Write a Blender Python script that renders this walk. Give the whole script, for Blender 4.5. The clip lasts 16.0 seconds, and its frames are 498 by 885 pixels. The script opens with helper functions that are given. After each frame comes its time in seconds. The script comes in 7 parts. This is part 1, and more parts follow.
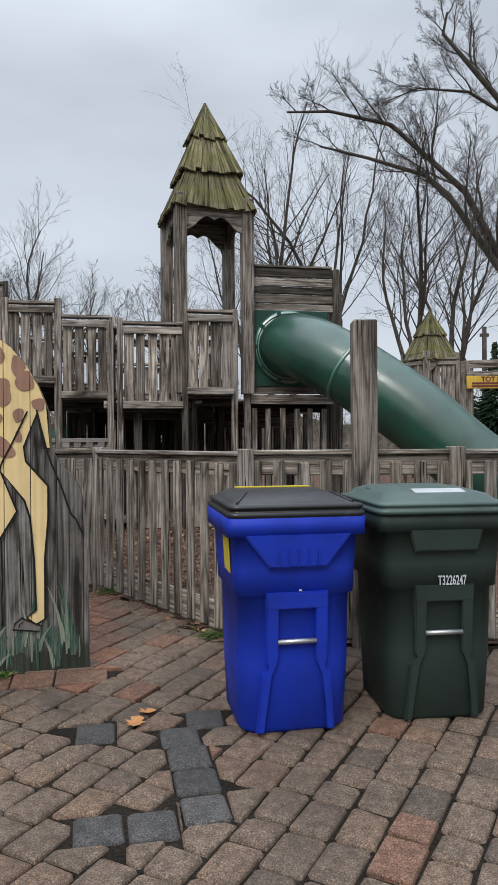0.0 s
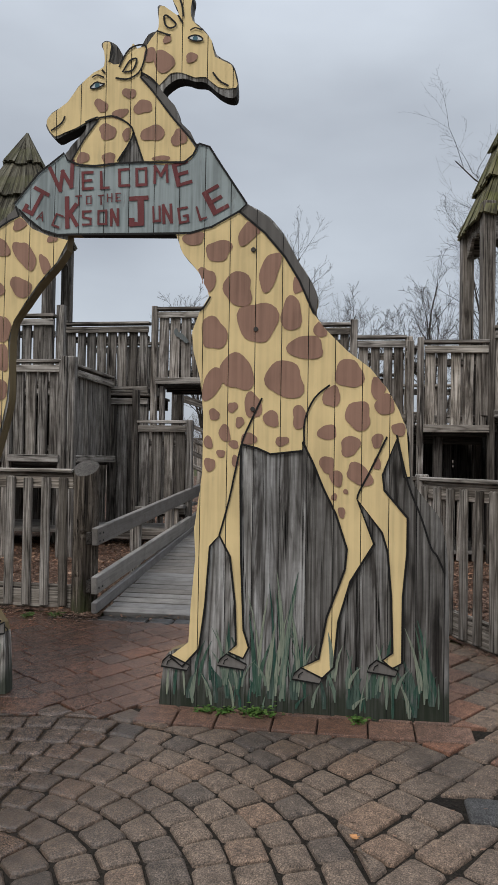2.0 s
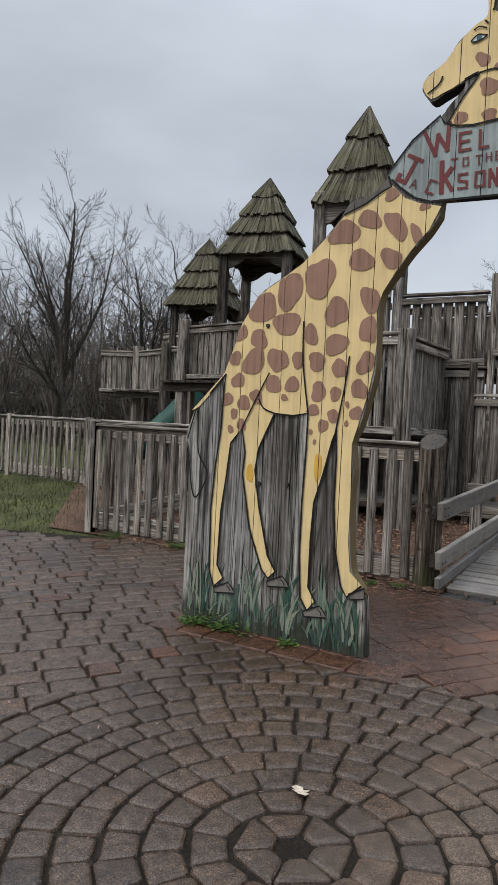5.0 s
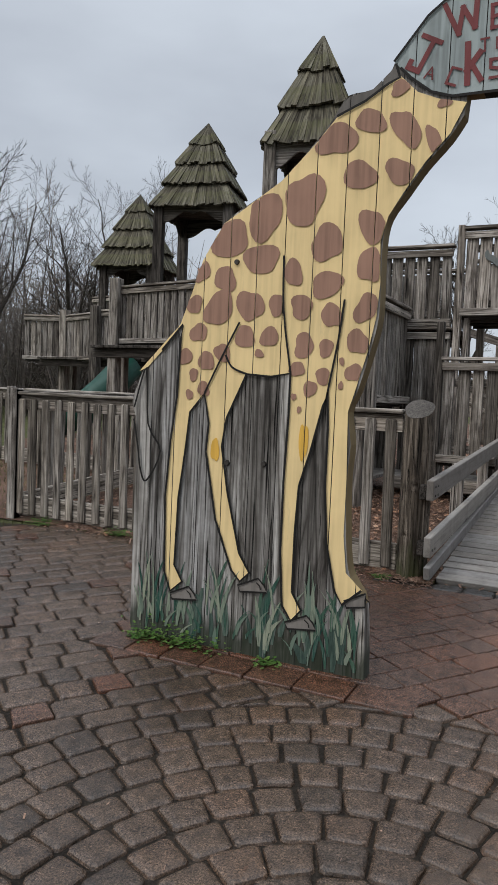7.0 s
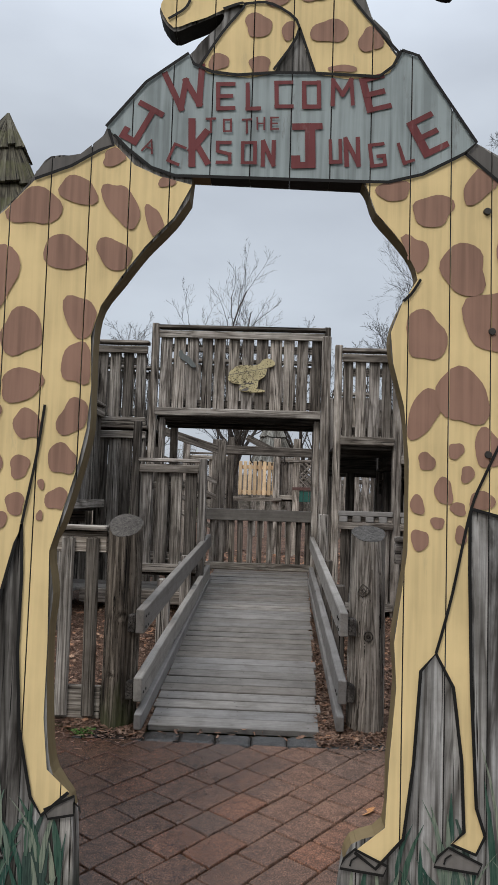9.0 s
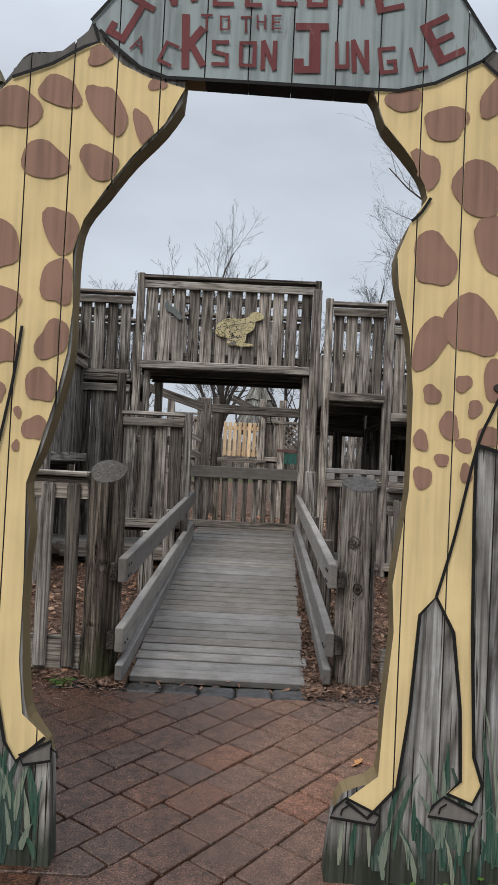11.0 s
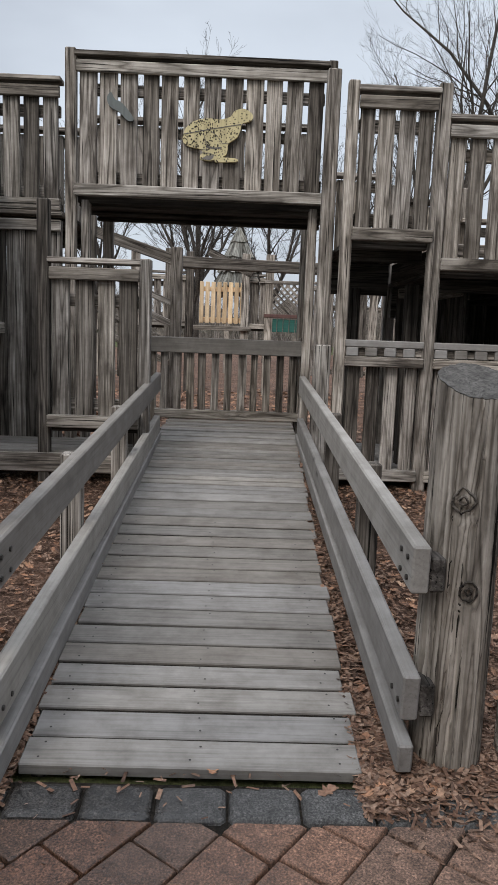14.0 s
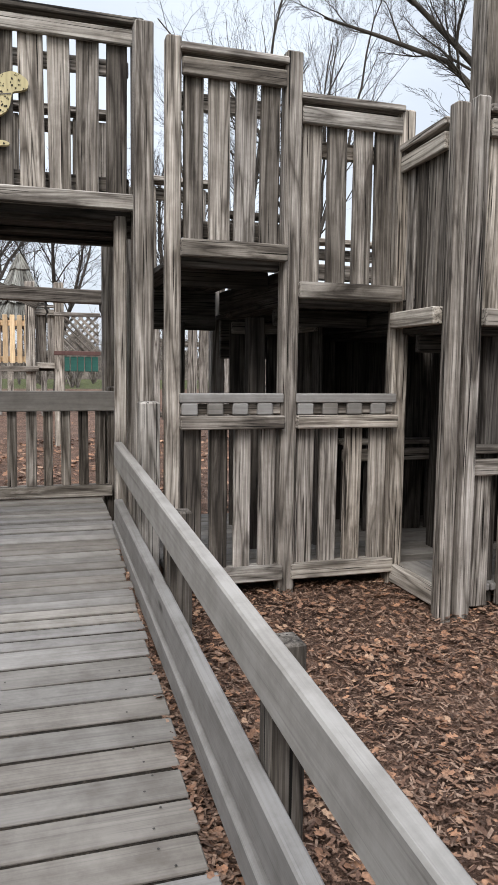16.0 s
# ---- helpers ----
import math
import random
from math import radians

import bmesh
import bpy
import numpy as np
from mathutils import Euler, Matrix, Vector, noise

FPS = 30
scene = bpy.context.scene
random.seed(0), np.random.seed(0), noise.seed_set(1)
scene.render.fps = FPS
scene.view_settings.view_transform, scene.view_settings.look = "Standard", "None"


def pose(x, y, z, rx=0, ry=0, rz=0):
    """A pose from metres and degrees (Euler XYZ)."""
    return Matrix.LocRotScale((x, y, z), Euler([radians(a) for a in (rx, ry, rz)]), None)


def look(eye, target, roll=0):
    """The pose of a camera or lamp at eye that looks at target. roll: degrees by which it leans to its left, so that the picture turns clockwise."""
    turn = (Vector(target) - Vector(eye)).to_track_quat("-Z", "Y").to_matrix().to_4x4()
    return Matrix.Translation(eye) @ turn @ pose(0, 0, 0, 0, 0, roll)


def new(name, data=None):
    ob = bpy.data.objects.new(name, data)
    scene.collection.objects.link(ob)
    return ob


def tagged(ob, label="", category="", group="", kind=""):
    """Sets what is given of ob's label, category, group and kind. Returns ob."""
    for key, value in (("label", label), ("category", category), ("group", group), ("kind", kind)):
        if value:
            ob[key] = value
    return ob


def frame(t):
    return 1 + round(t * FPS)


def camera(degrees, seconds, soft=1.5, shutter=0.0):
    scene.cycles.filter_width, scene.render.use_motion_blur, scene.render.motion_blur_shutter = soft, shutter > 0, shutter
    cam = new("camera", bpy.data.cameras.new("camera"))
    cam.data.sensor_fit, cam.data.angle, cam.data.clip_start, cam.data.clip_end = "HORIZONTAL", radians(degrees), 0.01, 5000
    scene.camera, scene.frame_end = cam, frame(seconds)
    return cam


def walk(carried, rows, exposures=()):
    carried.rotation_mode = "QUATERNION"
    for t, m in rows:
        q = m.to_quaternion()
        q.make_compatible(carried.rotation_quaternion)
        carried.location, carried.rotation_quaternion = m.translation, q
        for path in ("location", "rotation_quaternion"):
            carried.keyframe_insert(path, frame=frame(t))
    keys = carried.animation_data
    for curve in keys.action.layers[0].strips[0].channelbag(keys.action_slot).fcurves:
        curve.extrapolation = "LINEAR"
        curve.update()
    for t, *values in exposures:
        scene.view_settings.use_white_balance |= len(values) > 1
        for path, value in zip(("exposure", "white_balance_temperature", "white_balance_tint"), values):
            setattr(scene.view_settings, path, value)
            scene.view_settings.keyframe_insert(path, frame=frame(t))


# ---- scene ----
cam = camera(37.4, 16.0, 1.1)
METRES, EYE, TURN = 7.0, 1.5, -10.5
ROWS = [
    (0.0, 0.0, 0.0, 0.0, -0.0, -0.3, 0.32),
    (0.5, -0.033, 0.0227, 0.0007, 5.28, 0.41, -0.08),
    (1.0, -0.0606, 0.04, 0.0045, 9.68, 0.63, -0.29),
    (1.5, -0.0827, 0.0452, 0.0036, 14.2, 0.79, -0.46),
    (2.0, -0.1004, 0.038, 0.0048, 18.57, 1.27, -0.93),
    (2.5, -0.1043, 0.0305, 0.0056, 22.43, 1.66, -1.69),
    (3.0, -0.1064, 0.0257, 0.006, 25.99, 1.81, -2.56),
    (3.5, -0.1119, 0.0228, 0.0053, 30.25, 1.71, -3.12),
    (4.0, -0.1194, 0.0193, 0.0039, 35.06, 1.05, -3.26),
    (4.5, -0.1288, 0.0185, 0.0015, 40.18, -0.29, -3.16),
    (7.0, -0.255, 0.1096, -0.0036, 36.68, -3.63, -2.48),
    (7.5, -0.2811, 0.1459, -0.0018, 29.73, -3.17, -2.85),
    (8.0, -0.3039, 0.1826, -0.0004, 22.05, -0.87, -2.59),
    (8.5, -0.3143, 0.1971, 0.0111, 14.65, 1.62, -1.83),
    (9.0, -0.3142, 0.1936, 0.0186, 12.38, 4.19, -1.84),
    (11.5, -0.3334, 0.2508, 0.0016, 11.22, -0.79, -2.85),
    (12.0, -0.3409, 0.2922, 0.0003, 11.25, -2.87, -2.7),
    (12.5, -0.3574, 0.347, 0.0027, 10.78, -4.92, -2.56),
    (13.0, -0.3643, 0.4054, 0.0014, 10.93, -6.68, -2.2),
    (13.5, -0.3747, 0.4666, 0.0022, 10.42, -7.78, -1.93),
    (14.0, -0.3916, 0.5257, 0.0064, 9.39, -8.6, -2.15),
    (14.5, -0.4021, 0.5878, 0.0073, 8.47, -8.93, -2.47),
    (15.0, -0.4137, 0.6484, 0.0071, 6.19, -8.85, -2.53),
    (15.5, -0.4256, 0.7032, 0.012, 0.94, -7.72, -2.04),
    (16.0, -0.4298, 0.7438, 0.0215, -6.69, -5.86, -0.76),
]
path = [(t, pose(0, 0, EYE, 0, 0, TURN) @ pose(METRES * x, METRES * y, METRES * z, 90 + p, r, yaw))
        for t, x, y, z, yaw, p, r in ROWS]
path += [
    (4.7, look((-0.900, 0.306, 1.521), (-1.945, 2.010, 1.484), 3.0)),
    (6.8, look((-1.548, 0.986, 1.472), (-2.493, 2.744, 1.348), 2.8)),
    (11.3, look((-1.964, 2.004, 1.511), (-1.984, 4.004, 1.523), 2.8)),
]
path.sort(key=lambda row: row[0])
walk(cam, path, [(0.0, 0.3), (1.5, 0.05), (2.5, 0.03), (4.5, 0.2), (7.5, 0.22), (9.0, 0.14), (12.0, 0.3), (12.8, 0.31), (13.5, 0.56), (14.1, 0.43), (14.6, 0.72), (15.0, 0.93), (16.0, 0.88)])

# ---- light: an overcast winter sky with a broad, weak sun behind the cloud ----
world = bpy.data.worlds.new("overcast_sky")
scene.world = world
world.use_nodes = True
nt = world.node_tree
nt.nodes.clear()
w_out = nt.nodes.new("ShaderNodeOutputWorld")
w_bg = nt.nodes.new("ShaderNodeBackground")
w_sky = nt.nodes.new("ShaderNodeTexSky")
w_sky.sky_type, w_sky.sun_disc = "NISHITA", False
w_sky.sun_elevation, w_sky.sun_rotation = radians(38), radians(200)
w_sky.air_density, w_sky.dust_density = 1.0, 3.0
w_tc = nt.nodes.new("ShaderNodeTexCoord")
w_map = nt.nodes.new("ShaderNodeMapping")
w_map.inputs["Scale"].default_value = (1.0, 1.0, 2.6)
w_noise = nt.nodes.new("ShaderNodeTexNoise")
w_noise.inputs["Scale"].default_value, w_noise.inputs["Detail"].default_value = 2.2, 5.0
w_noise.inputs["Roughness"].default_value = 0.45
w_ramp = nt.nodes.new("ShaderNodeValToRGB")
w_ramp.color_ramp.elements[0].position, w_ramp.color_ramp.elements[0].color = 0.34, (4.8, 5.2, 5.85, 1)
w_ramp.color_ramp.elements[1].position, w_ramp.color_ramp.elements[1].color = 0.68, (6.9, 7.5, 8.25, 1)
w_mix = nt.nodes.new("ShaderNodeMixRGB")
w_mix.inputs[0].default_value = 0.86
nt.links.new(w_tc.outputs["Generated"], w_map.inputs["Vector"])
nt.links.new(w_map.outputs["Vector"], w_noise.inputs["Vector"])
nt.links.new(w_noise.outputs["Fac"], w_ramp.inputs["Fac"])
nt.links.new(w_sky.outputs["Color"], w_mix.inputs[1])
nt.links.new(w_ramp.outputs["Color"], w_mix.inputs[2])
# an overcast sky is brighter overhead than at the horizon
w_sep = nt.nodes.new("ShaderNodeSeparateXYZ")
w_up = nt.nodes.new("ShaderNodeMapRange")
w_up.interpolation_type = "SMOOTHSTEP"
for key, value in (("From Min", 0.42), ("From Max", 1.0), ("To Min", 1.0), ("To Max", 3.7)):
    w_up.inputs[key].default_value = value
w_mul = nt.nodes.new("ShaderNodeVectorMath")
w_mul.operation = "SCALE"
nt.links.new(w_tc.outputs["Generated"], w_sep.inputs[0])
nt.links.new(w_sep.outputs["Z"], w_up.inputs["Value"])
nt.links.new(w_mix.outputs[0], w_mul.inputs[0])
nt.links.new(w_up.outputs["Result"], w_mul.inputs["Scale"])
nt.links.new(w_mul.outputs[0], w_bg.inputs["Color"])
w_bg.inputs["Strength"].default_value = 0.09
nt.links.new(w_bg.outputs[0], w_out.inputs["Surface"])
sun_data = bpy.data.lights.new("sun", "SUN")
sun_data.energy, sun_data.angle, sun_data.color = 1.3, radians(25), (1.0, 0.97, 0.93)
sun = new("sun", sun_data)
sun.matrix_world = look((-20, -30, 40), (0, 4, 0))


# ---- materials ----
def base_mat(name, rough=0.8, metal=0.0):
    m = bpy.data.materials.new(name)
    m.use_nodes = True
    t = m.node_tree
    b = t.nodes["Principled BSDF"]
    b.inputs["Roughness"].default_value, b.inputs["Metallic"].default_value = rough, metal
    if rough > 0.7:
        b.inputs["Specular IOR Level"].default_value = 0.2
    return m, t, b


def node(t, kind, **sockets):
    n = t.nodes.new(kind)
    for key, value in sockets.items():
        n.inputs[key.replace("_", " ")].default_value = value
    return n


def ramp(t, source, stops):
    r = t.nodes.new("ShaderNodeValToRGB")
    e = r.color_ramp.elements
    while len(e) < len(stops):
        e.new(0.5)
    for k, (at, c) in enumerate(stops):
        e[k].position, e[k].color = at, (*c, 1)
    t.links.new(source, r.inputs["Fac"])
    return r.outputs["Color"]


def mix(t, a, b, fac, how="MIX"):
    m = t.nodes.new("ShaderNodeMixRGB")
    m.blend_type = how
    for slot, v in ((0, fac), (1, a), (2, b)):
        if isinstance(v, (int, float)):
            m.inputs[slot].default_value = v
        elif isinstance(v, tuple):
            m.inputs[slot].default_value = (*v, 1)
        else:
            t.links.new(v, m.inputs[slot])
    return m.outputs[0]


def bump(t, b, height, strength, distance=0.01):
    n = t.nodes.new("ShaderNodeBump")
    n.inputs["Strength"].default_value, n.inputs["Distance"].default_value = strength, distance
    t.links.new(height, n.inputs["Height"])
    t.links.new(n.outputs["Normal"], b.inputs["Normal"])


def shifted(t, scale, spread=40.0):
    """Object coordinates moved by a chance offset for each object, then scaled."""
    tc, info = t.nodes.new("ShaderNodeTexCoord"), t.nodes.new("ShaderNodeObjectInfo")
    mul = t.nodes.new("ShaderNodeMath")
    mul.operation, mul.inputs[1].default_value = "MULTIPLY", spread
    t.links.new(info.outputs["Random"], mul.inputs[0])
    add = t.nodes.new("ShaderNodeVectorMath")
    t.links.new(tc.outputs["Object"], add.inputs[0])
    t.links.new(mul.outputs[0], add.inputs[1])
    mp = t.nodes.new("ShaderNodeMapping")
    mp.inputs["Scale"].default_value = scale
    t.links.new(add.outputs[0], mp.inputs["Vector"])
    return mp.outputs["Vector"], info.outputs["Random"], tc.outputs["Object"]


def math_node(t, how, a, b=None):
    m = t.nodes.new("ShaderNodeMath")
    m.operation = how
    for slot, v in enumerate((a, b)):
        if isinstance(v, (int, float)):
            m.inputs[slot].default_value = v
        elif v is not None:
            t.links.new(v, m.inputs[slot])
    return m.outputs[0]


def wood(name, dark, mid, light, along="x", rough=0.88, vary=0.45, moss=None, knots=True, contrast=1.0, swirl=0.5, across=115.0, relief=0.5, figure=9.0, foot=None, blotches=None):
    """Weathered softwood: fine long grain, arched growth rings, drying cracks, knots, stains and a tone for each board."""
    m, t, b = base_mat(name, rough)
    k = {"x": 0, "y": 1, "z": 2}[along]

    def stretched(across, length, spread=40.0):
        s = [across] * 3
        s[k] = length
        return shifted(t, s, spread)

    def noise(vector, **sockets):
        n = node(t, "ShaderNodeTexNoise", **sockets)
        t.links.new(vector, n.inputs["Vector"])
        return n.outputs["Fac"]

    v1, rnd, obj = stretched(across, across * 0.022)
    fine = noise(v1, Scale=1.0, Detail=5.0, Roughness=0.6, Distortion=swirl * 0.5)
    stain = noise(stretched(11.0, 1.2)[0], Scale=1.0, Detail=5.0, Roughness=0.6, Distortion=1.0)
    crack = noise(stretched(95.0, 1.6, 23.0)[0], Scale=1.0, Detail=2.0, Distortion=0.3)
    blotch = noise(shifted(t, (1, 1, 1), 17.0)[0], Scale=7.0, Detail=7.0, Roughness=0.68)
    # contour lines of a slow, stretched noise draw the arches of flat-sawn boards
    rings = noise(stretched(figure, figure * 0.055, 31.0)[0], Scale=1.0, Detail=1.5, Roughness=0.4, Distortion=swirl * 0.4)
    rings = math_node(t, "PINGPONG", math_node(t, "MULTIPLY", rings, 17.0), 1.0)
    soft_dark, soft_light = tuple(0.5 * a + 0.5 * c for a, c in zip(dark, mid)), tuple(0.6 * a + 0.4 * c for a, c in zip(light, mid))
    c = ramp(t, fine, [(0.33, soft_dark), (0.5, mid), (0.68, soft_light)])
    c = mix(t, c, ramp(t, rings, [(0.0, (0.3, 0.28, 0.26)), (0.3, (0.85, 0.84, 0.83)), (0.7, (1.15, 1.15, 1.15))]), 0.8 * contrast, "MULTIPLY")
    c = mix(t, c, ramp(t, stain, [(0.36, (0.22, 0.2, 0.185)), (0.48, (0.85, 0.84, 0.83)), (0.62, (1.15, 1.15, 1.15))]), 0.85 * contrast, "MULTIPLY")
    c = mix(t, c, ramp(t, blotch, [(0.34, (0.68, 0.66, 0.64)), (0.6, (1.12, 1.12, 1.12))]), 0.3 + 0.4 * contrast if blotches is None else blotches, "MULTIPLY")
    c = mix(t, c, ramp(t, crack, [(0.33, (0.04, 0.035, 0.03)), (0.38, (1, 1, 1))]), 0.95 * contrast, "MULTIPLY")
    if knots:
        spots = node(t, "ShaderNodeTexVoronoi", Scale=1.0)
        t.links.new(stretched(5.0, 1.6)[0], spots.inputs["Vector"])
        c = mix(t, c, ramp(t, spots.outputs["Distance"], [(0.03, (0.12, 0.10, 0.09)), (0.11, (1, 1, 1))]), 0.8, "MULTIPLY")
    d = 1 - vary
    tone = ramp(t, rnd, [(0.0, (d, d * 0.95, d * 0.9)), (0.3, (0.78, 0.76, 0.74)), (0.65, (1.0, 1.0, 1.01)), (1.0, (1.22, 1.18, 1.12))])
    c = mix(t, c, tone, 1.0, "MULTIPLY")
    if moss:
        big = noise(obj, Scale=4.0, Detail=5.0)
        c = mix(t, c, moss, ramp(t, big, [(0.5, (0, 0, 0)), (0.7, (0.7, 0.7, 0.7))]))
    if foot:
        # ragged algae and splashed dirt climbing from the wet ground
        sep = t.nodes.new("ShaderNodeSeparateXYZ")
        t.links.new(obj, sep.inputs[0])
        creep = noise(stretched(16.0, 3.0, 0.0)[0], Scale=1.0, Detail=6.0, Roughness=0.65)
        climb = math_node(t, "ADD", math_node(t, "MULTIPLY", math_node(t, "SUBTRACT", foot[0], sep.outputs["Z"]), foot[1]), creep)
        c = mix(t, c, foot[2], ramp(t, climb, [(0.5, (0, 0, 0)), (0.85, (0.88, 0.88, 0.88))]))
    t.links.new(c, b.inputs["Base Color"])
    bump(t, b, mix(t, fine, crack, 0.5), relief, 0.006)
    return m


WOOD = wood("weathered_wood", (0.03, 0.025, 0.02), (0.268, 0.242, 0.215), (0.585, 0.545, 0.5), vary=0.7)
# darker tone for the boards west of the gate
WOOD_WEST = wood("darker_weathered_wood", (0.024, 0.02, 0.017), (0.2, 0.184, 0.166), (0.48, 0.452, 0.417), vary=0.64)
# dark wood; on undersides and inner walls its tone stands for shade
WOOD_DARK_AND_SHADED = wood("dark_and_shaded_weathered_wood", (0.018, 0.016, 0.014), (0.075, 0.067, 0.06), (0.16, 0.147, 0.134))
WOOD_LIGHT = wood("sun_bleached_wood", (0.09, 0.08, 0.07), (0.31, 0.287, 0.258), (0.47, 0.44, 0.40), vary=0.35)
WOOD_RAMP = wood("grey_ramp_planks", (0.15, 0.14, 0.129), (0.195, 0.183, 0.17), (0.222, 0.209, 0.195), vary=0.16, knots=False, contrast=0.17, relief=0.15, blotches=0.75)
WOOD_RAIL = wood("smooth_grey_rail", (0.182, 0.172, 0.16), (0.22, 0.209, 0.197), (0.245, 0.234, 0.22), vary=0.2, knots=True, contrast=0.15, relief=0.15, blotches=0.6)
WOOD_FENCE = wood("mossy_fence_wood", (0.03, 0.026, 0.021), (0.25, 0.228, 0.2), (0.52, 0.485, 0.435), vary=0.6)
WOOD_LOG = wood("log_bark_wood", (0.012, 0.01, 0.008), (0.30, 0.272, 0.24), (0.66, 0.615, 0.56), along="z", vary=0.12, knots=False, swirl=1.4, across=34.0, figure=13.0, contrast=1.1, relief=0.9)
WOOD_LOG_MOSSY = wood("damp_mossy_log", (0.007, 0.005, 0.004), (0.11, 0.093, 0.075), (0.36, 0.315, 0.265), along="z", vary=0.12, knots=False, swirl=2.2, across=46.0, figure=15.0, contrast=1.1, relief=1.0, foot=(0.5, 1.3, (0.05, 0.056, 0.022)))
WOOD_END = wood("grey_end_grain", (0.03, 0.027, 0.024), (0.085, 0.079, 0.072), (0.135, 0.127, 0.117), along="z", vary=0.1, knots=False, across=60.0, figure=22.0, contrast=0.5, swirl=1.2)
WOOD_SHAKE = wood("mossy_shingle_wood", (0.06, 0.055, 0.032), (0.16, 0.15, 0.085), (0.29, 0.27, 0.16), along="z", moss=(0.115, 0.12, 0.028), knots=False)
WOOD_SHAKE_OLD = wood("grey_shingle_wood", (0.04, 0.037, 0.028), (0.11, 0.102, 0.075), (0.2, 0.19, 0.145), along="z", moss=(0.085, 0.085, 0.035), knots=False)
WOOD_SHAKE_GREY = wood("pale_grey_planks", (0.10, 0.10, 0.09), (0.22, 0.22, 0.2), (0.33, 0.33, 0.30), along="z", knots=False)
WOOD_NEW = wood("new_pine", (0.50, 0.35, 0.2), (0.66, 0.49, 0.31), (0.74, 0.59, 0.41), vary=0.15, contrast=0.3)
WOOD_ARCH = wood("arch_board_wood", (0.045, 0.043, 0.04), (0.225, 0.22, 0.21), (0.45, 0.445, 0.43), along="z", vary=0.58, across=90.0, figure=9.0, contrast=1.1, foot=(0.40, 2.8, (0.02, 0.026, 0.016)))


def paint(name, colour, worn, amount=0.6, along=True, rough=0.74, grain=0.25):
    """Brushed paint on boards, with the grain showing through and worn streaks."""
    m, t, b = base_mat(name, rough)
    v, rnd, obj = shifted(t, (45.0, 45.0, 1.8), 0.0)
    n = node(t, "ShaderNodeTexNoise", Scale=1.0, Detail=4.0)
    t.links.new(v, n.inputs["Vector"])
    big = node(t, "ShaderNodeTexNoise", Scale=3.5, Detail=6.0)
    t.links.new(obj, big.inputs["Vector"])
    c = mix(t, colour, tuple(x * (1 - grain) for x in colour), ramp(t, n.outputs["Fac"], [(0.4, (0, 0, 0)), (0.62, (1, 1, 1))]))
    c = mix(t, c, tuple(min(1, x * 1.15) for x in colour), ramp(t, big.outputs["Fac"], [(0.4, (0, 0, 0)), (0.7, (0.8, 0.8, 0.8))]))
    fleck = node(t, "ShaderNodeTexNoise", Scale=1.0, Detail=6.0, Roughness=0.7)
    t.links.new(shifted(t, (25.0, 25.0, 4.0), 0.0)[0], fleck.inputs["Vector"])
    c = mix(t, c, worn, ramp(t, fleck.outputs["Fac"], [(0.63, (0, 0, 0)), (0.70, (amount, amount, amount))]))
    t.links.new(c, b.inputs["Base Color"])
    bump(t, b, n.outputs["Fac"], 0.3, 0.004)
    return m


P_YELLOW = paint("giraffe_yellow_paint", (0.66, 0.5, 0.25), (0.42, 0.34, 0.2), 0.35, grain=0.16)
# much darker yellow for the side faces of the boards
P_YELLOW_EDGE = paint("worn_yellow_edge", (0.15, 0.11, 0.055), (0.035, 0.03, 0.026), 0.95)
P_BROWN = paint("giraffe_brown_paint", (0.27, 0.155, 0.11), (0.2, 0.12, 0.09), 0.3)
P_SIGN = paint("sign_grey_paint", (0.27, 0.305, 0.30), (0.17, 0.17, 0.165), 0.7, grain=0.38)
P_RED = paint("letter_red_paint", (0.145, 0.04, 0.04), (0.2, 0.17, 0.16), 0.4)
P_OCHRE = paint("touch_up_ochre_paint", (0.58, 0.34, 0.06), (0.5, 0.36, 0.14), 0.5)
P_BLACK = paint("outline_and_shade_black", (0.012, 0.011, 0.01), (0.05, 0.05, 0.05), 0.2)
P_GREY = paint("hoof_grey_paint", (0.16, 0.145, 0.13), (0.2, 0.19, 0.18), 0.4)
P_MANE = paint("mane_grey_paint", (0.115, 0.105, 0.095), (0.16, 0.15, 0.14), 0.5)
P_LIZARD = paint("lizard_grey_paint", (0.13, 0.14, 0.135), (0.12, 0.12, 0.11), 0.6)
P_WHITE = paint("eye_white_paint", (0.6, 0.62, 0.62), (0.4, 0.4, 0.4), 0.2)
P_EYE = paint("eye_blue_paint", (0.06, 0.13, 0.16), (0.1, 0.1, 0.1), 0.2)


def grass_paint(name, a, b2):
    m, t, b = base_mat(name, 0.75)
    geo = t.nodes.new("ShaderNodeNewGeometry")
    c = ramp(t, geo.outputs["Random Per Island"], [(0.0, a), (1.0, b2)])
    n = node(t, "ShaderNodeTexNoise", Scale=1.0, Detail=5.0, Roughness=0.65)
    t.links.new(shifted(t, (170.0, 170.0, 9.0), 0.0)[0], n.inputs["Vector"])
    bare = (0.14, 0.138, 0.128)
    c = mix(t, c, tuple(x * 0.55 for x in a), ramp(t, n.outputs["Fac"], [(0.36, (1, 1, 1)), (0.5, (0, 0, 0))]))
    t.links.new(mix(t, c, bare, ramp(t, n.outputs["Fac"], [(0.56, (0, 0, 0)), (0.66, (0.85, 0.85, 0.85))])), b.inputs["Base Color"])
    return m


P_GRASS = grass_paint("painted_grass_green", (0.02, 0.062, 0.046), (0.06, 0.105, 0.07))
P_SMEAR = grass_paint("painted_grass_smear", (0.035, 0.06, 0.048), (0.075, 0.11, 0.085))
P_GRASS2 = grass_paint("painted_grass_pale", (0.10, 0.145, 0.11), (0.24, 0.255, 0.185))


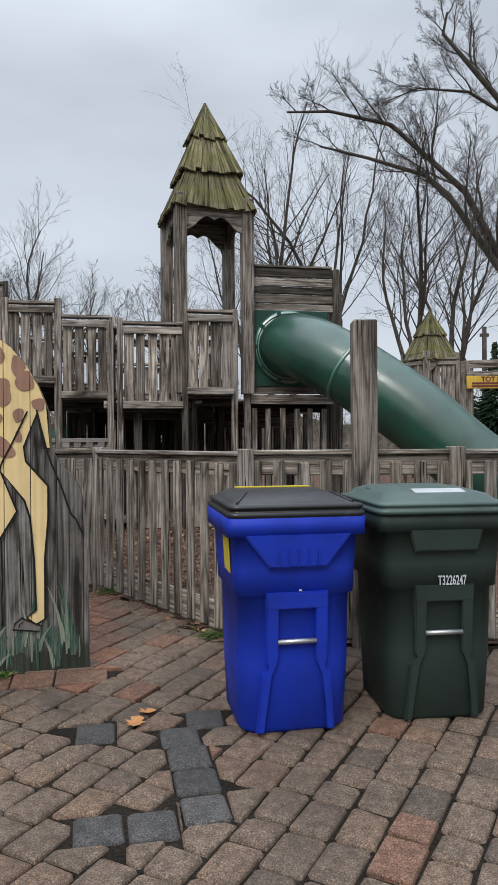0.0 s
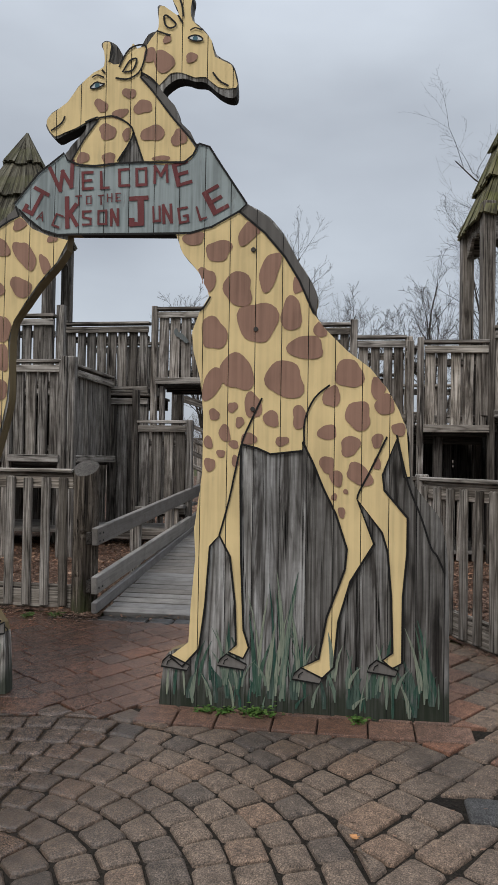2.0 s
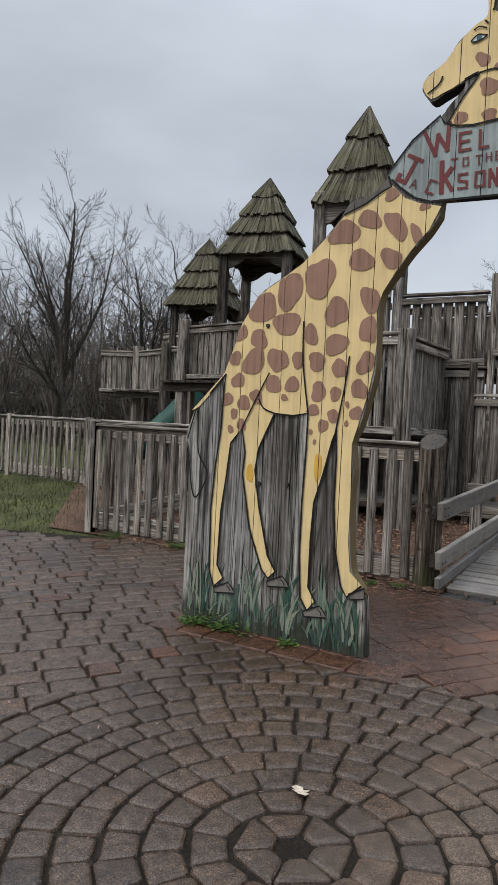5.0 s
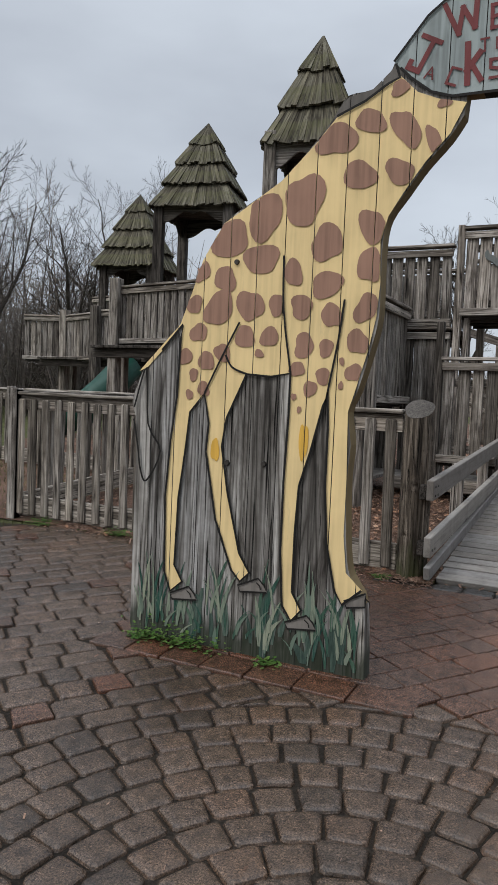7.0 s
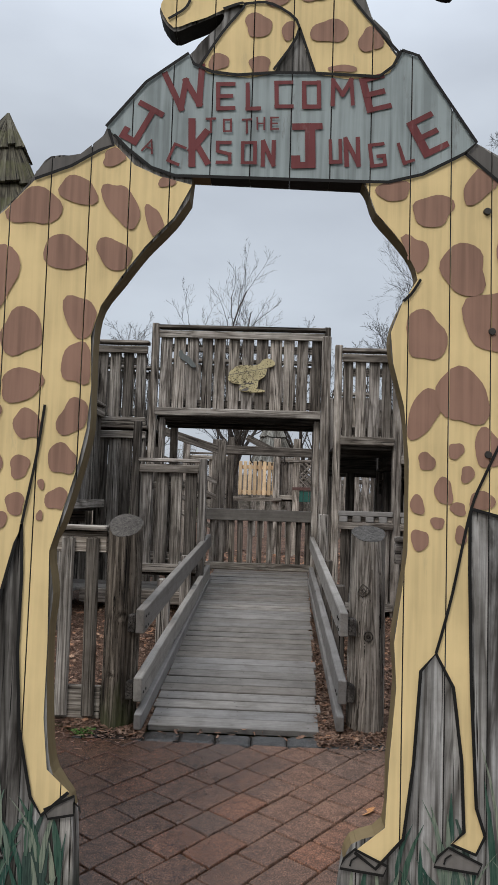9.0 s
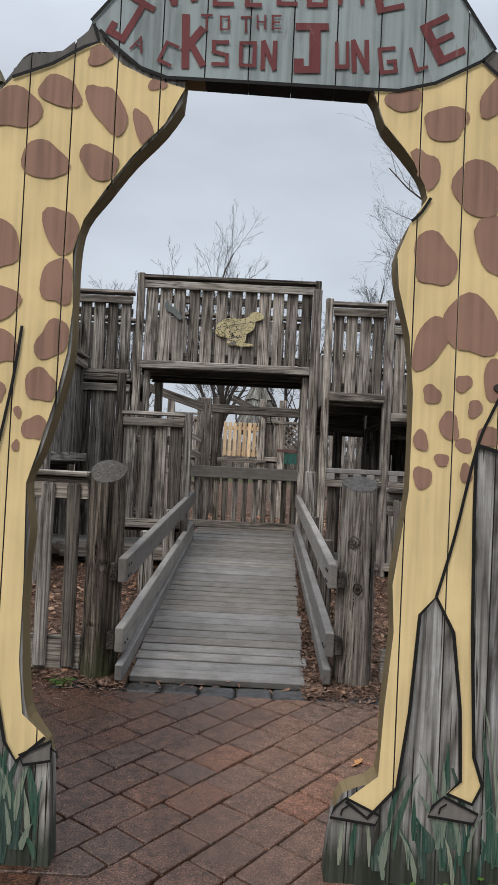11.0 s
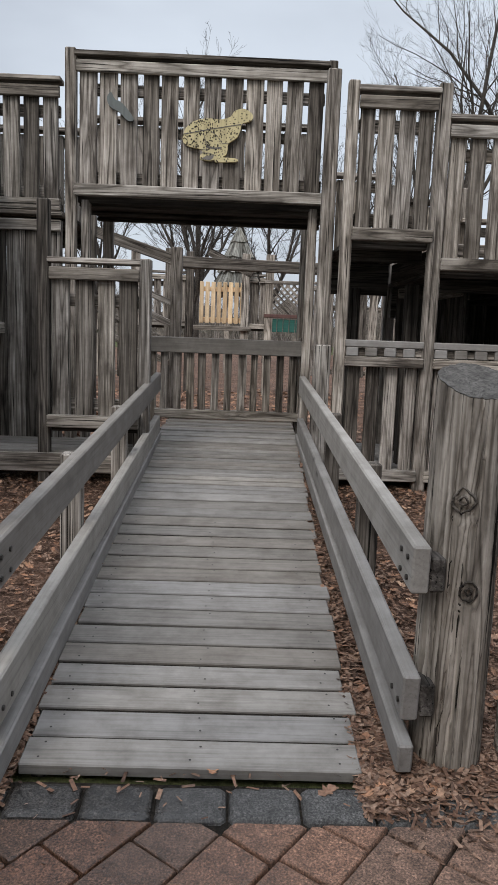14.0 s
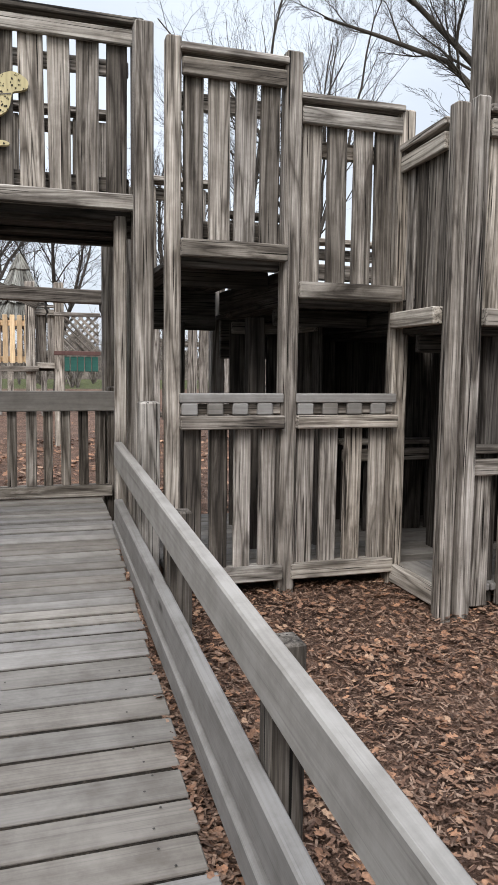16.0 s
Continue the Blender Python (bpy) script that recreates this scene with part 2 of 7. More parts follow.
def plastic(name, colour, rough=0.42, spec=0.4):
    m, t, b = base_mat(name, rough)
    tc = t.nodes.new("ShaderNodeTexCoord")
    n = node(t, "ShaderNodeTexNoise", Scale=3.0, Detail=6.0)
    f = node(t, "ShaderNodeTexNoise", Scale=45.0, Detail=3.0)
    s = node(t, "ShaderNodeTexNoise", Scale=9.0, Detail=8.0, Roughness=0.75)
    for k in (n, f, s):
        t.links.new(tc.outputs["Object"], k.inputs["Vector"])
    c = mix(t, colour, tuple(x * 0.72 for x in colour), ramp(t, n.outputs["Fac"], [(0.4, (0, 0, 0)), (0.65, (1, 1, 1))]))
    c = mix(t, c, tuple(0.6 * x + 0.08 for x in colour), ramp(t, s.outputs["Fac"], [(0.62, (0, 0, 0)), (0.75, (0.5, 0.5, 0.5))]))
    t.links.new(c, b.inputs["Base Color"])
    t.links.new(ramp(t, n.outputs["Fac"], [(0.3, (rough,) * 3), (0.7, (min(1, rough + 0.25),) * 3)]), b.inputs["Roughness"])
    b.inputs["Specular IOR Level"].default_value = spec
    bump(t, b, f.outputs["Fac"], 0.06, 0.002)
    return m


BLUE = plastic("blue_bin_plastic", (0.006, 0.03, 0.37), 0.48, 0.3)
GREEN_BIN = plastic("dark_green_bin_plastic", (0.018, 0.032, 0.026), 0.5)
GREEN_LID = plastic("green_lid_plastic", (0.055, 0.095, 0.083), 0.32, 0.5)
BLACK_LID = plastic("black_lid_plastic", (0.010, 0.010, 0.012), 0.26, 0.5)
SLIDE = plastic("green_slide_plastic", (0.014, 0.125, 0.08), 0.34, 0.8)
SLIDE.node_tree.nodes["Principled BSDF"].inputs["Coat Weight"].default_value = 1.0
SLIDE.node_tree.nodes["Principled BSDF"].inputs["Coat Roughness"].default_value = 0.22
SLIDE.node_tree.nodes["Principled BSDF"].inputs["Coat IOR"].default_value = 1.95
SLIDE_DARK = plastic("dark_green_panel", (0.004, 0.045, 0.03), 0.5)
RUBBER = plastic("black_rubber", (0.012, 0.012, 0.012), 0.7)
STICKER = plastic("pale_sticker", (0.45, 0.48, 0.5), 0.5)
YELLOW_TAPE = plastic("yellow_sticker", (0.55, 0.42, 0.03), 0.5)
STEEL = base_mat("galvanised_steel", 0.38, 0.9)[0]
STEEL.node_tree.nodes["Principled BSDF"].inputs["Base Color"].default_value = (0.55, 0.56, 0.56, 1)
DARK_STEEL = base_mat("rusty_bolt_steel", 0.6, 0.7)[0]
DARK_STEEL.node_tree.nodes["Principled BSDF"].inputs["Base Color"].default_value = (0.05, 0.045, 0.04, 1)


def stone(name, a, b2, c3, wet_from=None):
    """Exposed-grit concrete, each piece its own tone, with damp patches towards the west side."""
    m, t, b = base_mat(name, 0.72)
    b.inputs["Specular IOR Level"].default_value = 0.45
    geo, info = t.nodes.new("ShaderNodeNewGeometry"), t.nodes.new("ShaderNodeObjectInfo")
    add = t.nodes.new("ShaderNodeMath")
    add.operation = "ADD"
    t.links.new(geo.outputs["Random Per Island"], add.inputs[0])
    t.links.new(info.outputs["Random"], add.inputs[1])
    fr = t.nodes.new("ShaderNodeMath")
    fr.operation = "FRACT"
    t.links.new(add.outputs[0], fr.inputs[0])
    c = ramp(t, fr.outputs[0], [(0.0, a), (0.3, b2), (0.8, b2), (1.0, c3)])
    pos = geo.outputs["Position"]
    grit = node(t, "ShaderNodeTexNoise", Scale=170.0, Detail=3.0, Roughness=0.7)
    stain = node(t, "ShaderNodeTexNoise", Scale=1.1, Detail=6.0, Roughness=0.62)
    mid = node(t, "ShaderNodeTexNoise", Scale=22.0, Detail=6.0, Roughness=0.7)
    for k in (grit, stain, mid):
        t.links.new(pos, k.inputs["Vector"])
    c = mix(t, c, ramp(t, grit.outputs["Fac"], [(0.36, (0.3, 0.29, 0.28)), (0.5, (0.95, 0.95, 0.95)), (0.64, (1.75, 1.72, 1.68))]), 0.85, "MULTIPLY")
    fleck = node(t, "ShaderNodeTexVoronoi", Scale=210.0)
    t.links.new(pos, fleck.inputs["Vector"])
    c = mix(t, c, ramp(t, fleck.outputs["Color"], [(0.15, (0.55, 0.54, 0.53)), (0.45, (1, 1, 1)), (0.78, (1.05, 1.05, 1.05)), (0.95, (2.1, 2.05, 2.0))]), 0.75, "MULTIPLY")
    c = mix(t, c, ramp(t, mid.outputs["Fac"], [(0.36, (0.5, 0.49, 0.48)), (0.6, (1.15, 1.15, 1.15))]), 0.8, "MULTIPLY")
    c = mix(t, c, ramp(t, stain.outputs["Fac"], [(0.36, (0.6, 0.58, 0.57)), (0.56, (1.05, 1.05, 1.05))]), 0.9, "MULTIPLY")
    rough = ramp(t, stain.outputs["Fac"], [(0.36, (0.6,) * 3), (0.56, (0.88,) * 3)])
    # rainwater lies on the west part of the paving, in ragged patches
    sep = t.nodes.new("ShaderNodeSeparateXYZ")
    t.links.new(pos, sep.inputs[0])
    lay = t.nodes.new("ShaderNodeMath")
    lay.operation, lay.inputs[1].default_value, lay.inputs[2].default_value = "MULTIPLY_ADD", -0.55, -0.66
    t.links.new(sep.outputs["X"], lay.inputs[0])
    dry = t.nodes.new("ShaderNodeMapRange")
    for key, value in (("From Min", 4.2), ("From Max", 5.2), ("To Min", 0.0), ("To Max", -0.24)):
        dry.inputs[key].default_value = value
    t.links.new(sep.outputs["Y"], dry.inputs["Value"])
    north = t.nodes.new("ShaderNodeMath")
    north.operation = "ADD"
    t.links.new(lay.outputs[0], north.inputs[0])
    t.links.new(dry.outputs["Result"], north.inputs[1])
    ragged = t.nodes.new("ShaderNodeMath")
    ragged.operation = "ADD"
    t.links.new(north.outputs[0], ragged.inputs[0])
    t.links.new(stain.outputs["Fac"], ragged.inputs[1])
    wet = ramp(t, ragged.outputs[0], [(0.62, (0, 0, 0)), (0.9, (1, 1, 1))])
    c = mix(t, c, mix(t, c, (0.5, 0.46, 0.43), 1.0, "MULTIPLY"), wet)
    rough = mix(t, rough, (0.25, 0.25, 0.25), wet)
    t.links.new(c, b.inputs["Base Color"])
    t.links.new(rough, b.inputs["Roughness"])
    bump(t, b, mix(t, grit.outputs["Fac"], mid.outputs["Fac"], 0.5), 0.8, 0.008)
    return m


PAVER = stone("brown_paver", (0.172, 0.113, 0.076), (0.146, 0.106, 0.077), (0.09, 0.07, 0.055))
PAVER_RED = stone("reddish_paver", (0.215, 0.098, 0.056), (0.168, 0.093, 0.062), (0.122, 0.08, 0.06))
PAVER_DARK = stone("charcoal_paver", (0.044, 0.042, 0.04), (0.066, 0.064, 0.062), (0.092, 0.089, 0.086))


def earth(name, a, b2, c3, scale=60.0, b_str=0.8):
    m, t, b = base_mat(name, 0.95)
    geo = t.nodes.new("ShaderNodeNewGeometry")
    n1 = node(t, "ShaderNodeTexNoise", Scale=scale, Detail=5.0, Roughness=0.7)
    n2 = node(t, "ShaderNodeTexNoise", Scale=2.2, Detail=5.0)
    v = node(t, "ShaderNodeTexVoronoi", Scale=scale * 0.6)
    for k in (n1, n2, v):
        t.links.new(geo.outputs["Position"], k.inputs["Vector"])
    c = ramp(t, n1.outputs["Fac"], [(0.32, a), (0.5, b2), (0.7, c3)])
    c = mix(t, c, ramp(t, n2.outputs["Fac"], [(0.35, (0.5, 0.5, 0.5)), (0.62, (1.1, 1.1, 1.1))]), 0.8, "MULTIPLY")
    c = mix(t, c, ramp(t, v.outputs["Color"], [(0.2, (0.6, 0.58, 0.56)), (0.8, (1.2, 1.15, 1.1))]), 0.5, "MULTIPLY")
    t.links.new(c, b.inputs["Base Color"])
    bump(t, b, n1.outputs["Fac"], b_str, 0.03)
    return m


MULCH = earth("wood_mulch", (0.045, 0.027, 0.019), (0.14, 0.083, 0.058), (0.26, 0.165, 0.118), 110.0)
SOIL_AND_GAP_SHADE = earth("joint_soil_and_gap_shade", (0.009, 0.007, 0.005), (0.024, 0.019, 0.014), (0.055, 0.043, 0.032), 80.0)
GRASS_SOIL = earth("winter_grass_ground", (0.03, 0.035, 0.012), (0.075, 0.085, 0.03), (0.13, 0.12, 0.055), 50.0)


def leafy(name, *stops):
    m, t, b = base_mat(name, 0.75)
    geo = t.nodes.new("ShaderNodeNewGeometry")
    c = ramp(t, geo.outputs["Random Per Island"], [(k / (len(stops) - 1), s) for k, s in enumerate(stops)])
    n = node(t, "ShaderNodeTexNoise", Scale=90.0, Detail=3.0)
    t.links.new(geo.outputs["Position"], n.inputs["Vector"])
    t.links.new(mix(t, c, ramp(t, n.outputs["Fac"], [(0.35, (0.55, 0.55, 0.55)), (0.65, (1.15, 1.15, 1.15))]), 0.8, "MULTIPLY"), b.inputs["Base Color"])
    return m


LEAVES = leafy("dry_leaves", (0.13, 0.07, 0.043), (0.25, 0.128, 0.076), (0.35, 0.185, 0.108), (0.20, 0.115, 0.077), (0.42, 0.265, 0.17))
CHIPS = leafy("mulch_chips", (0.045, 0.027, 0.019), (0.13, 0.071, 0.047), (0.21, 0.12, 0.078), (0.27, 0.178, 0.128), (0.07, 0.04, 0.028))
LEAF_ORANGE = leafy("orange_leaf", (0.42, 0.16, 0.05), (0.5, 0.27, 0.12))
LEAF_PALE = leafy("pale_leaf", (0.5, 0.42, 0.32), (0.58, 0.5, 0.4))
LAWN = leafy("winter_grass", (0.05, 0.06, 0.018), (0.09, 0.095, 0.03), (0.13, 0.115, 0.05))
WEED = leafy("green_weed", (0.03, 0.075, 0.012), (0.06, 0.12, 0.02), (0.09, 0.14, 0.035))
BARK = earth("tree_bark", (0.03, 0.026, 0.022), (0.065, 0.056, 0.048), (0.11, 0.10, 0.088), 30.0, 0.5)
BRUSH = earth("brush_twigs", (0.11, 0.094, 0.08), (0.18, 0.157, 0.138), (0.25, 0.222, 0.195), 5.0, 0.1)
PINE = leafy("evergreen_needles", (0.012, 0.03, 0.015), (0.025, 0.05, 0.022))
SPOTTED = paint("spotted_yellow_paint", (0.5, 0.425, 0.24), (0.06, 0.05, 0.03), 0.9)
SIGN_YELLOW = paint("sign_yellow_paint", (0.55, 0.36, 0.06), (0.4, 0.3, 0.1), 0.3)
TEAL = paint("teal_paint", (0.03, 0.105, 0.085), (0.1, 0.15, 0.13), 0.4)
RED_PAINT = paint("dull_red_paint", (0.11, 0.06, 0.052), (0.1, 0.08, 0.07), 0.4)


# ---- building helpers ----
rng = random.Random(7)
MESHES = {}


def ground_z(y):
    return 0.05 * (max(-12.0, min(y, 9.5)) - 0.6)


def mesh_of(name, bm, mat):
    me = bpy.data.meshes.new(name)
    bmesh.ops.recalc_face_normals(bm, faces=bm.faces[:])
    bm.to_mesh(me)
    bm.free()
    me.materials.append(mat)
    return me


def thing(name, at, label, category, group="", turn=0.0, kind=""):
    ob = new(name)
    ob.empty_display_size = 0.1
    ob.matrix_basis = pose(*at, 0, 0, turn)
    return tagged(ob, label, category, group, kind)


def child(name, me, parent, m=None, label=""):
    ob = new(name, me)
    ob.parent = parent
    if m is not None:
        ob.matrix_basis = m
    if label:
        ob["label"] = label
    return ob


def part(name, bm, mat, parent, label=""):
    return child(name, mesh_of(name, bm, mat), parent, None, label)


def box_bm(dx, dy, dz, chamfer=0.006):
    bm = bmesh.new()
    bmesh.ops.create_cube(bm, size=1.0)
    bmesh.ops.scale(bm, vec=(dx, dy, dz), verts=bm.verts)
    c = min(chamfer, 0.3 * min(dx, dy, dz))
    if c > 0.0005:
        bmesh.ops.bevel(bm, geom=bm.edges[:], offset=c, segments=1, affect="EDGES")
    return bm


def plank_mesh(length, w, h, mat, chamfer=0.006):
    key = (round(length, 3), round(w, 3), round(h, 3), mat.name)
    if key not in MESHES:
        MESHES[key] = mesh_of("plank", box_bm(length, w, h, chamfer), mat)
    return MESHES[key]


def bar(parent, name, x0, x1, y0, y1, z0, z1, mat=None, lean=0.0, label=""):
    """A sawn board filling that box in its parent's space; the grain runs along its longest side."""
    mat = mat or WOOD
    d = (abs(x1 - x0), abs(y1 - y0), abs(z1 - z0))
    at = ((x0 + x1) / 2, (y0 + y1) / 2, (z0 + z1) / 2)
    k = d.index(max(d))
    j = [rng.uniform(-lean, lean) for _ in range(3)]
    if k == 0:
        me, m = plank_mesh(d[0], d[1], d[2], mat), pose(*at, j[0], j[1] * 0.3, j[2] * 0.3)
    elif k == 1:
        me, m = plank_mesh(d[1], d[0], d[2], mat), pose(*at, 0, 0, 90)
    else:
        me, m = plank_mesh(d[2], d[1], d[0], mat), pose(*at, j[0], -90 + j[1], 0)
    return child(name, me, parent, m, label)


def beam(parent, name, p, q, w, h, mat=None, label=""):
    """A board from p to q, w wide level and h high."""
    p, q = Vector(p), Vector(q)
    d = (q - p).normalized()
    side = Vector((0, 0, 1)).cross(d)
    side = side.normalized() if side.length > 1e-4 else Vector((0, 1, 0))
    up = d.cross(side)
    m = Matrix((d, side, up)).transposed().to_4x4()
    m.translation = (p + q) / 2
    return child(name, plank_mesh((q - p).length, w, h, mat or WOOD), parent, m, label)


def tube_bm(bm, points, radii, sides=12, caps=True):
    """A tube through the points into bm."""
    pts = [Vector(p) for p in points]
    ref = Vector((0.31, 0.17, 0.93))
    rings = []
    for k, p in enumerate(pts):
        d = (pts[min(k + 1, len(pts) - 1)] - pts[max(k - 1, 0)]).normalized()
        a = d.cross(ref)
        a = a.normalized() if a.length > 1e-3 else d.cross(Vector((1, 0, 0))).normalized()
        b = d.cross(a)
        rings.append([bm.verts.new(p + radii[k] * (math.cos(i * math.tau / sides) * a + math.sin(i * math.tau / sides) * b)) for i in range(sides)])
    for r0, r1 in zip(rings, rings[1:]):
        for i in range(sides):
            bm.faces.new((r0[i], r0[(i + 1) % sides], r1[(i + 1) % sides], r1[i])).smooth = True
    if caps:
        bm.faces.new(rings[0])
        bm.faces.new(rings[-1][::-1])


# ---- railing and wall panels of boards ----
def panel(p, q, z0, z1, label, spacing=0.152, width=0.122, top=True, sill=True, mat=None, name="board_panel",
          group="palisade panels", light_sill=True, skip=(), back_rail=True, category="wooden panel"):
    """Upright boards from p to q on the plan, between a sill and a capped top rail."""
    d = Vector((q[0] - p[0], q[1] - p[1], 0))
    length = d.length
    ob = thing(name, (p[0], p[1], z0), label, category, group, math.degrees(math.atan2(d.y, d.x)))
    h = z1 - z0
    n = max(1, round(length / spacing))
    step = length / n
    for k in range(n):
        if k in skip:
            continue
        w = width * step / spacing * rng.uniform(0.9, 1.06)
        x = (k + 0.5) * step + rng.uniform(-0.008, 0.008)
        t = rng.uniform(-0.006, 0.004)
        bar(ob, "picket", x - w / 2, x + w / 2, 0.0 + t, 0.035 + t, 0.015, h - 0.014 - (0.02 if top else 0.0) - rng.uniform(0, 0.012), mat or WOOD, 0.5)
    if top:
        bar(ob, "top_rail", 0, length, -0.042, -0.008, h - 0.125, h - 0.042, WOOD_LIGHT if light_sill else WOOD)
        bar(ob, "cap_board", -0.01, length + 0.01, -0.05, 0.085, h - 0.014, h + 0.022, WOOD)
    if back_rail:
        bar(ob, "back_rail", 0.01, length - 0.01, 0.044, 0.08, h * 0.72, h * 0.72 + 0.085, WOOD)
        bar(ob, "back_rail", 0.01, length - 0.01, 0.044, 0.08, 0.05, 0.135, WOOD)
    if sill:
        bar(ob, "sill", -0.01, length + 0.01, -0.075, -0.01, -0.06, 0.025, WOOD_LIGHT if light_sill else WOOD)
        bar(ob, "joist", 0.0, length, 0.036, 0.09, -0.10, 0.005, WOOD_DARK_AND_SHADED)
    return ob


def post(x, y, z0, z1, w=0.09, label="upright weathered square timber post", mat=None, d=None, turn=0.0, name="timber_post", group="timber posts"):
    ob = new(name, plank_mesh(z1 - z0, d or w, w, mat or WOOD, 0.008))
    ob.matrix_basis = pose(x, y, (z0 + z1) / 2, 0, -90, turn)
    return tagged(ob, label, "timber post", group)


# ---- ground ----
def ground_patch(name, corners, mat, lift, label, kind="structure", thick=0.0):
    bm = bmesh.new()
    f = bm.faces.new([bm.verts.new((x, y, 0)) for x, y in corners])
    for yy in (-12.0, 9.5):
        bmesh.ops.bisect_plane(bm, geom=bm.verts[:] + bm.edges[:] + bm.faces[:], plane_co=(0, yy, 0), plane_no=(0, 1, 0))
    for v in bm.verts:
        v.co.z = ground_z(v.co.y) + lift
    ob = new(name, mesh_of(name, bm, mat))
    return tagged(ob, label, "ground", kind=kind)


ground_patch("ground", [(-400, -400), (400, -400), (400, 400), (-400, 400)], GRASS_SOIL, -0.03, "patchy winter grass and bare soil to the horizon")
FENCE_R = [(-1.18, 6.2), (-0.12, 6.2), (0.83, 4.64), (2.3, 4.37), (5.5, 3.8)]
ground_patch("ground_mulch", [(-7.0, 6.08)] + FENCE_R + [(14, 3.0), (14, 44), (-16, 44), (-16, 26), (-12, 12)], MULCH, -0.012, "brown bark mulch covered with fallen leaves")
ground_patch("pavement_bed", [(-9.0, -10), (9, -10), (6.5, 3.5), (2.3, 4.3), (0.78, 4.56), (-0.14, 6.04), (-6.0, 6.04), (-9.5, 5.0)], SOIL_AND_GAP_SHADE, -0.008, "dark sand and soil in the paver joints")

# ---- giraffe archway ----
ARCH_Y = 4.30
R_LEG = [(-1.67, 0.19), (-1.65, 0.38), (-1.62, 0.48), (-1.51, 0.54), (-1.5, 0.75), (-1.48, 1), (-1.49, 1.15), (-1.47, 1.3), (-1.45, 1.46), (-1.45, 1.77), (-1.47, 1.96), (-1.51, 2.11), (-1.52, 2.22), (-1.48, 2.33), (-1.43, 2.41), (-1.45, 2.49), (-1.51, 2.57), (-1.58, 2.65), (-1.61, 2.73), (-1.63, 2.76)]
R_BACK = [(-1.24, 2.92), (-1.11, 2.84), (-1.02, 2.73), (-0.95, 2.6), (-0.89, 2.51), (-0.84, 2.4), (-0.85, 2.32), (-0.8, 2.23), (-0.68, 2.11), (-0.56, 2.02), (-0.47, 1.91), (-0.41, 1.8), (-0.37, 1.7), (-0.35, 1.62), (-0.34, 1.45), (-0.29, 1.36), (-0.2, 1.25), (-0.17, 1.15), (-0.15, 0.95), (-0.14, 0.36)]
HEAD_A = [(-2.56, 2.95), (-2.42, 3.12), (-2.27, 3.23), (-2.23, 3.28), (-2.16, 3.35), (-2.15, 3.39), (-2.2, 3.37), (-2.27, 3.34), (-2.33, 3.32), (-2.38, 3.38), (-2.38, 3.42), (-2.35, 3.47), (-2.26, 3.52), (-2.2, 3.61), (-2.11, 3.68), (-2.05, 3.72), (-2.05, 3.79), (-2.07, 3.84), (-2.04, 3.86), (-1.98, 3.83), (-1.95, 3.77), (-1.96, 3.72), (-1.9, 3.81), (-1.88, 3.83), (-1.85, 3.8), (-1.8, 3.88), (-1.74, 3.91), (-1.75, 4.03), (-1.71, 4.03), (-1.63, 3.97), (-1.64, 4.02), (-1.67, 4.08), (-1.64, 4.12), (-1.59, 4.12), (-1.55, 4.09), (-1.56, 4.01), (-1.55, 3.94)]
HEAD_B = [(-1.55, 3.94), (-1.49, 3.89), (-1.44, 3.82), (-1.41, 3.74), (-1.32, 3.68), (-1.3, 3.6), (-1.3, 3.51), (-1.34, 3.5), (-1.4, 3.53), (-1.47, 3.59), (-1.53, 3.6), (-1.59, 3.62), (-1.65, 3.61), (-1.71, 3.55), (-1.64, 3.47), (-1.61, 3.38), (-1.55, 3.32), (-1.52, 3.25), (-1.44, 3.23), (-1.37, 3.12), (-1.24, 2.92)]
L_BACK = [(-3.85, 0.24), (-3.85, 0.7), (-3.85, 1.27), (-3.88, 1.41), (-3.85, 1.51), (-3.79, 1.63), (-3.6, 1.83), (-3.53, 2), (-3.48, 2.14), (-3.37, 2.31), (-3.25, 2.39), (-3.07, 2.49), (-2.95, 2.61), (-2.86, 2.71), (-2.81, 2.78), (-2.76, 2.84), (-2.65, 2.85), (-2.58, 2.91), (-2.56, 2.95)]
L_LEG = [(-2.23, 2.72), (-2.3, 2.61), (-2.4, 2.5), (-2.48, 2.39), (-2.55, 2.29), (-2.57, 2.18), (-2.57, 2), (-2.57, 1.85), (-2.6, 1.7), (-2.65, 1.52), (-2.69, 1.42), (-2.67, 1.27), (-2.68, 1.11), (-2.67, 0.85), (-2.65, 0.69), (-2.61, 0.62), (-2.57, 0.54), (-2.55, 0.23)]
SIGN_BOTTOM = [(-2.24, 2.78), (-1.63, 2.76)]
R_BODY_TOP = [(-1.62, 2.76), (-1.54, 2.76), (-1.42, 2.79), (-1.27, 2.87), (-1.13, 2.75), (-1.02, 2.62), (-0.94, 2.49), (-0.86, 2.31), (-0.8, 2.23), (-0.68, 2.11), (-0.56, 2.02), (-0.47, 1.91), (-0.41, 1.8), (-0.37, 1.7), (-0.35, 1.45), (-0.38, 1.45), (-0.42, 1.65), (-0.49, 1.46), (-0.48, 1.38), (-0.36, 1.24), (-0.36, 1.06), (-0.38, 0.83), (-0.38, 0.49), (-0.43, 0.46), (-0.48, 0.5), (-0.43, 0.54), (-0.44, 0.83), (-0.46, 1.06), (-0.49, 1.16), (-0.62, 1.33)]
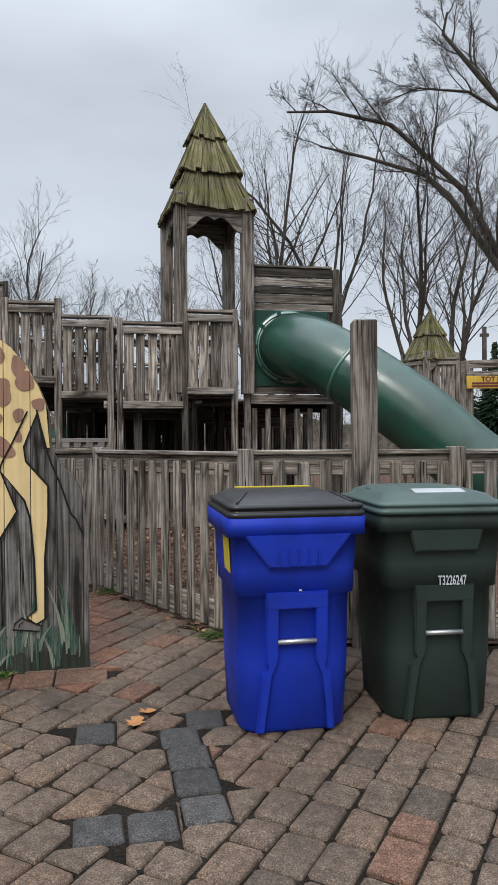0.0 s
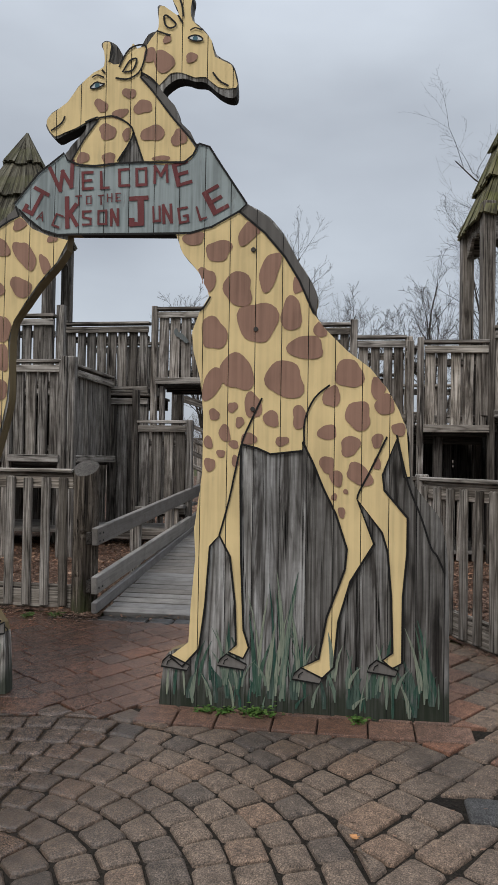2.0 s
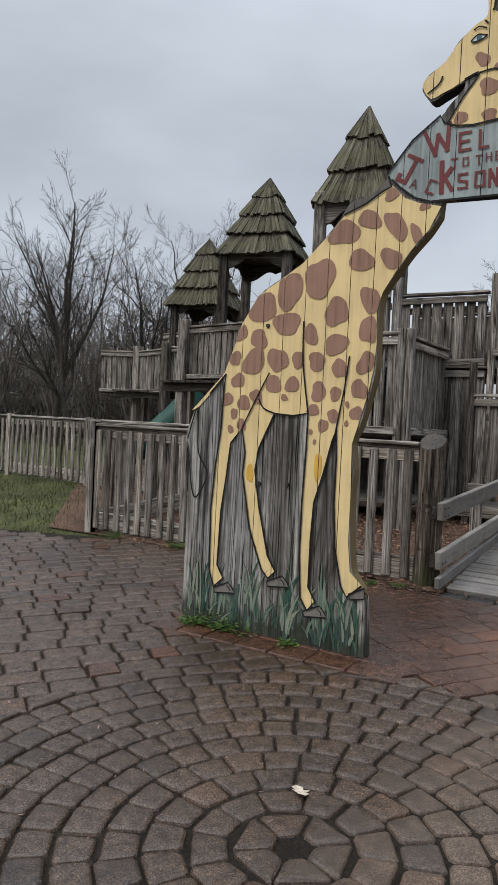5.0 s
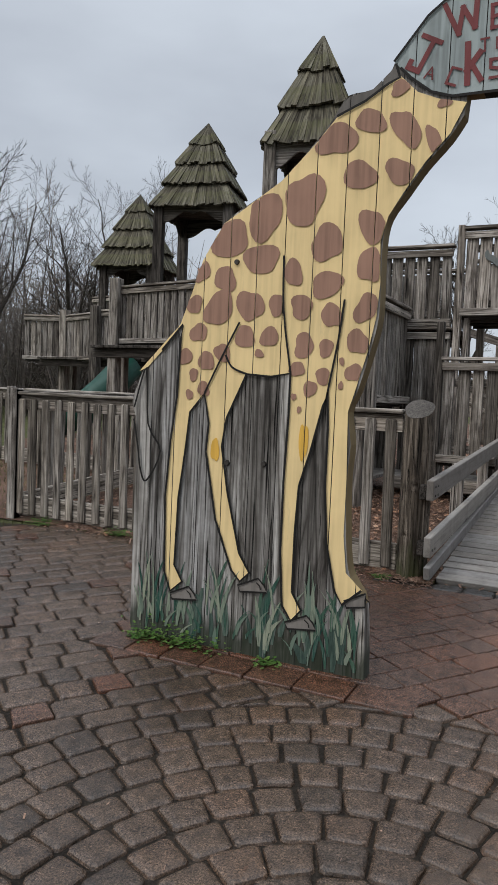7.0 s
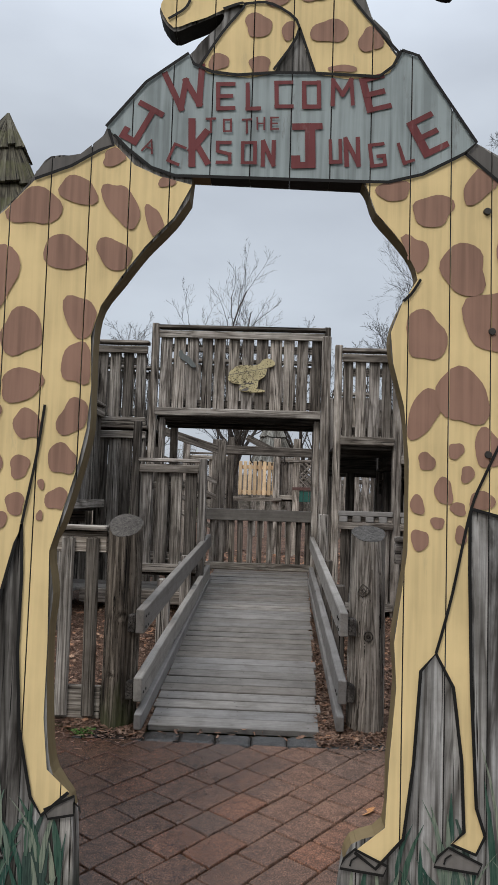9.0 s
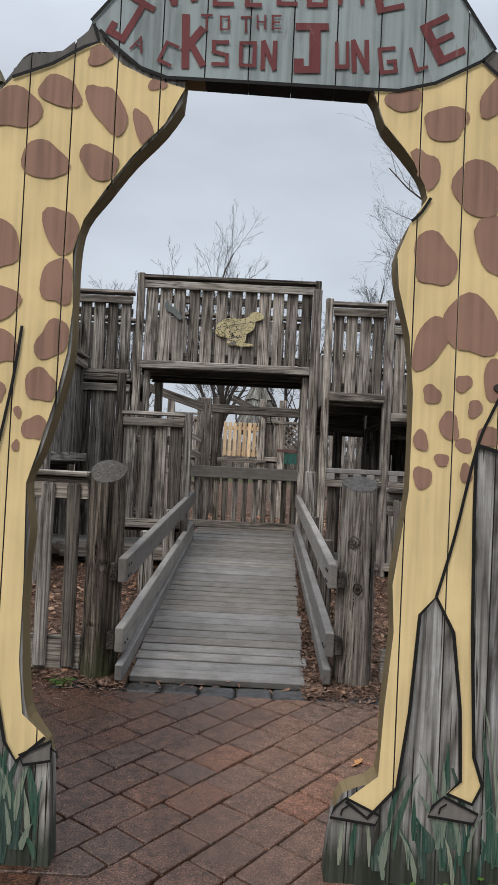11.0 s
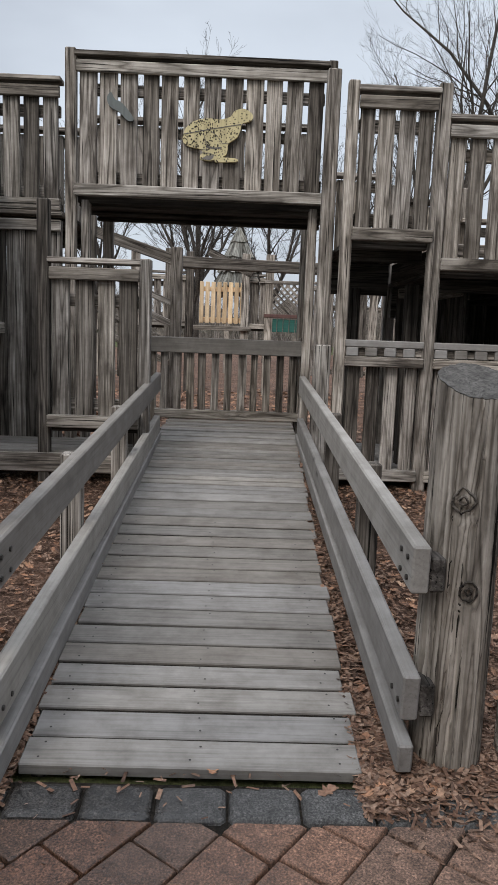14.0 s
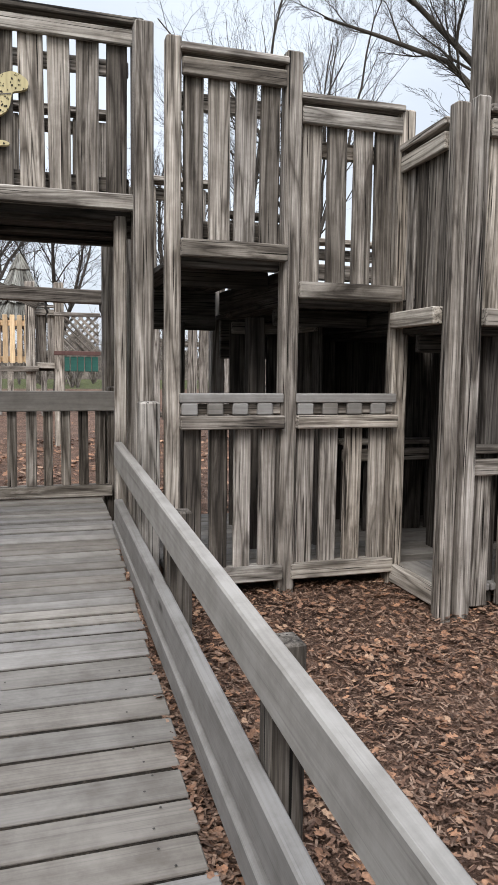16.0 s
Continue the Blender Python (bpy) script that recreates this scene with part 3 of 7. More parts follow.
R_BODY_LEGS = [(-0.62, 1.33), (-0.53, 1.1), (-0.65, 0.9), (-0.71, 0.69), (-0.73, 0.45), (-0.79, 0.39), (-0.9, 0.44), (-0.81, 0.49), (-0.77, 0.71), (-0.68, 0.96), (-0.67, 1.07), (-0.73, 1.25), (-0.8, 1.39), (-0.85, 1.51), (-0.91, 1.63), (-0.91, 1.58), (-1.08, 1.56), (-1.15, 1.59), (-1.23, 1.61), (-1.24, 1.59), (-1.24, 1.41), (-1.23, 1.01), (-1.21, 0.62), (-1.18, 0.53), (-1.21, 0.47), (-1.29, 0.5), (-1.25, 0.54), (-1.26, 0.77), (-1.29, 1.01), (-1.35, 1.12), (-1.4, 1.06), (-1.42, 0.75), (-1.45, 0.51), (-1.54, 0.41), (-1.61, 0.46)]
L_BODY_FRONT = [(-2.53, 2.89), (-2.45, 2.81), (-2.36, 2.77), (-2.24, 2.74), (-2.3, 2.62), (-2.4, 2.51), (-2.48, 2.4), (-2.55, 2.29), (-2.58, 2.18), (-2.57, 2), (-2.58, 1.85), (-2.61, 1.7), (-2.66, 1.52), (-2.69, 1.42), (-2.68, 1.11), (-2.68, 0.85), (-2.66, 0.68), (-2.58, 0.61), (-2.67, 0.53), (-2.71, 0.59), (-2.76, 0.81), (-2.78, 1.07), (-2.78, 1.34), (-2.79, 1.51), (-2.81, 1.44), (-2.86, 1.23), (-2.91, 1.06), (-2.92, 0.84), (-2.92, 0.55), (-2.87, 0.47), (-2.92, 0.41), (-2.97, 0.48)]
L_BODY_BACK = [(-2.99, 0.73), (-2.99, 1.08), (-2.98, 1.38), (-2.98, 1.59), (-3.08, 1.57), (-3.21, 1.58), (-3.31, 1.36), (-3.33, 1.22), (-3.29, 1), (-3.21, 0.7), (-3.15, 0.61), (-3.2, 0.56), (-3.25, 0.61), (-3.35, 0.85), (-3.42, 1.19), (-3.41, 1.33), (-3.44, 1.48), (-3.52, 1.38), (-3.54, 1.18), (-3.57, 0.94), (-3.58, 0.59), (-3.53, 0.51), (-3.6, 0.45), (-3.64, 0.55), (-3.65, 0.94), (-3.63, 1.23), (-3.6, 1.46), (-3.59, 1.75), (-3.58, 1.82), (-3.7, 1.69), (-3.79, 1.6), (-3.84, 1.58), (-3.79, 1.63), (-3.6, 1.82), (-3.53, 2), (-3.48, 2.14), (-3.37, 2.31), (-3.25, 2.38), (-3.07, 2.49), (-2.91, 2.64), (-2.81, 2.75), (-2.68, 2.8), (-2.58, 2.86)]
L_HEAD = [(-2.15, 3.4), (-2.21, 3.37), (-2.27, 3.35), (-2.33, 3.33), (-2.37, 3.38), (-2.38, 3.42), (-2.35, 3.46), (-2.26, 3.52), (-2.2, 3.6), (-2.11, 3.68), (-2.05, 3.71), (-2.05, 3.79), (-2.06, 3.84), (-2.03, 3.85), (-2.01, 3.83), (-2.02, 3.74), (-1.96, 3.72), (-1.9, 3.81), (-1.88, 3.83), (-1.86, 3.8), (-1.81, 3.81), (-1.82, 3.72), (-1.84, 3.64), (-1.77, 3.56), (-1.64, 3.39), (-1.52, 3.23), (-1.53, 3.19), (-1.58, 3.15), (-1.81, 3.16), (-1.87, 3.33), (-1.96, 3.16), (-2.13, 3.15), (-2.23, 3.18), (-2.15, 3.31), (-2.07, 3.42)]
R_HEAD = [(-1.83, 3.66), (-1.81, 3.81), (-1.75, 3.89), (-1.74, 3.94), (-1.74, 4.02), (-1.71, 4.03), (-1.63, 3.97), (-1.64, 4.02), (-1.67, 4.08), (-1.64, 4.11), (-1.59, 4.12), (-1.55, 4.09), (-1.56, 4.01), (-1.55, 3.94), (-1.49, 3.88), (-1.44, 3.82), (-1.42, 3.73), (-1.33, 3.68), (-1.3, 3.6), (-1.3, 3.55), (-1.4, 3.56), (-1.47, 3.62), (-1.53, 3.62), (-1.6, 3.65), (-1.67, 3.65), (-1.73, 3.59), (-1.77, 3.63)]
SIGN_AREA = [(-2.56, 2.95), (-2.42, 3.12), (-2.27, 3.23), (-2.25, 3.19), (-2.18, 3.16), (-2.09, 3.15), (-1.96, 3.16), (-1.81, 3.16), (-1.58, 3.15), (-1.53, 3.19), (-1.5, 3.25), (-1.44, 3.23), (-1.37, 3.12), (-1.23, 2.91), (-1.27, 2.87), (-1.42, 2.79), (-1.54, 2.76), (-1.63, 2.76), (-2.24, 2.77), (-2.3, 2.77), (-2.39, 2.8), (-2.48, 2.87), (-2.53, 2.92)]
R_MANE = [(-1.27, 2.87), (-1.23, 2.91), (-1.11, 2.83), (-1.02, 2.72), (-0.95, 2.6), (-0.89, 2.5), (-0.84, 2.4), (-0.85, 2.32), (-0.94, 2.49), (-1.02, 2.62), (-1.13, 2.75)]
L_MANE = [(-2.81, 2.75), (-2.68, 2.8), (-2.58, 2.86), (-2.53, 2.88), (-2.55, 2.94), (-2.58, 2.91), (-2.65, 2.85), (-2.76, 2.83), (-2.81, 2.78)]
N_MANE = [(-1.84, 3.64), (-1.79, 3.66), (-1.71, 3.55), (-1.64, 3.47), (-1.61, 3.38), (-1.55, 3.32), (-1.52, 3.25), (-1.64, 3.39), (-1.77, 3.56)]
N_GAP = [(-1.96, 3.16), (-1.87, 3.33), (-1.81, 3.16)]
LINES = []
LINES.append([(-2.23, 3.18), (-2.15, 3.31), (-2.07, 3.42), (-2.15, 3.4)])
LINES.append([(-2.07, 3.42), (-1.97, 3.42), (-1.87, 3.33), (-1.96, 3.17)])
LINES.append([(-1.87, 3.33), (-1.81, 3.16)])
LINES.append([(-1.51, 3.24), (-1.64, 3.39), (-1.77, 3.56), (-1.84, 3.64)])
LINES.append([(-1.96, 3.7), (-1.9, 3.8), (-1.81, 3.81), (-1.82, 3.72), (-1.85, 3.66), (-1.91, 3.63), (-1.98, 3.64)])
LINES.append([(-1.94, 3.67), (-1.9, 3.73), (-1.86, 3.74), (-1.88, 3.68), (-1.93, 3.67)])
LINES.append([(-1.71, 3.97), (-1.7, 3.92), (-1.67, 3.9), (-1.64, 3.92), (-1.69, 3.97), (-1.71, 3.97)])
LINES.append([(-1.75, 3.89), (-1.7, 3.87), (-1.67, 3.86)])
LINES.append([(-1.83, 3.66), (-1.78, 3.63), (-1.74, 3.59)])
LINES.append([(-1.43, 3.64), (-1.39, 3.59), (-1.34, 3.56)])
LINES.append([(-2.27, 3.44), (-2.29, 3.4), (-2.35, 3.36)])
LINES.append([(-1.63, 3.97), (-1.6, 3.92)])
LINES.append([(-1.64, 4.1), (-1.61, 4.03), (-1.6, 3.96)])
LINES.append([(-2.06, 3.69), (-2.04, 3.67)])
LINES.append([(-2.01, 3.84), (-2, 3.79), (-2.02, 3.73)])
LINES.append([(-1.42, 2.41), (-1.45, 2.36), (-1.48, 2.33)])
LINES.append([(-1.13, 1.86), (-1.19, 1.73), (-1.24, 1.6), (-1.3, 1.31), (-1.35, 1.12)])
LINES.append([(-0.77, 1.93), (-0.85, 1.86), (-0.9, 1.74), (-0.9, 1.61)])
LINES.append([(-0.47, 1.66), (-0.55, 1.49), (-0.61, 1.37), (-0.62, 1.33)])
LINES.append([(-3.04, 2.14), (-3.03, 1.89), (-2.98, 1.59)])
LINES.append([(-2.73, 1.93), (-2.75, 1.75), (-2.79, 1.51)])
LINES.append([(-3.26, 1.83), (-3.34, 1.68), (-3.44, 1.48)])
LINES.append([(-3.33, 1.67), (-3.29, 1.61), (-3.21, 1.58)])
LINES.append([(-0.42, 1.67), (-0.36, 1.42), (-0.29, 1.24), (-0.24, 1.09), (-0.21, 1.05), (-0.17, 0.96)])
LINES.append([(-3.86, 1.39), (-3.79, 1.6), (-3.77, 1.31), (-3.69, 1.17), (-3.77, 1.01), (-3.81, 1.07), (-3.83, 1.19), (-3.86, 1.33)])
R_SPOTS_A = [(-1.52, 2.73, 0.064, 0.044, 0), (-1.38, 2.66, 0.082, 0.063, 0), (-1.2, 2.77, 0.105, 0.056, 45), (-1.46, 2.49, 0.064, 0.094, -20), (-1.27, 2.45, 0.093, 0.099, 0), (-1.1, 2.54, 0.061, 0.112, -15), (-0.94, 2.48, 0.036, 0.073, -15), (-1.16, 2.27, 0.116, 0.129, 0), (-1.4, 2.21, 0.079, 0.1, 0), (-0.98, 2.31, 0.066, 0.098, -10), (-1.27, 2, 0.102, 0.111, 0), (-1.01, 1.96, 0.114, 0.112, 0), (-0.9, 2.13, 0.1, 0.076, 0), (-0.82, 2.23, 0.041, 0.054, 0), (-1.4, 1.94, 0.057, 0.105, -20)]
R_SPOTS_B = [(-0.67, 1.99, 0.08, 0.089, 0), (-0.51, 1.93, 0.051, 0.077, -30), (-0.76, 1.87, 0.049, 0.066, 0), (-0.62, 1.77, 0.08, 0.08, 0), (-0.48, 1.83, 0.062, 0.059, 0), (-0.78, 1.68, 0.053, 0.048, 0), (-0.66, 1.61, 0.058, 0.059, 0), (-0.52, 1.64, 0.034, 0.041, 0), (-0.41, 1.7, 0.045, 0.035, 0), (-0.78, 1.51, 0.041, 0.054, 0), (-0.93, 1.76, 0.044, 0.066, 0), (-1.08, 1.75, 0.051, 0.045, 0), (-1.02, 1.63, 0.039, 0.03, 0), (-1.18, 1.82, 0.055, 0.074, 0)]
R_SPOTS_C = [(-1.39, 1.77, 0.034, 0.034, 0), (-1.29, 1.81, 0.031, 0.031, 0), (-1.25, 1.73, 0.025, 0.034, 0), (-1.33, 1.67, 0.037, 0.05, 0), (-1.42, 1.62, 0.028, 0.037, 0), (-1.28, 1.61, 0.031, 0.025, 0), (-1.35, 1.56, 0.025, 0.025, 0), (-1.41, 1.5, 0.038, 0.037, 0), (-1.27, 1.52, 0.024, 0.033, 0), (-1.2, 1.64, 0.046, 0.04, 0), (-0.73, 1.44, 0.038, 0.048, 0), (-0.61, 1.46, 0.08, 0.059, -30), (-0.7, 1.26, 0.023, 0.03, 0), (-0.74, 1.34, 0.017, 0.021, 0), (-0.68, 1.37, 0.014, 0.015, 0), (-0.52, 1.52, 0.02, 0.041, 0)]
H_SPOTS = [(-1.79, 3.76, 0.037, 0.049, 0), (-1.71, 3.72, 0.056, 0.084, 35), (-1.69, 3.84, 0.027, 0.023, 0), (-1.55, 3.73, 0.039, 0.029, 0), (-1.9, 3.55, 0.043, 0.033, -20), (-2.06, 3.49, 0.048, 0.036, -35), (-1.95, 3.44, 0.051, 0.03, 20), (-1.82, 3.47, 0.056, 0.046, 0), (-2.02, 3.34, 0.057, 0.049, 0), (-1.76, 3.32, 0.073, 0.051, 0), (-1.61, 3.29, 0.052, 0.051, 0), (-1.91, 3.32, 0.027, 0.04, 0), (-2.16, 3.2, 0.045, 0.033, 0), (-2.01, 3.19, 0.047, 0.036, 0), (-1.71, 3.18, 0.055, 0.016, 0)]
L_SPOTS_A = [(-2.52, 2.84, 0.059, 0.034, 20), (-2.65, 2.71, 0.077, 0.059, -15), (-2.49, 2.66, 0.059, 0.101, 30), (-2.33, 2.75, 0.035, 0.024, 0), (-2.37, 2.6, 0.033, 0.071, 15), (-2.81, 2.65, 0.108, 0.083, 0), (-2.69, 2.48, 0.089, 0.069, -40), (-2.51, 2.48, 0.084, 0.053, -25), (-3.15, 2.33, 0.101, 0.122, 0), (-2.95, 2.39, 0.106, 0.135, 0), (-3.33, 2.23, 0.111, 0.098, 0), (-2.83, 2.19, 0.087, 0.092, 20), (-2.62, 2.25, 0.069, 0.084, 15), (-3.16, 2.13, 0.098, 0.083, 0), (-2.62, 2.08, 0.063, 0.09, 0)]
L_SPOTS_B = [(-2.99, 2.06, 0.052, 0.07, 0), (-2.82, 2, 0.087, 0.066, 0), (-3.5, 2.09, 0.064, 0.07, 20), (-3.35, 2.04, 0.066, 0.069, 0), (-3.21, 1.91, 0.078, 0.084, 20), (-3.38, 1.9, 0.079, 0.105, -20), (-3.52, 1.92, 0.049, 0.051, 0), (-3.07, 1.91, 0.047, 0.054, 0), (-2.94, 1.9, 0.065, 0.06, 0), (-2.63, 1.89, 0.057, 0.075, -20), (-2.79, 1.86, 0.052, 0.067, 20), (-3.49, 1.78, 0.055, 0.051, 0), (-3.23, 1.76, 0.055, 0.065, 0), (-3.1, 1.76, 0.059, 0.048, 0), (-2.66, 1.74, 0.058, 0.061, 0)]
L_SPOTS_C = [(-3.35, 1.68, 0.045, 0.056, 25), (-2.92, 1.72, 0.057, 0.063, 0), (-2.81, 1.71, 0.042, 0.044, 0), (-3.56, 1.66, 0.04, 0.048, 0), (-3.44, 1.64, 0.048, 0.056, 0), (-3.15, 1.68, 0.027, 0.022, 0), (-2.95, 1.61, 0.043, 0.04, 0), (-2.73, 1.65, 0.014, 0.021, 0), (-2.82, 1.58, 0.041, 0.042, 0), (-2.67, 1.6, 0.046, 0.046, 0), (-3.51, 1.57, 0.03, 0.034, 0), (-2.88, 1.52, 0.036, 0.044, 0), (-3.53, 1.47, 0.023, 0.029, 0), (-2.73, 1.54, 0.013, 0.021, 0), (-2.96, 1.48, 0.015, 0.019, 0), (-2.93, 1.42, 0.012, 0.019, 0), (-3.45, 1.5, 0.036, 0.045, 0)]
LETTERS = [("W", -2.27, 3.10, 0.166, 14), ("E", -2.13, 3.07, 0.112, 2), ("L", -2.03, 3.07, 0.112, 2), ("C", -1.92, 3.08, 0.111, 2), ("O", -1.82, 3.08, 0.110, 2), ("M", -1.71, 3.09, 0.109, 2), ("E", -1.59, 3.09, 0.141, 14), ("T", -2.18, 2.96, 0.060, 2), ("O", -2.12, 2.96, 0.052, 2), ("T", -2.05, 2.96, 0.059, 2), ("H", -2.00, 2.97, 0.052, 2), ("E", -1.95, 2.97, 0.052, 2), ("J", -2.43, 2.96, 0.167, -28), ("A", -2.40, 2.88, 0.056, -18), ("C", -2.30, 2.85, 0.080, -22), ("K", -2.22, 2.90, 0.185, 2), ("S", -2.13, 2.86, 0.091, 1), ("O", -2.04, 2.86, 0.091, 1), ("N", -1.97, 2.86, 0.104, 0), ("J", -1.83, 2.89, 0.175, 2), ("U", -1.73, 2.87, 0.096, 3), ("N", -1.67, 2.87, 0.116, 3), ("G", -1.58, 2.86, 0.095, 8), ("L", -1.48, 2.87, 0.089, 18), ("E", -1.40, 2.94, 0.152, 28)]
HOOVES = [(-1.55, 0.44, 1), (-1.24, 0.46, 1), (-0.84, 0.41, 1), (-0.45, 0.47, 1), (-3.55, 0.46, -1), (-3.16, 0.56, -1), (-2.90, 0.42, -1), (-2.61, 0.57, -1)]


def curve(points, per=4, closed=True):
    """A smooth line through the corner points."""
    n, out = len(points), []
    for k in range(n if closed else n - 1):
        p = [Vector(points[i % n] if closed else points[max(0, min(n - 1, i))]) for i in (k - 1, k, k + 1, k + 2)]
        for j in range(per):
            t = j / per
            out.append(0.5 * (2 * p[1] + (p[2] - p[0]) * t + (2 * p[0] - 5 * p[1] + 4 * p[2] - p[3]) * t * t + (3 * p[1] - p[0] - 3 * p[2] + p[3]) * t ** 3))
    if not closed:
        out.append(Vector(points[-1]))
    return out


def inside(p, poly):
    hit = False
    for a, b in zip(poly, poly[1:] + poly[:1]):
        if (a[1] > p[1]) != (b[1] > p[1]) and p[0] < (b[0] - a[0]) * (p[1] - a[1]) / (b[1] - a[1]) + a[0]:
            hit = not hit
    return hit


def flat_bm(poly, y, bm=None):
    bm = bm or bmesh.new()
    bm.faces.new([bm.verts.new((p[0], y, p[1])) for p in poly])
    bm.normal_update()
    return bm


def strips(poly, y, edges, gap, drift=0.0):
    """The shape cut into upright boards, one bmesh a board."""
    out = []
    for a, b in zip(edges, edges[1:]):
        bm = flat_bm(poly, y)
        bmesh.ops.triangulate(bm, faces=bm.faces[:], ngon_method="EAR_CLIP")
        bmesh.ops.bisect_plane(bm, geom=bm.verts[:] + bm.edges[:] + bm.faces[:], plane_co=(a + gap, 0, 0), plane_no=(1, 0, 0), clear_inner=True)
        if bm.faces:
            bmesh.ops.bisect_plane(bm, geom=bm.verts[:] + bm.edges[:] + bm.faces[:], plane_co=(b - gap, 0, 0), plane_no=(1, 0, 0), clear_outer=True)
        if bm.faces:
            out.append(bm)
        else:
            bm.free()
    return out


def joined(bms):
    me = bpy.data.meshes.new("join")
    bm = bmesh.new()
    for b in bms:
        b.to_mesh(me)
        b.free()
        bm.from_mesh(me)
    bpy.data.meshes.remove(me)
    return bm


def ribbon(bm, line, width, y, closed=False):
    """A painted line of even width."""
    pts = [Vector(p) for p in line]
    n = len(pts)
    rows = []
    for k, p in enumerate(pts):
        a = pts[(k - 1) % n] if closed or k else p
        b = pts[(k + 1) % n] if closed or k < n - 1 else p
        d = (b - a)
        d = d.normalized() if d.length > 1e-6 else Vector((1, 0))
        s = Vector((-d.y, d.x)) * width / 2
        rows.append((bm.verts.new((p.x + s.x, y, p.y + s.y)), bm.verts.new((p.x - s.x, y, p.y - s.y))))
    pairs = list(zip(rows, rows[1:] + (rows[:1] if closed else [])))
    for r0, r1 in pairs:
        bm.faces.new((r0[0], r1[0], r1[1], r0[1]))


def blob(c, rx, rz, rot, poly, seed):
    r = random.Random(seed)
    ph = [r.uniform(0, 6.28) for _ in range(3)]
    out = []
    for k in range(22):
        a = k * math.tau / 22
        g = 1 + 0.10 * math.sin(2 * a + ph[0]) + 0.09 * math.sin(3 * a + ph[1]) + 0.04 * math.sin(5 * a + ph[2])
        sq = (abs(math.cos(a)) ** 2.35 + abs(math.sin(a)) ** 2.35) ** (-1 / 2.35)
        u, v = rx * g * sq * math.cos(a), rz * g * sq * math.sin(a)
        co, si = math.cos(radians(rot)), math.sin(radians(rot))
        p = Vector((c[0] + u * co - v * si, c[1] + u * si + v * co))
        for _ in range(24):
            if inside(p, poly):
                break
            p = p + (Vector(c) - p) * 0.08
        out.append(p)
    return out


BOARD_EDGES = [-3.9 + 0.1435 * k for k in range(28)]
silhouette = curve(L_BACK, 3, False) + curve(HEAD_A, 3, False)[1:] + curve(HEAD_B, 3, False)[1:] + curve(R_BACK, 3, False)[1:] \
    + [Vector((-0.14, 0.17)), Vector((-1.67, 0.17))] + curve(R_LEG, 3, False)[1:] + [Vector((-2.24, 2.78))] + curve(L_LEG, 3, False)[1:] + [Vector((-2.55, 0.17)), Vector((-3.83, 0.17))]
arch = thing("giraffe_archway", (0, 0, 0), "board archway painted as two spotted giraffes below a welcome sign", "archway")
def islands(bm):
    """Each connected piece as a bmesh of its own."""
    left, out = set(bm.verts), []
    while left:
        todo, seen = [left.pop()], set()
        while todo:
            v = todo.pop()
            seen.add(v)
            for e in v.link_edges:
                o = e.other_vert(v)
                if o in left:
                    left.discard(o)
                    todo.append(o)
        one = bmesh.new()
        twin = {v: one.verts.new(v.co) for v in seen}
        for f in bm.faces:
            if f.verts[0] in seen:
                one.faces.new([twin[v] for v in f.verts])
        out.append(one)
    bm.free()
    return out


def near_line(p, points, reach=0.045):
    return any(abs(p[0] - q.x) < reach and abs(p[1] - q.y) < reach for q in points)


r_body, l_body = [Vector(p) for p in R_BODY_TOP + R_BODY_LEGS[1:] + R_LEG[3:-1]], [Vector(p) for p in L_BODY_FRONT + L_BODY_BACK]
dense = [a.lerp(b, k / 4) for poly in (r_body, l_body) for a, b in zip(poly, poly[1:] + poly[:1]) for k in range(4) if a.y > 0.40]
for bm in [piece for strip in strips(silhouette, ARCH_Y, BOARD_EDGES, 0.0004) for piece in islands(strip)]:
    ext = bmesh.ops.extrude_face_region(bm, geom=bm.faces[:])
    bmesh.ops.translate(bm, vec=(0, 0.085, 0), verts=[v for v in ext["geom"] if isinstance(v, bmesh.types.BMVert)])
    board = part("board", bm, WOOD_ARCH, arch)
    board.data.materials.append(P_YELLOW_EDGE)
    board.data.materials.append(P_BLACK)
    # faces that point down turn black: underside shade put into the colour
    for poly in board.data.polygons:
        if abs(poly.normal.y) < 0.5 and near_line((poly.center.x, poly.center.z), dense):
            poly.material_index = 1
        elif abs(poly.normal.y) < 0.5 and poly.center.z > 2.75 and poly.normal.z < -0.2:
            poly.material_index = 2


joint_lines = []
for edge in BOARD_EDGES:
    joint_lines += strips(silhouette, ARCH_Y - 0.001, [edge - 0.0018, edge + 0.0018], 0.0)
part("board_joint", joined(joint_lines), P_BLACK, arch, "dark open joints between the boards")


def painted(name, poly, mat, depth, label="", cut=True):
    if cut:
        bm = joined(strips(poly, ARCH_Y - depth, BOARD_EDGES, 0.0022))
    else:
        bm = flat_bm(poly, ARCH_Y - depth)
    return part(name, bm, mat, arch, label)


painted("body_paint", r_body, P_YELLOW, 0.006, "yellow painted giraffe body")
painted("body_paint", l_body, P_YELLOW, 0.006, "yellow painted giraffe body")
l_head, r_head = curve(L_HEAD, 2), curve(R_HEAD, 2)
painted("head_paint", r_head, P_YELLOW, 0.0055, "yellow painted giraffe head")
painted("head_paint", l_head, P_YELLOW, 0.0075, "yellow painted giraffe head and neck")
painted("sign_paint", curve(SIGN_AREA, 1), P_SIGN, 0.006, "grey painted welcome sign")
for name, line in (("mane_paint", R_MANE), ("mane_paint", L_MANE), ("mane_paint", N_MANE)):
    painted(name, [Vector(p) for p in line], P_MANE, 0.0045, "dark grey mane")
seed = 0
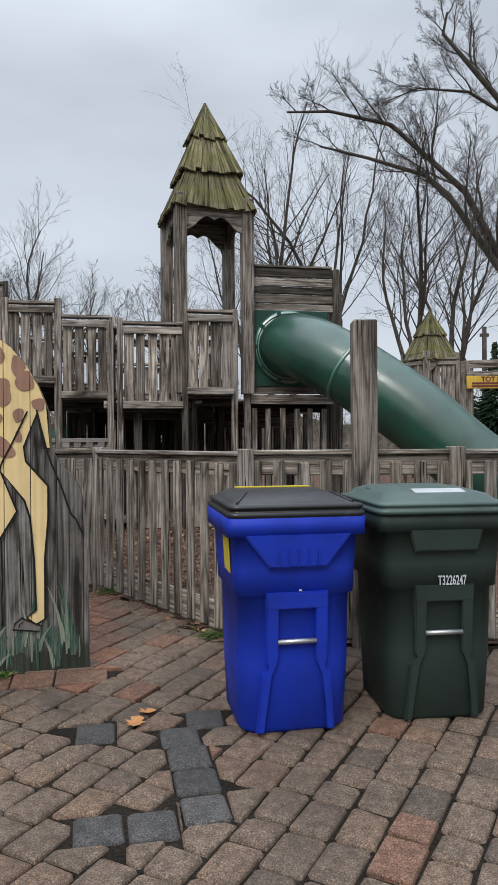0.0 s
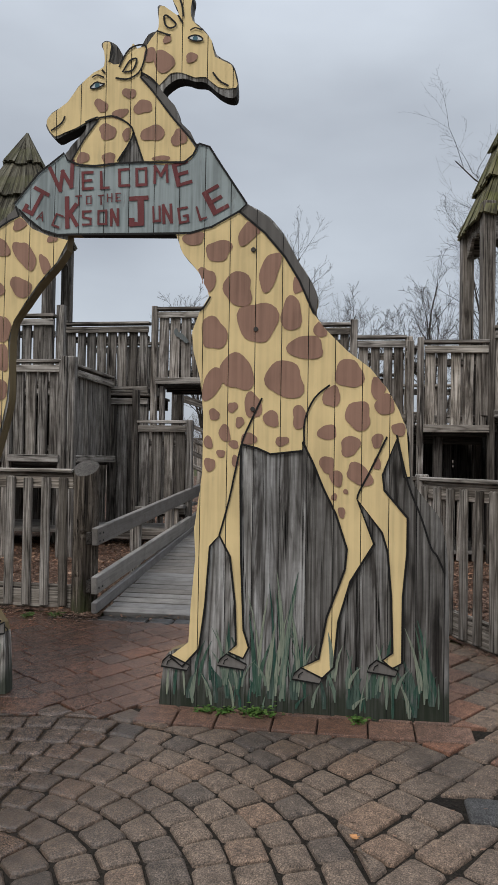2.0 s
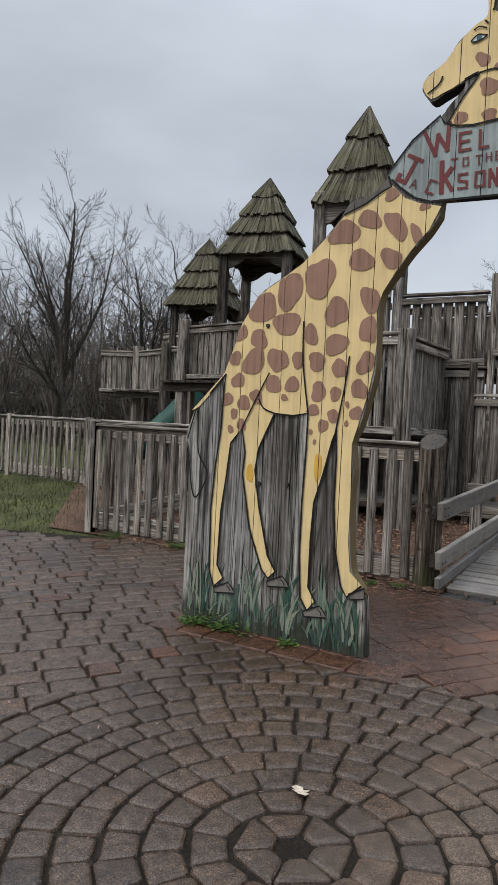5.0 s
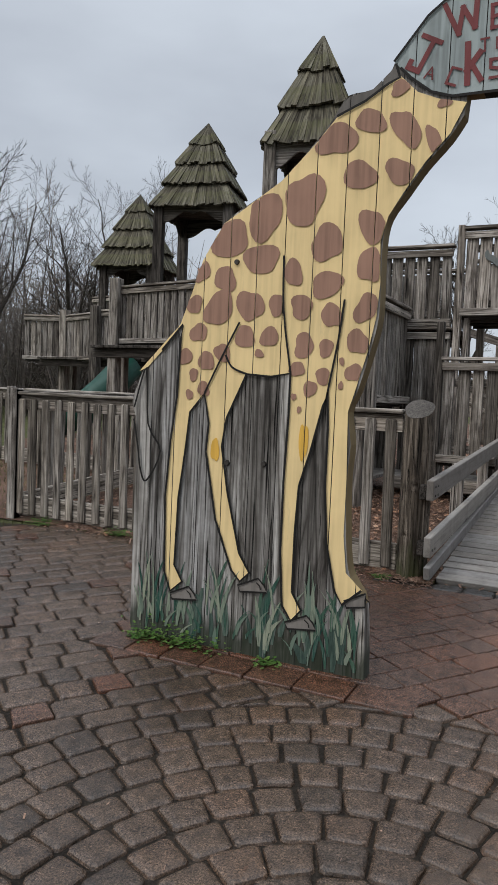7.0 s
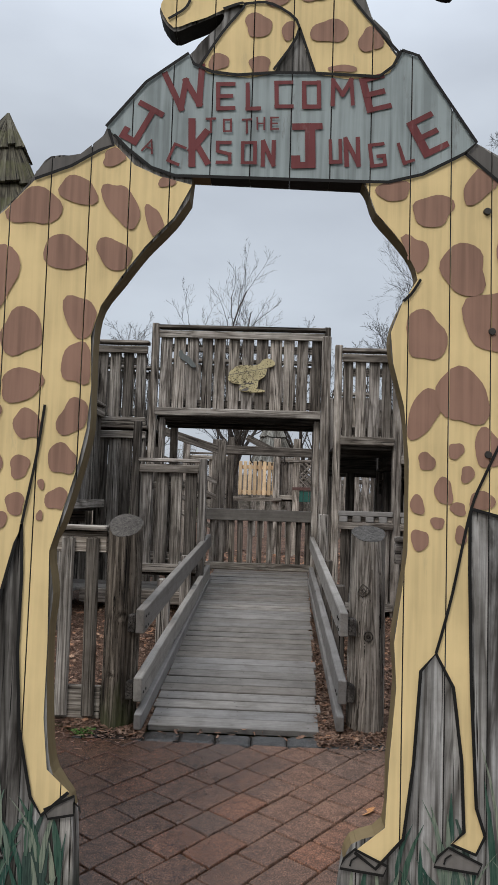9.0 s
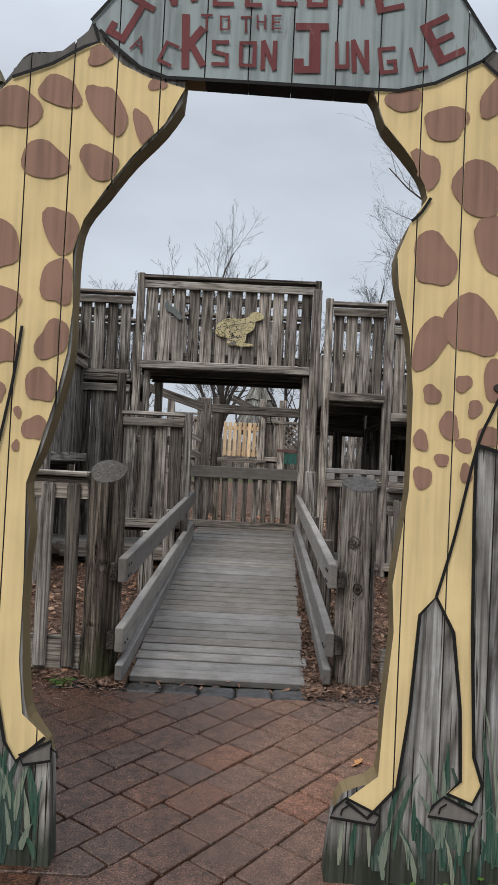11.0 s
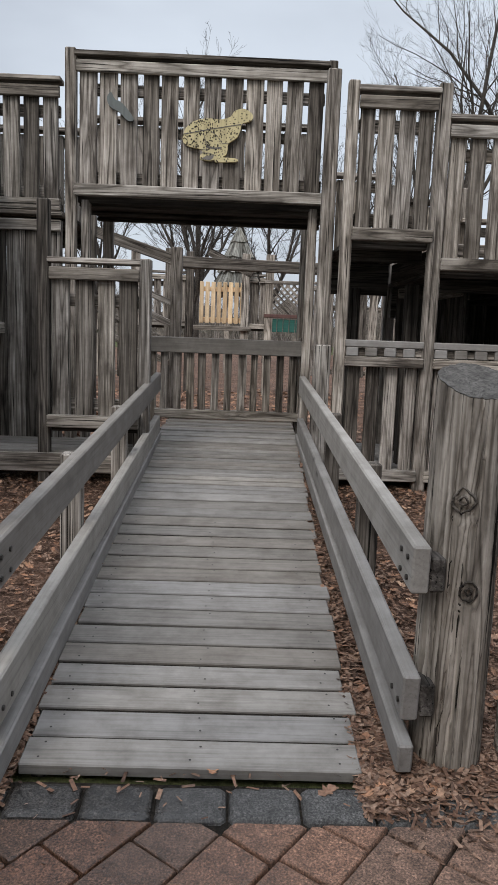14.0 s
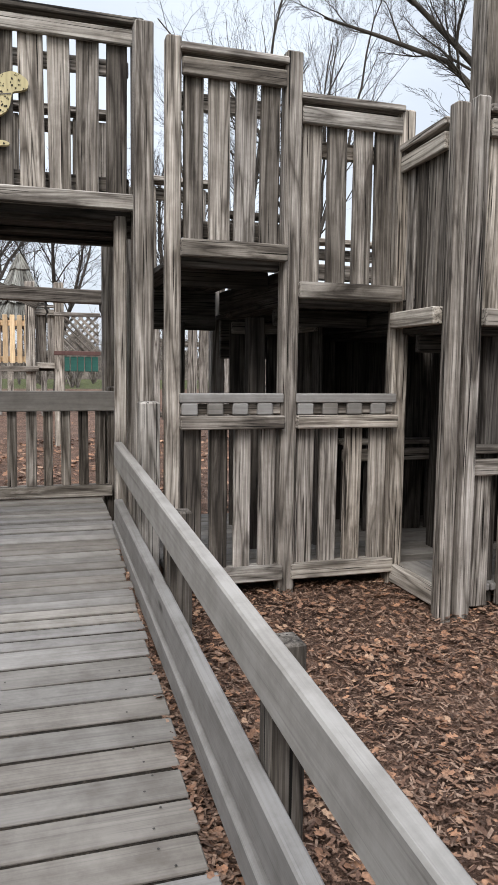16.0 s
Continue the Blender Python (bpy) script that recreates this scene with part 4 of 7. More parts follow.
for spots, poly, depth in ((R_SPOTS_A + R_SPOTS_B + R_SPOTS_C, r_body, 0.0095), (L_SPOTS_A + L_SPOTS_B + L_SPOTS_C, l_body, 0.0095), (H_SPOTS, l_head, 0.0105), (H_SPOTS[:4], r_head, 0.0095)):
    for x, z, rx, rz, rot in spots:
        seed += 1
        if poly is l_head and not inside((x, z), l_head):
            continue
        if poly is r_head and inside((x, z), l_head):
            continue
        part("spot", joined(strips(blob((x, z), rx * 0.87, rz * 0.89, rot, poly, seed), ARCH_Y - depth - 0.00025 * (seed % 7), BOARD_EDGES, 0.0022)), P_BROWN, arch)
for k, line in enumerate(([Vector(p) for p in R_BODY_TOP[14:] + R_BODY_LEGS[1:]], [Vector(p) for p in L_BODY_FRONT[17:] + L_BODY_BACK[:30]], curve(SIGN_AREA[:11], 1, False), curve(SIGN_AREA[10:], 1, False),
                          r_body[3:8], [Vector(p) for p in L_MANE[:5]])):
    ln = bmesh.new()
    ribbon(ln, line, 0.0115, ARCH_Y - 0.0130)
    part("outline_paint", ln, P_BLACK, arch, "black painted outline")
for line in LINES:
    ln = bmesh.new()
    ribbon(ln, curve(line, 4, False), 0.010, ARCH_Y - 0.0134)
    part("outline_paint", ln, P_BLACK, arch, "black painted outline")
for x, z, s in HOOVES:
    hoof = [Vector(p) for p in ((x - 0.108 * s, z - 0.033), (x - 0.094 * s, z), (x - 0.06 * s, z + 0.03), (x + 0.05 * s, z - 0.02), (x + 0.036 * s, z - 0.05))]
    hoof = [Vector((min(p.x, -2.558), p.y)) if s < 0 else p for p in hoof]
    part("hoof_paint", flat_bm(hoof, ARCH_Y - 0.0075), P_GREY, arch, "grey painted hoof")
    ln = bmesh.new()
    ribbon(ln, hoof, 0.009, ARCH_Y - 0.0138, True)
    ribbon(ln, [Vector(p) for p in ((x - 0.075 * s, z - 0.025), (x - 0.07 * s, z - 0.006), (x - 0.05 * s, z + 0.008))], 0.006, ARCH_Y - 0.0138)
    part("hoof_outline", ln, P_BLACK, arch)
for x, z, s in ((-1.53, 3.83, 1), (-2.085, 3.60, -1)):
    eye = [(x - 0.04, z + 0.008 * s), (x - 0.008, z + 0.021), (x + 0.025, z + 0.013), (x + 0.042, z - 0.008 * s), (x, z - 0.012)]
    part("eye_white", flat_bm(curve(eye, 4), ARCH_Y - 0.0128), P_WHITE, arch, "white painted eye")
    part("iris", flat_bm([(x + 0.014 * math.cos(a * math.tau / 14), z + 0.003 + 0.014 * math.sin(a * math.tau / 14)) for a in range(14)], ARCH_Y - 0.0138), P_EYE, arch, "blue painted iris")
    ln = bmesh.new()
    ribbon(ln, curve(eye, 4), 0.008, ARCH_Y - 0.0146, True)
    ribbon(ln, curve([(x - 0.03, z + 0.05), (x, z + 0.062), (x + 0.04, z + 0.045)], 4, False), 0.008, ARCH_Y - 0.0146)
    part("eye_outline", ln, P_BLACK, arch)
# painted grass: broad dark brush smears, then blades in clumps along the foot
CLUMPS = [(-1.02, 0.62, 9), (-0.9, 0.42, 7), (-1.27, 0.42, 7), (-1.12, 0.45, 6), (-1.5, 0.3, 6), (-0.5, 0.36, 7), (-0.28, 0.42, 6), (-0.7, 0.25, 6), (-3.05, 0.4, 7), (-3.3, 0.34, 7), (-3.55, 0.3, 6), (-2.8, 0.36, 7), (-3.72, 0.42, 7), (-2.66, 0.28, 6)]


def stroke(bm, r, x, z0, hgt, lean, w, depth, taper):
    line = [Vector((x + lean * u * u, z0 + hgt * u)) for u in (0, 0.25, 0.5, 0.75, 1.0)]
    if not all(inside((p.x + s * (w + 0.004), p.y), silhouette) for p in line for s in (-1, 1)):
        return
    yy = ARCH_Y - depth - 0.0012 * r.random()
    vs = [(bm.verts.new((p.x - w * s * r.uniform(0.8, 1.1), yy, p.y)), bm.verts.new((p.x + w * s * r.uniform(0.8, 1.1), yy, p.y))) for p, s in zip(line, taper)]
    for a, b in zip(vs, vs[1:]):
        bm.faces.new((a[0], a[1], b[1], b[0]))


for mat, sd, name in ((P_SMEAR, 3, "grass_smear_paint"), (P_GRASS, 4, "green_grass_paint"), (P_GRASS2, 5, "pale_grass_paint")):
    r, bm = random.Random(sd), bmesh.new()
    for k in range(40 if mat is P_SMEAR else 70):
        x, lean = (r.uniform(-3.8, -2.58) if k % 2 else r.uniform(-1.64, -0.17)), r.uniform(-0.06, 0.06)
        if mat is P_SMEAR:
            stroke(bm, r, x, r.uniform(0.2, 0.34), r.uniform(0.08, 0.26), lean, r.uniform(0.012, 0.03), 0.0022, (0.7, 1.0, 0.9, 0.7, 0.3))
        else:
            stroke(bm, r, x, r.uniform(0.2, 0.42), r.uniform(0.07, 0.2), lean * 1.4, r.uniform(0.004, 0.012), 0.0038 if mat is P_GRASS else 0.0052, (0.5, 1.0, 0.9, 0.6, 0.08))
    for x, hgt, n in CLUMPS if mat is not P_SMEAR else ():
        for _ in range(n // 2):
            stroke(bm, r, x + r.gauss(0, 0.03), r.uniform(0.24, 0.4), hgt * r.uniform(0.5, 1.0), r.uniform(-0.12, 0.12), r.uniform(0.006, 0.015), 0.0038 if mat is P_GRASS else 0.0052, (0.4, 1.0, 0.9, 0.6, 0.08))
    tagged(part(name, bm, mat, arch, "brushed green grass painted on the boards"), kind="stuff")


def text_bm(string, height, bold=0.0):
    cu = bpy.data.curves.new("text", "FONT")
    cu.body, cu.size, cu.offset = string, height / 0.7, bold
    cu.align_x, cu.align_y = "CENTER", "CENTER"
    tmp = bpy.data.objects.new("text", cu)
    scene.collection.objects.link(tmp)
    bpy.context.view_layer.update()
    me = bpy.data.meshes.new_from_object(tmp.evaluated_get(bpy.context.evaluated_depsgraph_get()))
    bpy.data.objects.remove(tmp)
    bm = bmesh.new()
    bm.from_mesh(me)
    bpy.data.meshes.remove(me)
    xs, ys = [v.co.x for v in bm.verts], [v.co.y for v in bm.verts]
    bmesh.ops.translate(bm, vec=(-(min(xs) + max(xs)) / 2, -(min(ys) + max(ys)) / 2, 0), verts=bm.verts)
    return bm


# hand-painted block letters: brush strokes in a unit box
STROKES = {"W": ("0 1 .22 0", ".22 0 .5 .7", ".5 .7 .72 0", ".72 0 1 1"), "E": ("0 0 0 1", "0 1 1 1", "0 .5 .85 .5", "0 0 1 0"), "L": ("0 0 0 1", "0 0 1 0"), "C": ("0 0 0 1", "0 1 1 1", "0 0 1 0"),
           "O": ("0 0 0 1", "0 1 1 1", "0 0 1 0", "1 0 1 1"), "M": ("0 0 .06 1", ".06 1 .5 .4", ".5 .4 .94 1", ".94 1 1 0"), "T": ("0 1 1 1", ".5 0 .5 1"), "H": ("0 0 0 1", "0 .5 1 .5", "1 0 1 1"),
           "J": ("0 1 1 1", ".62 0 .62 1", "0 0 .62 0", "0 0 0 .17"), "A": ("0 0 .5 1", ".5 1 1 0", ".2 .35 .8 .35"), "K": ("0 -.05 0 1", "0 .3 .95 .72", ".3 .45 1 0"), "S": ("1 1 0 1", "0 1 0 .58", "0 .58 1 .42", "1 .42 1 0", "1 0 0 0"),
           "N": ("0 0 0 1", "0 1 1 0", "1 0 1 1"), "U": ("0 0 0 1", "0 0 1 0", "1 0 1 1"), "G": ("1 1 0 1", "0 1 0 0", "0 0 1 0", "1 0 1 .42", "1 .42 .55 .42")}
WIDE = {"W": 0.95, "M": 0.8, "J": 0.62, "A": 0.8, "K": 0.42, "L": 0.5, "U": 0.5, "N": 0.5}
for n, (ch, x, z, h, rot) in enumerate(LETTERS):
    bm, pen = bmesh.new(), 0.125 * h + (0.001 if h > 0.08 else 0.0)
    w, tall = h * WIDE.get(ch, 0.62) - pen, h * 0.95 - pen
    for k, line in enumerate(STROKES[ch]):
        x0, y0, x1, y1 = (float(v) for v in line.split())
        p, q = Vector(((x0 - 0.5) * w, (y0 - 0.5) * tall)), Vector(((x1 - 0.5) * w, (y1 - 0.5) * tall))
        thick = pen * (1.5 if ch == "E" and k == 0 and h > 0.13 or ch == "J" and h > 0.17 and k in (1, 3) else 1.0) * rng.uniform(0.92, 1.08)
        d = (q - p).normalized()
        s = Vector((-d.y, d.x)) * thick / 2
        p, q = p - d * pen * 0.5, q + d * pen * 0.5
        bm.faces.new([bm.verts.new((v.x + rng.uniform(-0.001, 0.001), v.y + rng.uniform(-0.001, 0.001), 0.00025 * k)) for v in (p - s, q - s, q + s, p + s)])
    bmesh.ops.transform(bm, matrix=pose(x, ARCH_Y - 0.0095 - 0.0014 * (n % 3), z, 90, 0, 0) @ pose(0, 0, 0, 0, 0, rot), verts=bm.verts)
    part("letter", bm, P_RED, arch, "dark red painted letter " + ch)
for x, z, rx, rz in ((-3.37, 1.2, 0.022, 0.06), (-2.90, 1.27, 0.022, 0.09)):
    part("touch_up_paint", joined(strips(blob((x, z), rx, rz, 0, l_body, int(rz * 1000)), ARCH_Y - 0.0092, BOARD_EDGES, 0.0022)), P_OCHRE, arch, "deeper yellow touch-up paint")
# timber lintel behind the sign and bolts
bar(arch, "lintel", -2.45, -1.35, ARCH_Y + 0.088, ARCH_Y + 0.13, 2.82, 2.94, WOOD_DARK_AND_SHADED)
for x, z in ((-1.19, 2.66), (-1.17, 2.23), (-1.18, 1.80), (-3.29, 2.12), (-3.3, 1.14), (-3.1, 1.15)):
    bm = bmesh.new()
    bmesh.ops.create_cone(bm, cap_ends=True, segments=10, radius1=0.014, radius2=0.012, depth=0.012)
    bmesh.ops.transform(bm, matrix=pose(x, ARCH_Y - 0.011, z, 90), verts=bm.verts)
    part("bolt", bm, DARK_STEEL, arch, "dark rusty bolt head")

# ---- ramp, handrails and log gateposts ----
def ramp_z(y):
    return 0.30 + 0.104 * (min(y, 10.15) - 6.06)


ramp_ob = thing("ramp", (0, 0, 0), "grey plank ramp rising through the log gateposts to the deck", "ramp")
y = 6.06
while y < 10.9:
    w = 0.137 if y < 8.4 else 0.088
    a = math.degrees(math.atan(0.104)) if y < 10.1 else 0
    me = plank_mesh(round(1.0 + 0.027 * (y - 6.06), 2) + rng.choice((-0.012, 0.0, 0.008, 0.018)), w - rng.choice((0.011, 0.014, 0.018)), 0.038, WOOD_RAMP, 0.004)
    x = -2.112 + (y - 6.06) * 0.0145
    child("plank", me, ramp_ob, pose(x + rng.uniform(-0.009, 0.009), y + w / 2, ramp_z(y + w / 2) - 0.019 + rng.uniform(-0.003, 0.003), a + rng.uniform(-0.8, 0.8), 0, rng.uniform(-0.55, 0.55)))
    y += w
# dark sheet just below the planks, colouring in the gaps' shade and dirt
bm = bmesh.new()
bm.faces.new([bm.verts.new(p) for p in ((-2.6, 6.07, ramp_z(6.07) - 0.008), (-1.62, 6.07, ramp_z(6.07) - 0.008), (-1.52, 10.15, ramp_z(10.15) - 0.008), (-2.59, 10.15, ramp_z(10.15) - 0.008))])
part("packed_dirt", bm, SOIL_AND_GAP_SHADE, ramp_ob, "dark sheet for the shade and dirt in the gaps between the planks")
nails = bmesh.new()
for k in range(30):
    for x in (-2.54, -2.10, -1.68):
        yy = 6.06 + 0.137 * (k % 17 + 0.5) + (0.035 if k > 16 else -0.03)
        c = Vector((x + rng.uniform(-0.02, 0.02), yy + rng.uniform(-0.01, 0.01), ramp_z(yy) + 0.0035))
        nails.faces.new([nails.verts.new(c + Vector((0.004 * math.cos(a), 0.004 * math.sin(a), 0.0006 * math.sin(a)))) for a in (0, 1.05, 2.1, 3.14, 4.19, 5.24)])
tagged(part("nail_heads", nails, DARK_STEEL, ramp_ob, "dark nail heads"), kind="stuff")
for x in (-2.55, -2.1, -1.66):
    beam(ramp_ob, "joist", (x, 6.1, ramp_z(6.1) - 0.12), (x + 0.03, 10.1, ramp_z(10.1) - 0.12), 0.045, 0.14, WOOD_DARK_AND_SHADED)
for side, xa, xb, ye in ((-1, -2.655, -2.61, 9.88), (1, -1.485, -1.475, 9.95)):
    rail = thing("handrail", (0, 0, 0), "grey two-board handrail bolted to short posts beside the ramp", "handrail", "ramp handrails")
    ya = 5.98 if side < 0 else 6.07
    za, zb = ramp_z(ya), ramp_z(ye)
    beam(rail, "upper_rail", (xa, ya, za + 0.605), (xb, ye, zb + 0.435), 0.05, 0.14, WOOD_RAIL)
    beam(rail, "lower_rail", (xa, ya + 0.01, za + 0.22), (xb, ye, zb + 0.10), 0.05, 0.14, WOOD_RAIL)
    beam(rail, "kerb_board", (xa - side * 0.012, ya - 0.02, za + 0.05), (xb - side * 0.012, ye, zb + 0.0), 0.045, 0.09, WOOD_RAIL)
    beam(rail, "end_block", (xa + side * 0.05, ya + 0.01, za + 0.59), (xa + side * 0.05, ya + 0.13, za + 0.585), 0.045, 0.10, WOOD_DARK_AND_SHADED)
    beam(rail, "end_block", (xa + side * 0.05, ya + 0.02, za + 0.21), (xa + side * 0.05, ya + 0.13, za + 0.205), 0.045, 0.10, WOOD_DARK_AND_SHADED)
    for py in (7.3, 8.55, 9.45):
        zt = ramp_z(py) + 0.60 - (py - 5.95) * 0.042
        xx = xa + (xb - xa) * (py - 5.95) / (ye - 5.95) + side * 0.075
        bar(rail, "post", xx - 0.045, xx + 0.045, py - 0.045, py + 0.045, ground_z(py) - 0.1, zt + 0.02, WOOD)
    for py in (ya + 0.05, ya + 0.13):
        for dz in (0.57, 0.63, 0.2):
            bm = bmesh.new()
            bmesh.ops.create_cone(bm, cap_ends=True, segments=8, radius1=0.009, radius2=0.008, depth=0.01)
            bmesh.ops.transform(bm, matrix=pose(xa - side * 0.026, py, za + dz, 0, 90), verts=bm.verts)
            part("bolt", bm, DARK_STEEL, rail, "dark bolt head")


def log_post(x, y, r, z1, slant, sd, knots, mat):
    """A round log with an uneven, cracked skin, ringed knots and a sawn top that slopes towards the south."""
    z0 = ground_z(y) - 0.1
    rr, bm = random.Random(sd), bmesh.new()
    rings, n, m = [], 120, 64
    ph = [rr.uniform(0, 6.28) for _ in range(4)]
    cracks = [(rr.uniform(0, 6.28), rr.uniform(0.1, 1.2), rr.uniform(0.2, 0.7), rr.uniform(0.02, 0.045), rr.uniform(0, 6.28)) for _ in range(26)]
    for k in range(m):
        u = k / (m - 1)
        ring = []
        for i in range(n):
            a = i * math.tau / n
            z = z0 + (z1 - z0) * u
            g = 0.03 * math.sin(3 * a + ph[0]) + 0.02 * math.sin(5 * a + ph[1]) + 0.025 * math.sin(2 * a + u * 4 + ph[2]) + 0.012 * rr.uniform(-1, 1) + 0.012 * math.sin(17 * a + 3 * math.sin(u * 5 + ph[3]))
            for ca, cz, ch, cw, cp in cracks:
                da = abs((a - ca - 0.12 * math.sin(u * 6 + cp) + math.pi) % math.tau - math.pi)
                if da < cw and abs(u * 1.3 - cz) < ch / 2:
                    g -= 0.10 * (1 - (2 * (u * 1.3 - cz) / ch) ** 2)
            for ka, kz, ks in knots:
                dk = math.hypot(((a - ka + math.pi) % math.tau - math.pi) * r, z - kz) / ks
                if dk < 3:
                    g += 0.13 * math.exp(-dk * dk * 0.7) * math.cos(dk * 5.5) - (0.16 if dk < 0.35 else 0.0)
            q = r * (1 + g)
            px, py = q * (1.05 - 0.05 * u) * math.cos(a), q * math.sin(a)
            ring.append(bm.verts.new((px, py, z0 + (z1 + slant * py - z0) * u)))
        rings.append(ring)
    for a, b in zip(rings, rings[1:]):
        for i in range(n):
            bm.faces.new((a[i], a[(i + 1) % n], b[(i + 1) % n], b[i])).smooth = True
    ob = thing("log_post", (x, y, 0), "thick round log gatepost, cracked and mossy, with a flat sawn top", "gatepost", "log gateposts")
    rim = [v.co.copy() for v in rings[-1]]
    part("trunk", bm, mat, ob)
    bm = bmesh.new()
    bm.faces.new([bm.verts.new(p + Vector((0, 0, 0.002))) for p in rim])
    part("sawn_top", bm, WOOD_END, ob, "grey weathered end grain")
    for ka, kz, ks in knots if mat is WOOD_LOG else ():
        bm = bmesh.new()
        n, up = Vector((math.cos(ka), math.sin(ka), 0)), Vector((0, 0, 1))
        side = up.cross(n)
        for q in (0.3, 0.85):
            ring = [n * (r * 1.03 - 0.4 * ks * q * abs(math.cos(a)) * ks * q / r) + (side * math.cos(a) * rr.uniform(0.8, 1.15) + up * math.sin(a) * rr.uniform(0.9, 1.4)) * ks * q + up * kz for a in (k * math.tau / 18 for k in range(18))]
            tube_bm(bm, ring + ring[:1], [0.0035 * rr.uniform(0.7, 1.3) for _ in range(19)], 5, False)
        part("knot", bm, WOOD_DARK_AND_SHADED, ob, "dark ringed knot")
    return ob


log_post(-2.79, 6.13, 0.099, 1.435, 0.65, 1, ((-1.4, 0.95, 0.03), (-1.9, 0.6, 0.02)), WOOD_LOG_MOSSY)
log_post(-1.335, 6.2, 0.102, 1.43, 0.42, 2, ((-1.93, 1.10, 0.036), (-1.62, 0.84, 0.03)), WOOD_LOG)


# ---- picket fences ----
def fence(points, z_top=1.38, sd=0, label="weathered picket fence with a mossy foot and a capped rail", ends_open=()):
    r = random.Random(sd)
    ob = thing("picket_fence", (points[0][0], points[0][1], 0), label, "fence", "picket fences")
    o = Vector((points[0][0], points[0][1], 0))
    for p, q in zip(points, points[1:]):
        p, q = Vector((*p, 0)), Vector((*q, 0))
        d = q - p
        n = max(1, round(d.length / 0.148))
        u = d.normalized()
        s = Vector((u.y, -u.x, 0))
        turn = math.degrees(math.atan2(u.y, u.x))
        for k in range(n):
            c = p + d * (k + 0.5) / n - o + s * 0.03
            zb, zt = ground_z(c.y + o.y) + 0.03, z_top - 0.035 - r.uniform(0, 0.015)
            me = plank_mesh(round(zt - zb, 2), 0.033, 0.076, WOOD_FENCE, 0.01)
            child("picket", me, ob, pose(c.x, c.y, (zb + zt) / 2, 0, 0, turn) @ pose(0, 0, 0, r.uniform(-0.8, 0.8), -90 + r.uniform(-0.8, 0.8), 0))
        a, b = p - o, q - o
        up = Vector((0, 0, 1))
        beam(ob, "top_rail", a + up * (z_top - 0.07), b + up * (z_top - 0.07), 0.04, 0.13, WOOD)
        beam(ob, "cap_board", a + s * 0.01 + up * (z_top + 0.012), b + s * 0.01 + up * (z_top + 0.012), 0.10, 0.03, WOOD_LIGHT)
        za, zb2 = ground_z(p.y), ground_z(q.y)
        beam(ob, "kick_board", a + up * (za + 0.11), b + up * (zb2 + 0.11), 0.04, 0.19, WOOD_FENCE)
    for k, p in enumerate(points):
        if k in ends_open:
            continue
        x, y = p[0] - o.x, p[1] - o.y
        bar(ob, "post", x - 0.048, x + 0.048, y - 0.075, y + 0.02, ground_z(p[1]) - 0.1, z_top + 0.045, WOOD_LIGHT)
    return ob


fence([(-6.48, 6.2), (-4.6, 6.17), (-2.9, 6.16)], 1.40, 1, ends_open=(1, 2))
fence([(-14.5, 9.6), (-11.2, 9.1), (-9.1, 8.85), (-6.6, 8.75)], 1.42, 2)
fence([(-6.6, 8.75), (-6.48, 6.2)], 1.41, 5, ends_open=(0,))
fence(FENCE_R[:3], 1.39, 3, ends_open=(0,))
fence([FENCE_R[2], (2.14, 4.38), FENCE_R[4]], 1.40, 4, ends_open=(0,))
post(1.555, 4.42, ground_z(4.4) - 0.1, 2.235, 0.15, "tall weathered square timber post beside the fence", WOOD, turn=-10.5)


# ---- the board castle ----
BOARDS = "weathered grey board panel with a pale top rail"
panel((-3.26, 9.95), (-1.39, 9.95), 2.57, 3.52, "weathered grey bridge railing carrying a spotted animal cutout", name="bridge_railing")
for x, y, z1, w in ((-3.30, 9.95, 3.56, 0.08), (-1.355, 9.97, 3.56, 0.07), (-1.45, 10.02, 2.5, 0.07), (-3.2, 10.02, 2.5, 0.07), (-1.39, 9.55, 3.36, 0.095), (-1.275, 9.36, 3.235, 0.075),
                    (-0.655, 9.36, 3.24, 0.09), (0.0, 9.37, 3.03, 0.09), (-0.02, 8.80, 2.89, 0.075), (0.09, 8.80, 2.93, 0.07), (0.855, 8.80, 2.9, 0.075), (1.46, 8.82, 3.07, 0.075)):
    post(x, y, ground_z(y) - 0.1, z1, w)
# shade under the bridge is put into the colour of its planks
bridge = thing("bridge_deck", (-3.26, 9.95, 2.53), "plank underside of the bridge over the gate, coloured dark for shade", "bridge deck")
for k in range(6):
    bar(bridge, "plank", 0.0, 1.95, 0.06 + k * 0.14, 0.19 + k * 0.14, -0.045, -0.01, WOOD_DARK_AND_SHADED)
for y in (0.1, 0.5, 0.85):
    bar(bridge, "joist", 0.0, 1.95, y, y + 0.05, -0.078, -0.048, WOOD_DARK_AND_SHADED)
panel((-1.37, 10.85), (-3.30, 10.85), 2.55, 3.3, "grey rear railing of the bridge", spacing=0.15, width=0.118, sill=False, back_rail=False)
for x in (-3.2, -1.4):
    post(x, 11.05, 0.3, 3.3, 0.09)
panel((-1.235, 9.35), (-0.70, 9.35), 2.25, 3.18, BOARDS)
panel((-0.61, 9.35), (-0.04, 9.35), 2.07, 3.02, BOARDS)
panel((-0.0, 9.32), (-0.025, 8.85), 1.93, 2.82, "weathered grey side panel of close boards", spacing=0.11, width=0.105)
panel((0.13, 8.80), (0.82, 8.80), 1.92, 2.87, BOARDS)
panel((0.89, 8.80), (1.43, 8.80), 2.09, 3.03, BOARDS, width=0.14)
